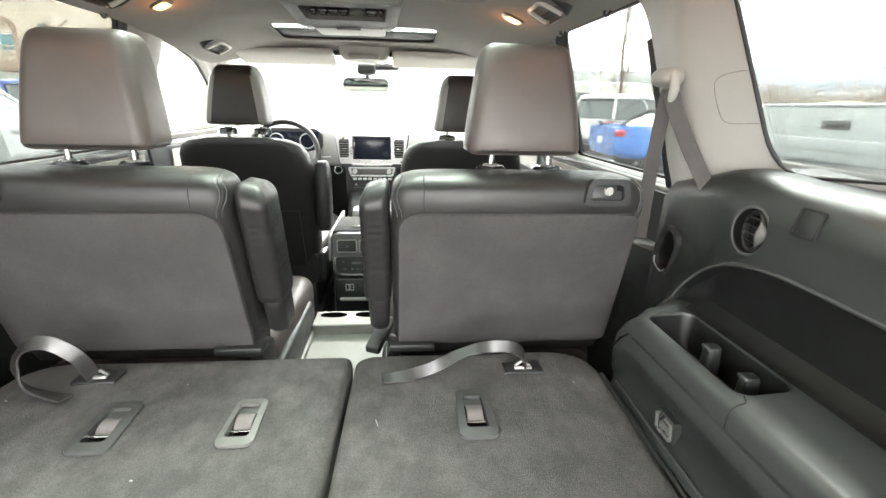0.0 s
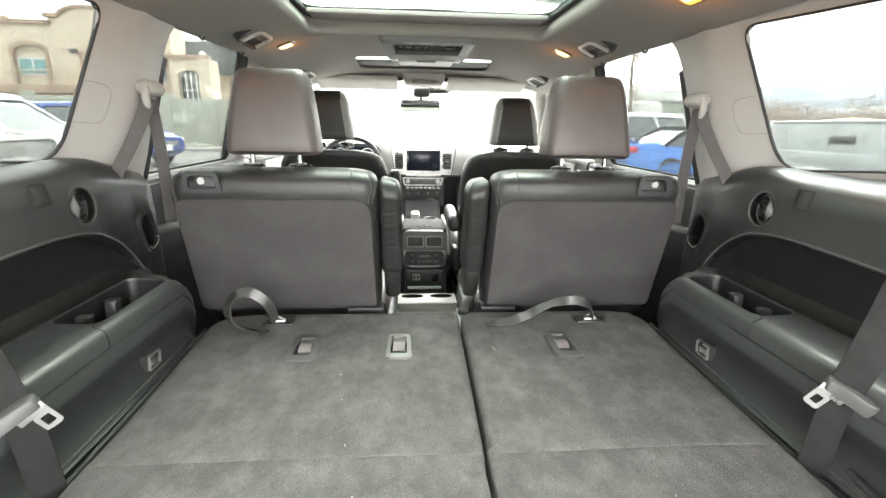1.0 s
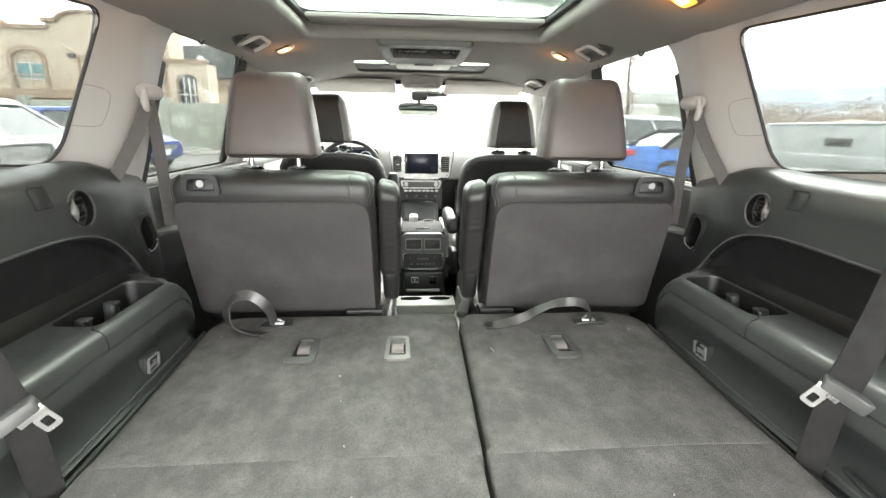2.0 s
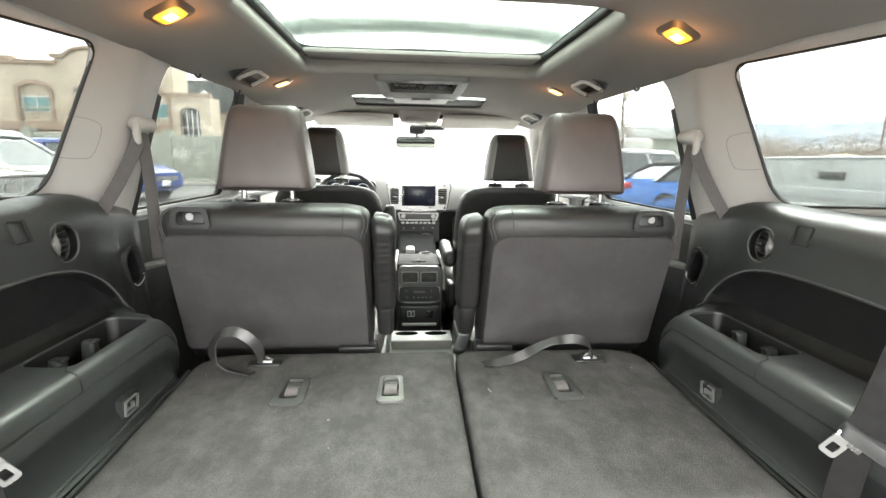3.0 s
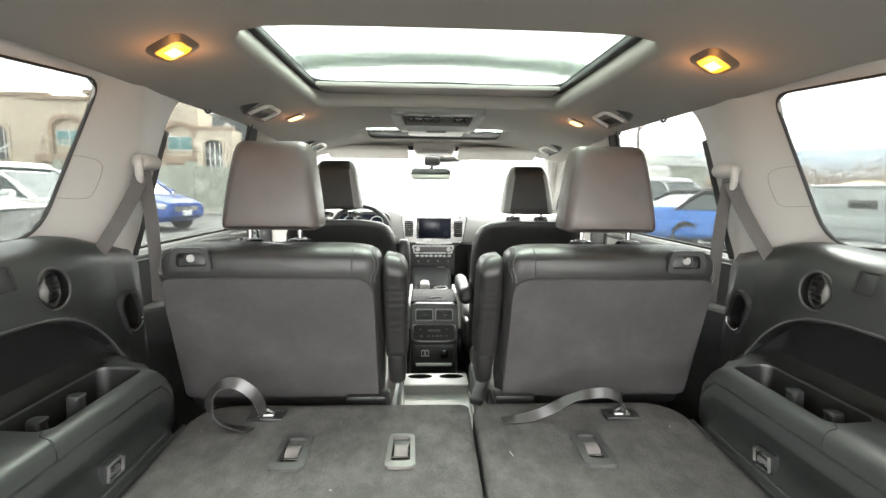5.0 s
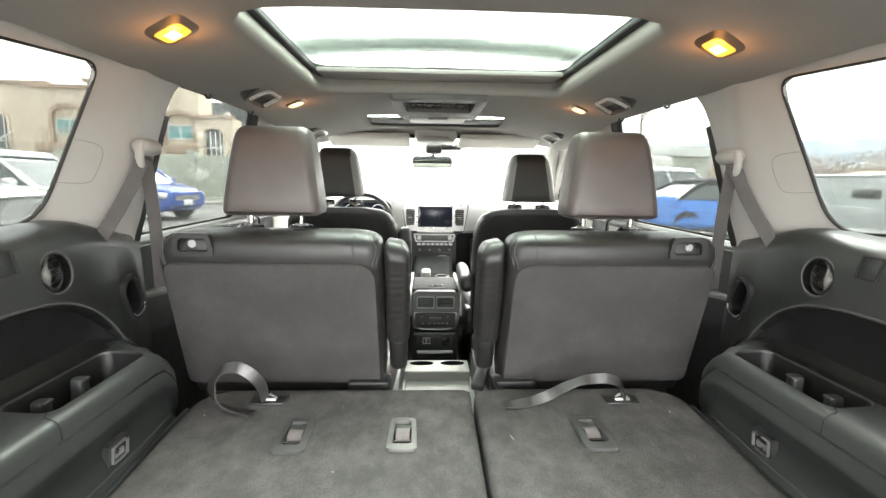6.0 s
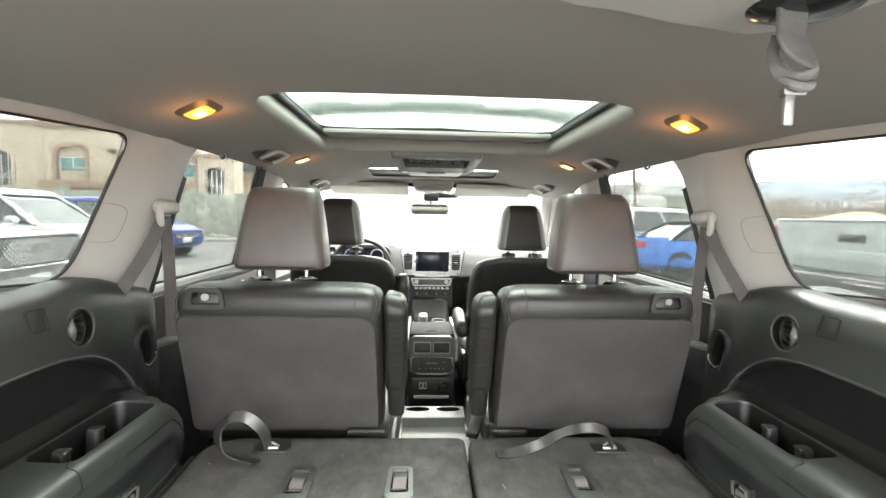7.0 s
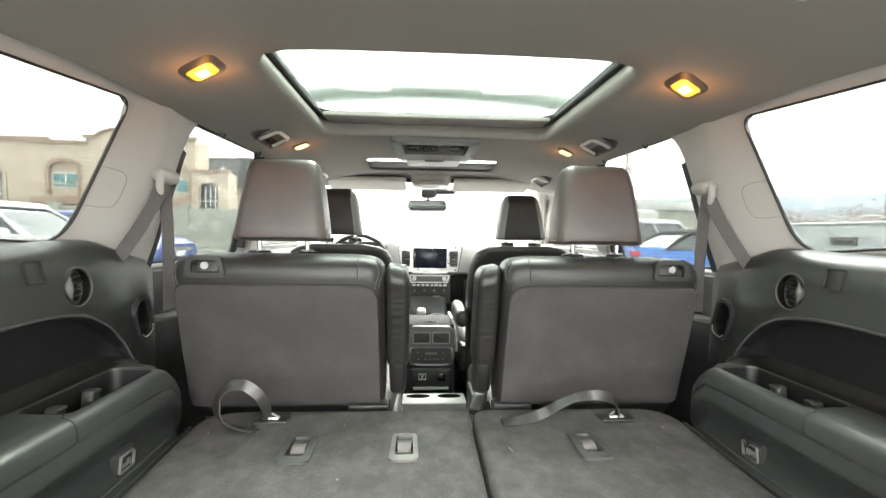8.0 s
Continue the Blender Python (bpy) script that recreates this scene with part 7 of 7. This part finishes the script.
structure("kerb", box((-16, 20.6, 0.07), (26, 0.25, 0.14), 0.03), material("pale_concrete_kerb", (0.42, 0.41, 0.38), 0.9, spots=0.4, spot_size=1.2), "pale concrete kerb", "kerb")
structure("planting_strip", box((-16, 21.6, 0.05), (26, 1.7, 0.12), 0.03), SCRUB, "dry brown planting strip", "planting strip")
rocks = bmesh.new()
rk = random.Random(8)
for k in range(60):
    b = bmesh.new()
    bmesh.ops.create_icosphere(b, subdivisions=1, radius=rk.uniform(0.08, 0.22))
    b.transform(Matrix.Translation((rk.uniform(-28, -4), rk.uniform(21, 22.2), 0.12)) @ Matrix.Diagonal((1.3, 1, rk.uniform(0.6, 1.1), 1)))
    rocks = join(rocks, b)
tagged(part("rocks", rocks, WALL_GREEN), "scattered pale rocks and dry clumps on the strip", "rocks", "", "stuff")

# ---- the distance ----
for k, (dist, base, tall, seed) in enumerate(((520, 12, 26, 3), (900, 58, 34, 9))):
    rows = []
    for a in np.linspace(-100, 100, 120):
        d = Vector((math.sin(radians(a)), math.cos(radians(a)), 0))
        h = base + tall * (0.5 + 0.5 * noise.noise((a * 0.045, seed, 0))) + 4 * noise.noise((a * 0.3, seed, 2))
        rows.append([d * dist - Vector((0, 0, 2)), d * (dist + 60) + Vector((0, 0, h * 0.6)), d * (dist + 130) + Vector((0, 0, h)), d * (dist + 260) - Vector((0, 0, 2))])
    tagged(part("hill", loft(rows, cap=False, closed=False), HILL), "hazy blue-grey hill ridge on the horizon", "hill", "", "structure")

tr = random.Random(4)
vs, fs = [], []
for k in range(1300):
    a = tr.choice((tr.uniform(-78, -44), tr.uniform(16, 76), tr.uniform(30, 60)))
    dist = 72 + 110 * tr.random() ** 0.8
    c = Vector((math.sin(radians(a)) * dist, math.cos(radians(a)) * dist, 0))
    tall = (1.3 + 0.036 * dist) * tr.uniform(0.55, 1.5) * (1.2 if k % 9 == 0 else 1)
    wide = tall * tr.uniform(0.4, 0.75)
    for j in range(90):
        u = Vector((tr.gauss(0, 1), tr.gauss(0, 1), tr.gauss(0, 1))).normalized() * tr.random() ** 0.4
        p = c + Vector((u.x * wide, u.y * wide, tall * (0.56 + 0.44 * u.z)))
        d = Vector((tr.gauss(0, 1), tr.gauss(0, 1), tr.gauss(0.3, 1))).normalized() * tr.uniform(0.12, 0.34)
        w = d.cross(Vector((tr.gauss(0, 1), tr.gauss(0, 1), 0.1))).normalized() * tr.uniform(0.03, 0.10)
        i = len(vs)
        vs += [p - d, p + w, p + d, p - w]
        fs.append((i, i + 1, i + 2, i + 3))
me = bpy.data.meshes.new("scrub")
me.from_pydata(vs, [], fs)
me.materials.append(SCRUB)
tagged(new("scrub", me), "bare brown winter trees and scrub in the distance", "scrub", "", "stuff")

hr_ = random.Random(12)
for k in range(26):
    a = hr_.choice((hr_.uniform(18, 78), hr_.uniform(30, 62)))
    dist = hr_.uniform(130, 300)
    c = Vector((math.sin(radians(a)) * dist, math.cos(radians(a)) * dist, 0))
    w, h = hr_.uniform(4, 8), hr_.uniform(2.4, 4.4)
    far_house = thing("far_house", tuple(c), "small pale house among bare trees in the distance", "house", "far houses")
    part("wall", box(c + Vector((0, 0, h / 2)), (w, w * 0.7, h), 0), HOUSE_WHITE, far_house)
    part("roof", prism([(c.x - w * 0.56, h), (c.x, h + w * 0.28), (c.x + w * 0.56, h)], c.y - w * 0.4, c.y + w * 0.4, "y"), SLATE if k % 3 else TAN_ROOF, far_house)
    part("window", box(c + Vector((-w * 0.2, -w * 0.355, h * 0.55)), (w * 0.18, 0.1, h * 0.3), 0), CAR_GLASS, far_house)
shed = thing("shed", (20, 22, 0), "low shed with a tan hipped roof", "shed")
part("wall", box((23.5, 23.2, 0.6), (5, 4, 1.2), 0), STUCCO, shed)
part("roof", loft([[(23.5 + x, 23.2 + y, z) for x, y in rr(w, d, 0.05, 1)] for z, w, d in ((1.2, 5.2, 4.2), (1.3, 5.2, 4.2), (2.0, 0.6, 0.3))]), TAN_ROOF, shed, "tan hipped roof")
trailer = thing("trailer", (12, 33, 0), "long pale travel trailer across the lot", "trailer")
part("body", loft([[(x, 33 + y, 1.85 + z) for y, z in rr(2.4 * k, 2.5 * k, 0.3, 5)] for x, k in ((9.0, 0.9), (9.3, 1.0), (17.2, 1.0), (17.6, 0.85))]), HOUSE_WHITE, trailer, "", 40)
for x in (10.4, 12.6, 15.5):
    part("window", box((x, 31.78, 2.1), (0.9, 0.06, 0.5), 0.05), CAR_GLASS, trailer)
for x in (13.0, 13.9):
    part("wheel", ring((x, 31.9, 0.36), 0.27, 0.09, (0, 1, 0), 28, 8), TYRE, trailer)
store = thing("store_building", (14, 48, 0), "long flat-roofed grey-green store building", "building")
part("wall", box((21.5, 56, 2.6), (20, 12, 5.2), 0.0), WALL_GREEN, store)
part("fascia", box((21.5, 49.9, 4.6), (20.4, 0.4, 1.0), 0.05), material("pale_fascia", (0.55, 0.56, 0.55), 0.7, spots=0.3, spot_size=0.3), store, "pale fascia band")
for k in range(4):
    part("window", box((14 + 4.6 * k, 49.98, 2.0), (2.6, 0.1, 1.8), 0.02), CAR_GLASS, store)


def bare_tree(base, height, seed, label, slim=1.0, pods=0):
    t = thing("tree", base, label, "tree", "bare trees")
    r = random.Random(seed)
    limbs, clumps = [], []
    b = Vector(base)
    trunk = [b, b + Vector((0.1, 0, height * 0.3)), b + Vector((-0.05, 0.1, height * 0.6)), b + Vector((0.05, 0, height))]
    line = spline(trunk, 5)
    limbs_main = tube(line, [0.16 * height / 8 * (1 - 0.92 * i / (len(line) - 1)) for i in range(len(line))], 8)
    def grow(p, d, n, rad, level):
        q = p + d * n
        mid = p.lerp(q, 0.5) + Vector((r.uniform(-1, 1), r.uniform(-1, 1), r.uniform(-0.5, 0.8))) * n * 0.08
        limbs.append(tube([p, mid, q], [rad, rad * 0.75, rad * 0.45], 5))
        if level:
            for k in range(3):
                e = (d + Vector((r.uniform(-1, 1), r.uniform(-1, 1), r.uniform(-0.2, 0.7))) * 0.7).normalized()
                grow(p.lerp(q, r.uniform(0.4, 1.0)), e, n * r.uniform(0.5, 0.7), rad * 0.5, level - 1)
        elif pods:
            clumps.append(q)
    for k in range(int(15 + 6 * slim)):
        f = r.uniform(0.22, 0.97)
        p = line[int(f * (len(line) - 1))]
        a = r.uniform(0, 6.3)
        grow(p, Vector((math.cos(a) * slim, math.sin(a) * slim, r.uniform(0.5, 1.1))).normalized(), height * (1.05 - f) * 0.30 * (0.5 + 0.5 * slim), 0.035 * height / 8 * (1.1 - f), 2)
    part("trunk", limbs_main, BARK, t)
    part("limbs", join(*limbs), BARK, t, "", 60, False)
    if pods:
        vs2, fs2 = [], []
        for q in clumps:
            for k in range(pods):
                p = q + Vector((r.gauss(0, 0.12), r.gauss(0, 0.12), r.gauss(0, 0.16)))
                u = Vector((r.uniform(-1, 1), r.uniform(-1, 1), r.uniform(-1, 1))).normalized() * r.uniform(0.04, 0.09)
                w = u.cross(Vector((r.uniform(-1, 1), r.uniform(-1, 1), r.uniform(-1, 1)))).normalized() * 0.035
                i = len(vs2)
                vs2 += [p - u, p + w, p + u, p - w]
                fs2.append((i, i + 1, i + 2, i + 3))
        mesh = bpy.data.meshes.new("crown")
        mesh.from_pydata([Vector(v) - b for v in vs2], [], fs2)
        mesh.materials.append(SCRUB)
        crown = new("crown", mesh)
        crown.parent = t


bare_tree((13.3, 28.0, 0), 8.0, 21, "slim bare tree with clumped dry seed heads", 0.35, 5)
bare_tree((9.2, 27.5, 0), 7.4, 22, "slim bare tree with clumped dry seed heads", 0.35, 5)
bare_tree((14.2, 20.4, 0), 10.0, 23, "tall slim tree with dry clumps against the sky", 0.25, 6)
bare_tree((15.5, 36.0, 0), 6.5, 24, "bare spreading winter tree", 1.0, 0)
bare_tree((19.5, 40.0, 0), 6.0, 25, "bare spreading winter tree", 1.0, 0)
for k, (x, y, h) in enumerate(((68, 62, 10.6), (96, 70, 11))):
    pole = thing("utility_pole", (x, y, 0), "wooden utility pole with a crossarm", "utility pole", "utility poles")
    part("post", tube([(x, y, 0), (x, y, h)], 0.16, 8), WOOD_POLE, pole)
    part("crossarm", box((x, y, h - 0.7), (2.2, 0.12, 0.14), 0.0), WOOD_POLE, pole)
wire = thing("power_line", (50, 50, 9), "thin sagging power line between poles", "power line")
part("wire", tube(spline([(30, 62, 5.5), (45, 61, 6.6), (60, 61.5, 9.0), (68, 62, 10.4), (82, 66, 9.6), (96, 70, 10.8)], 6), 0.03, 5), RUBBER, wire)
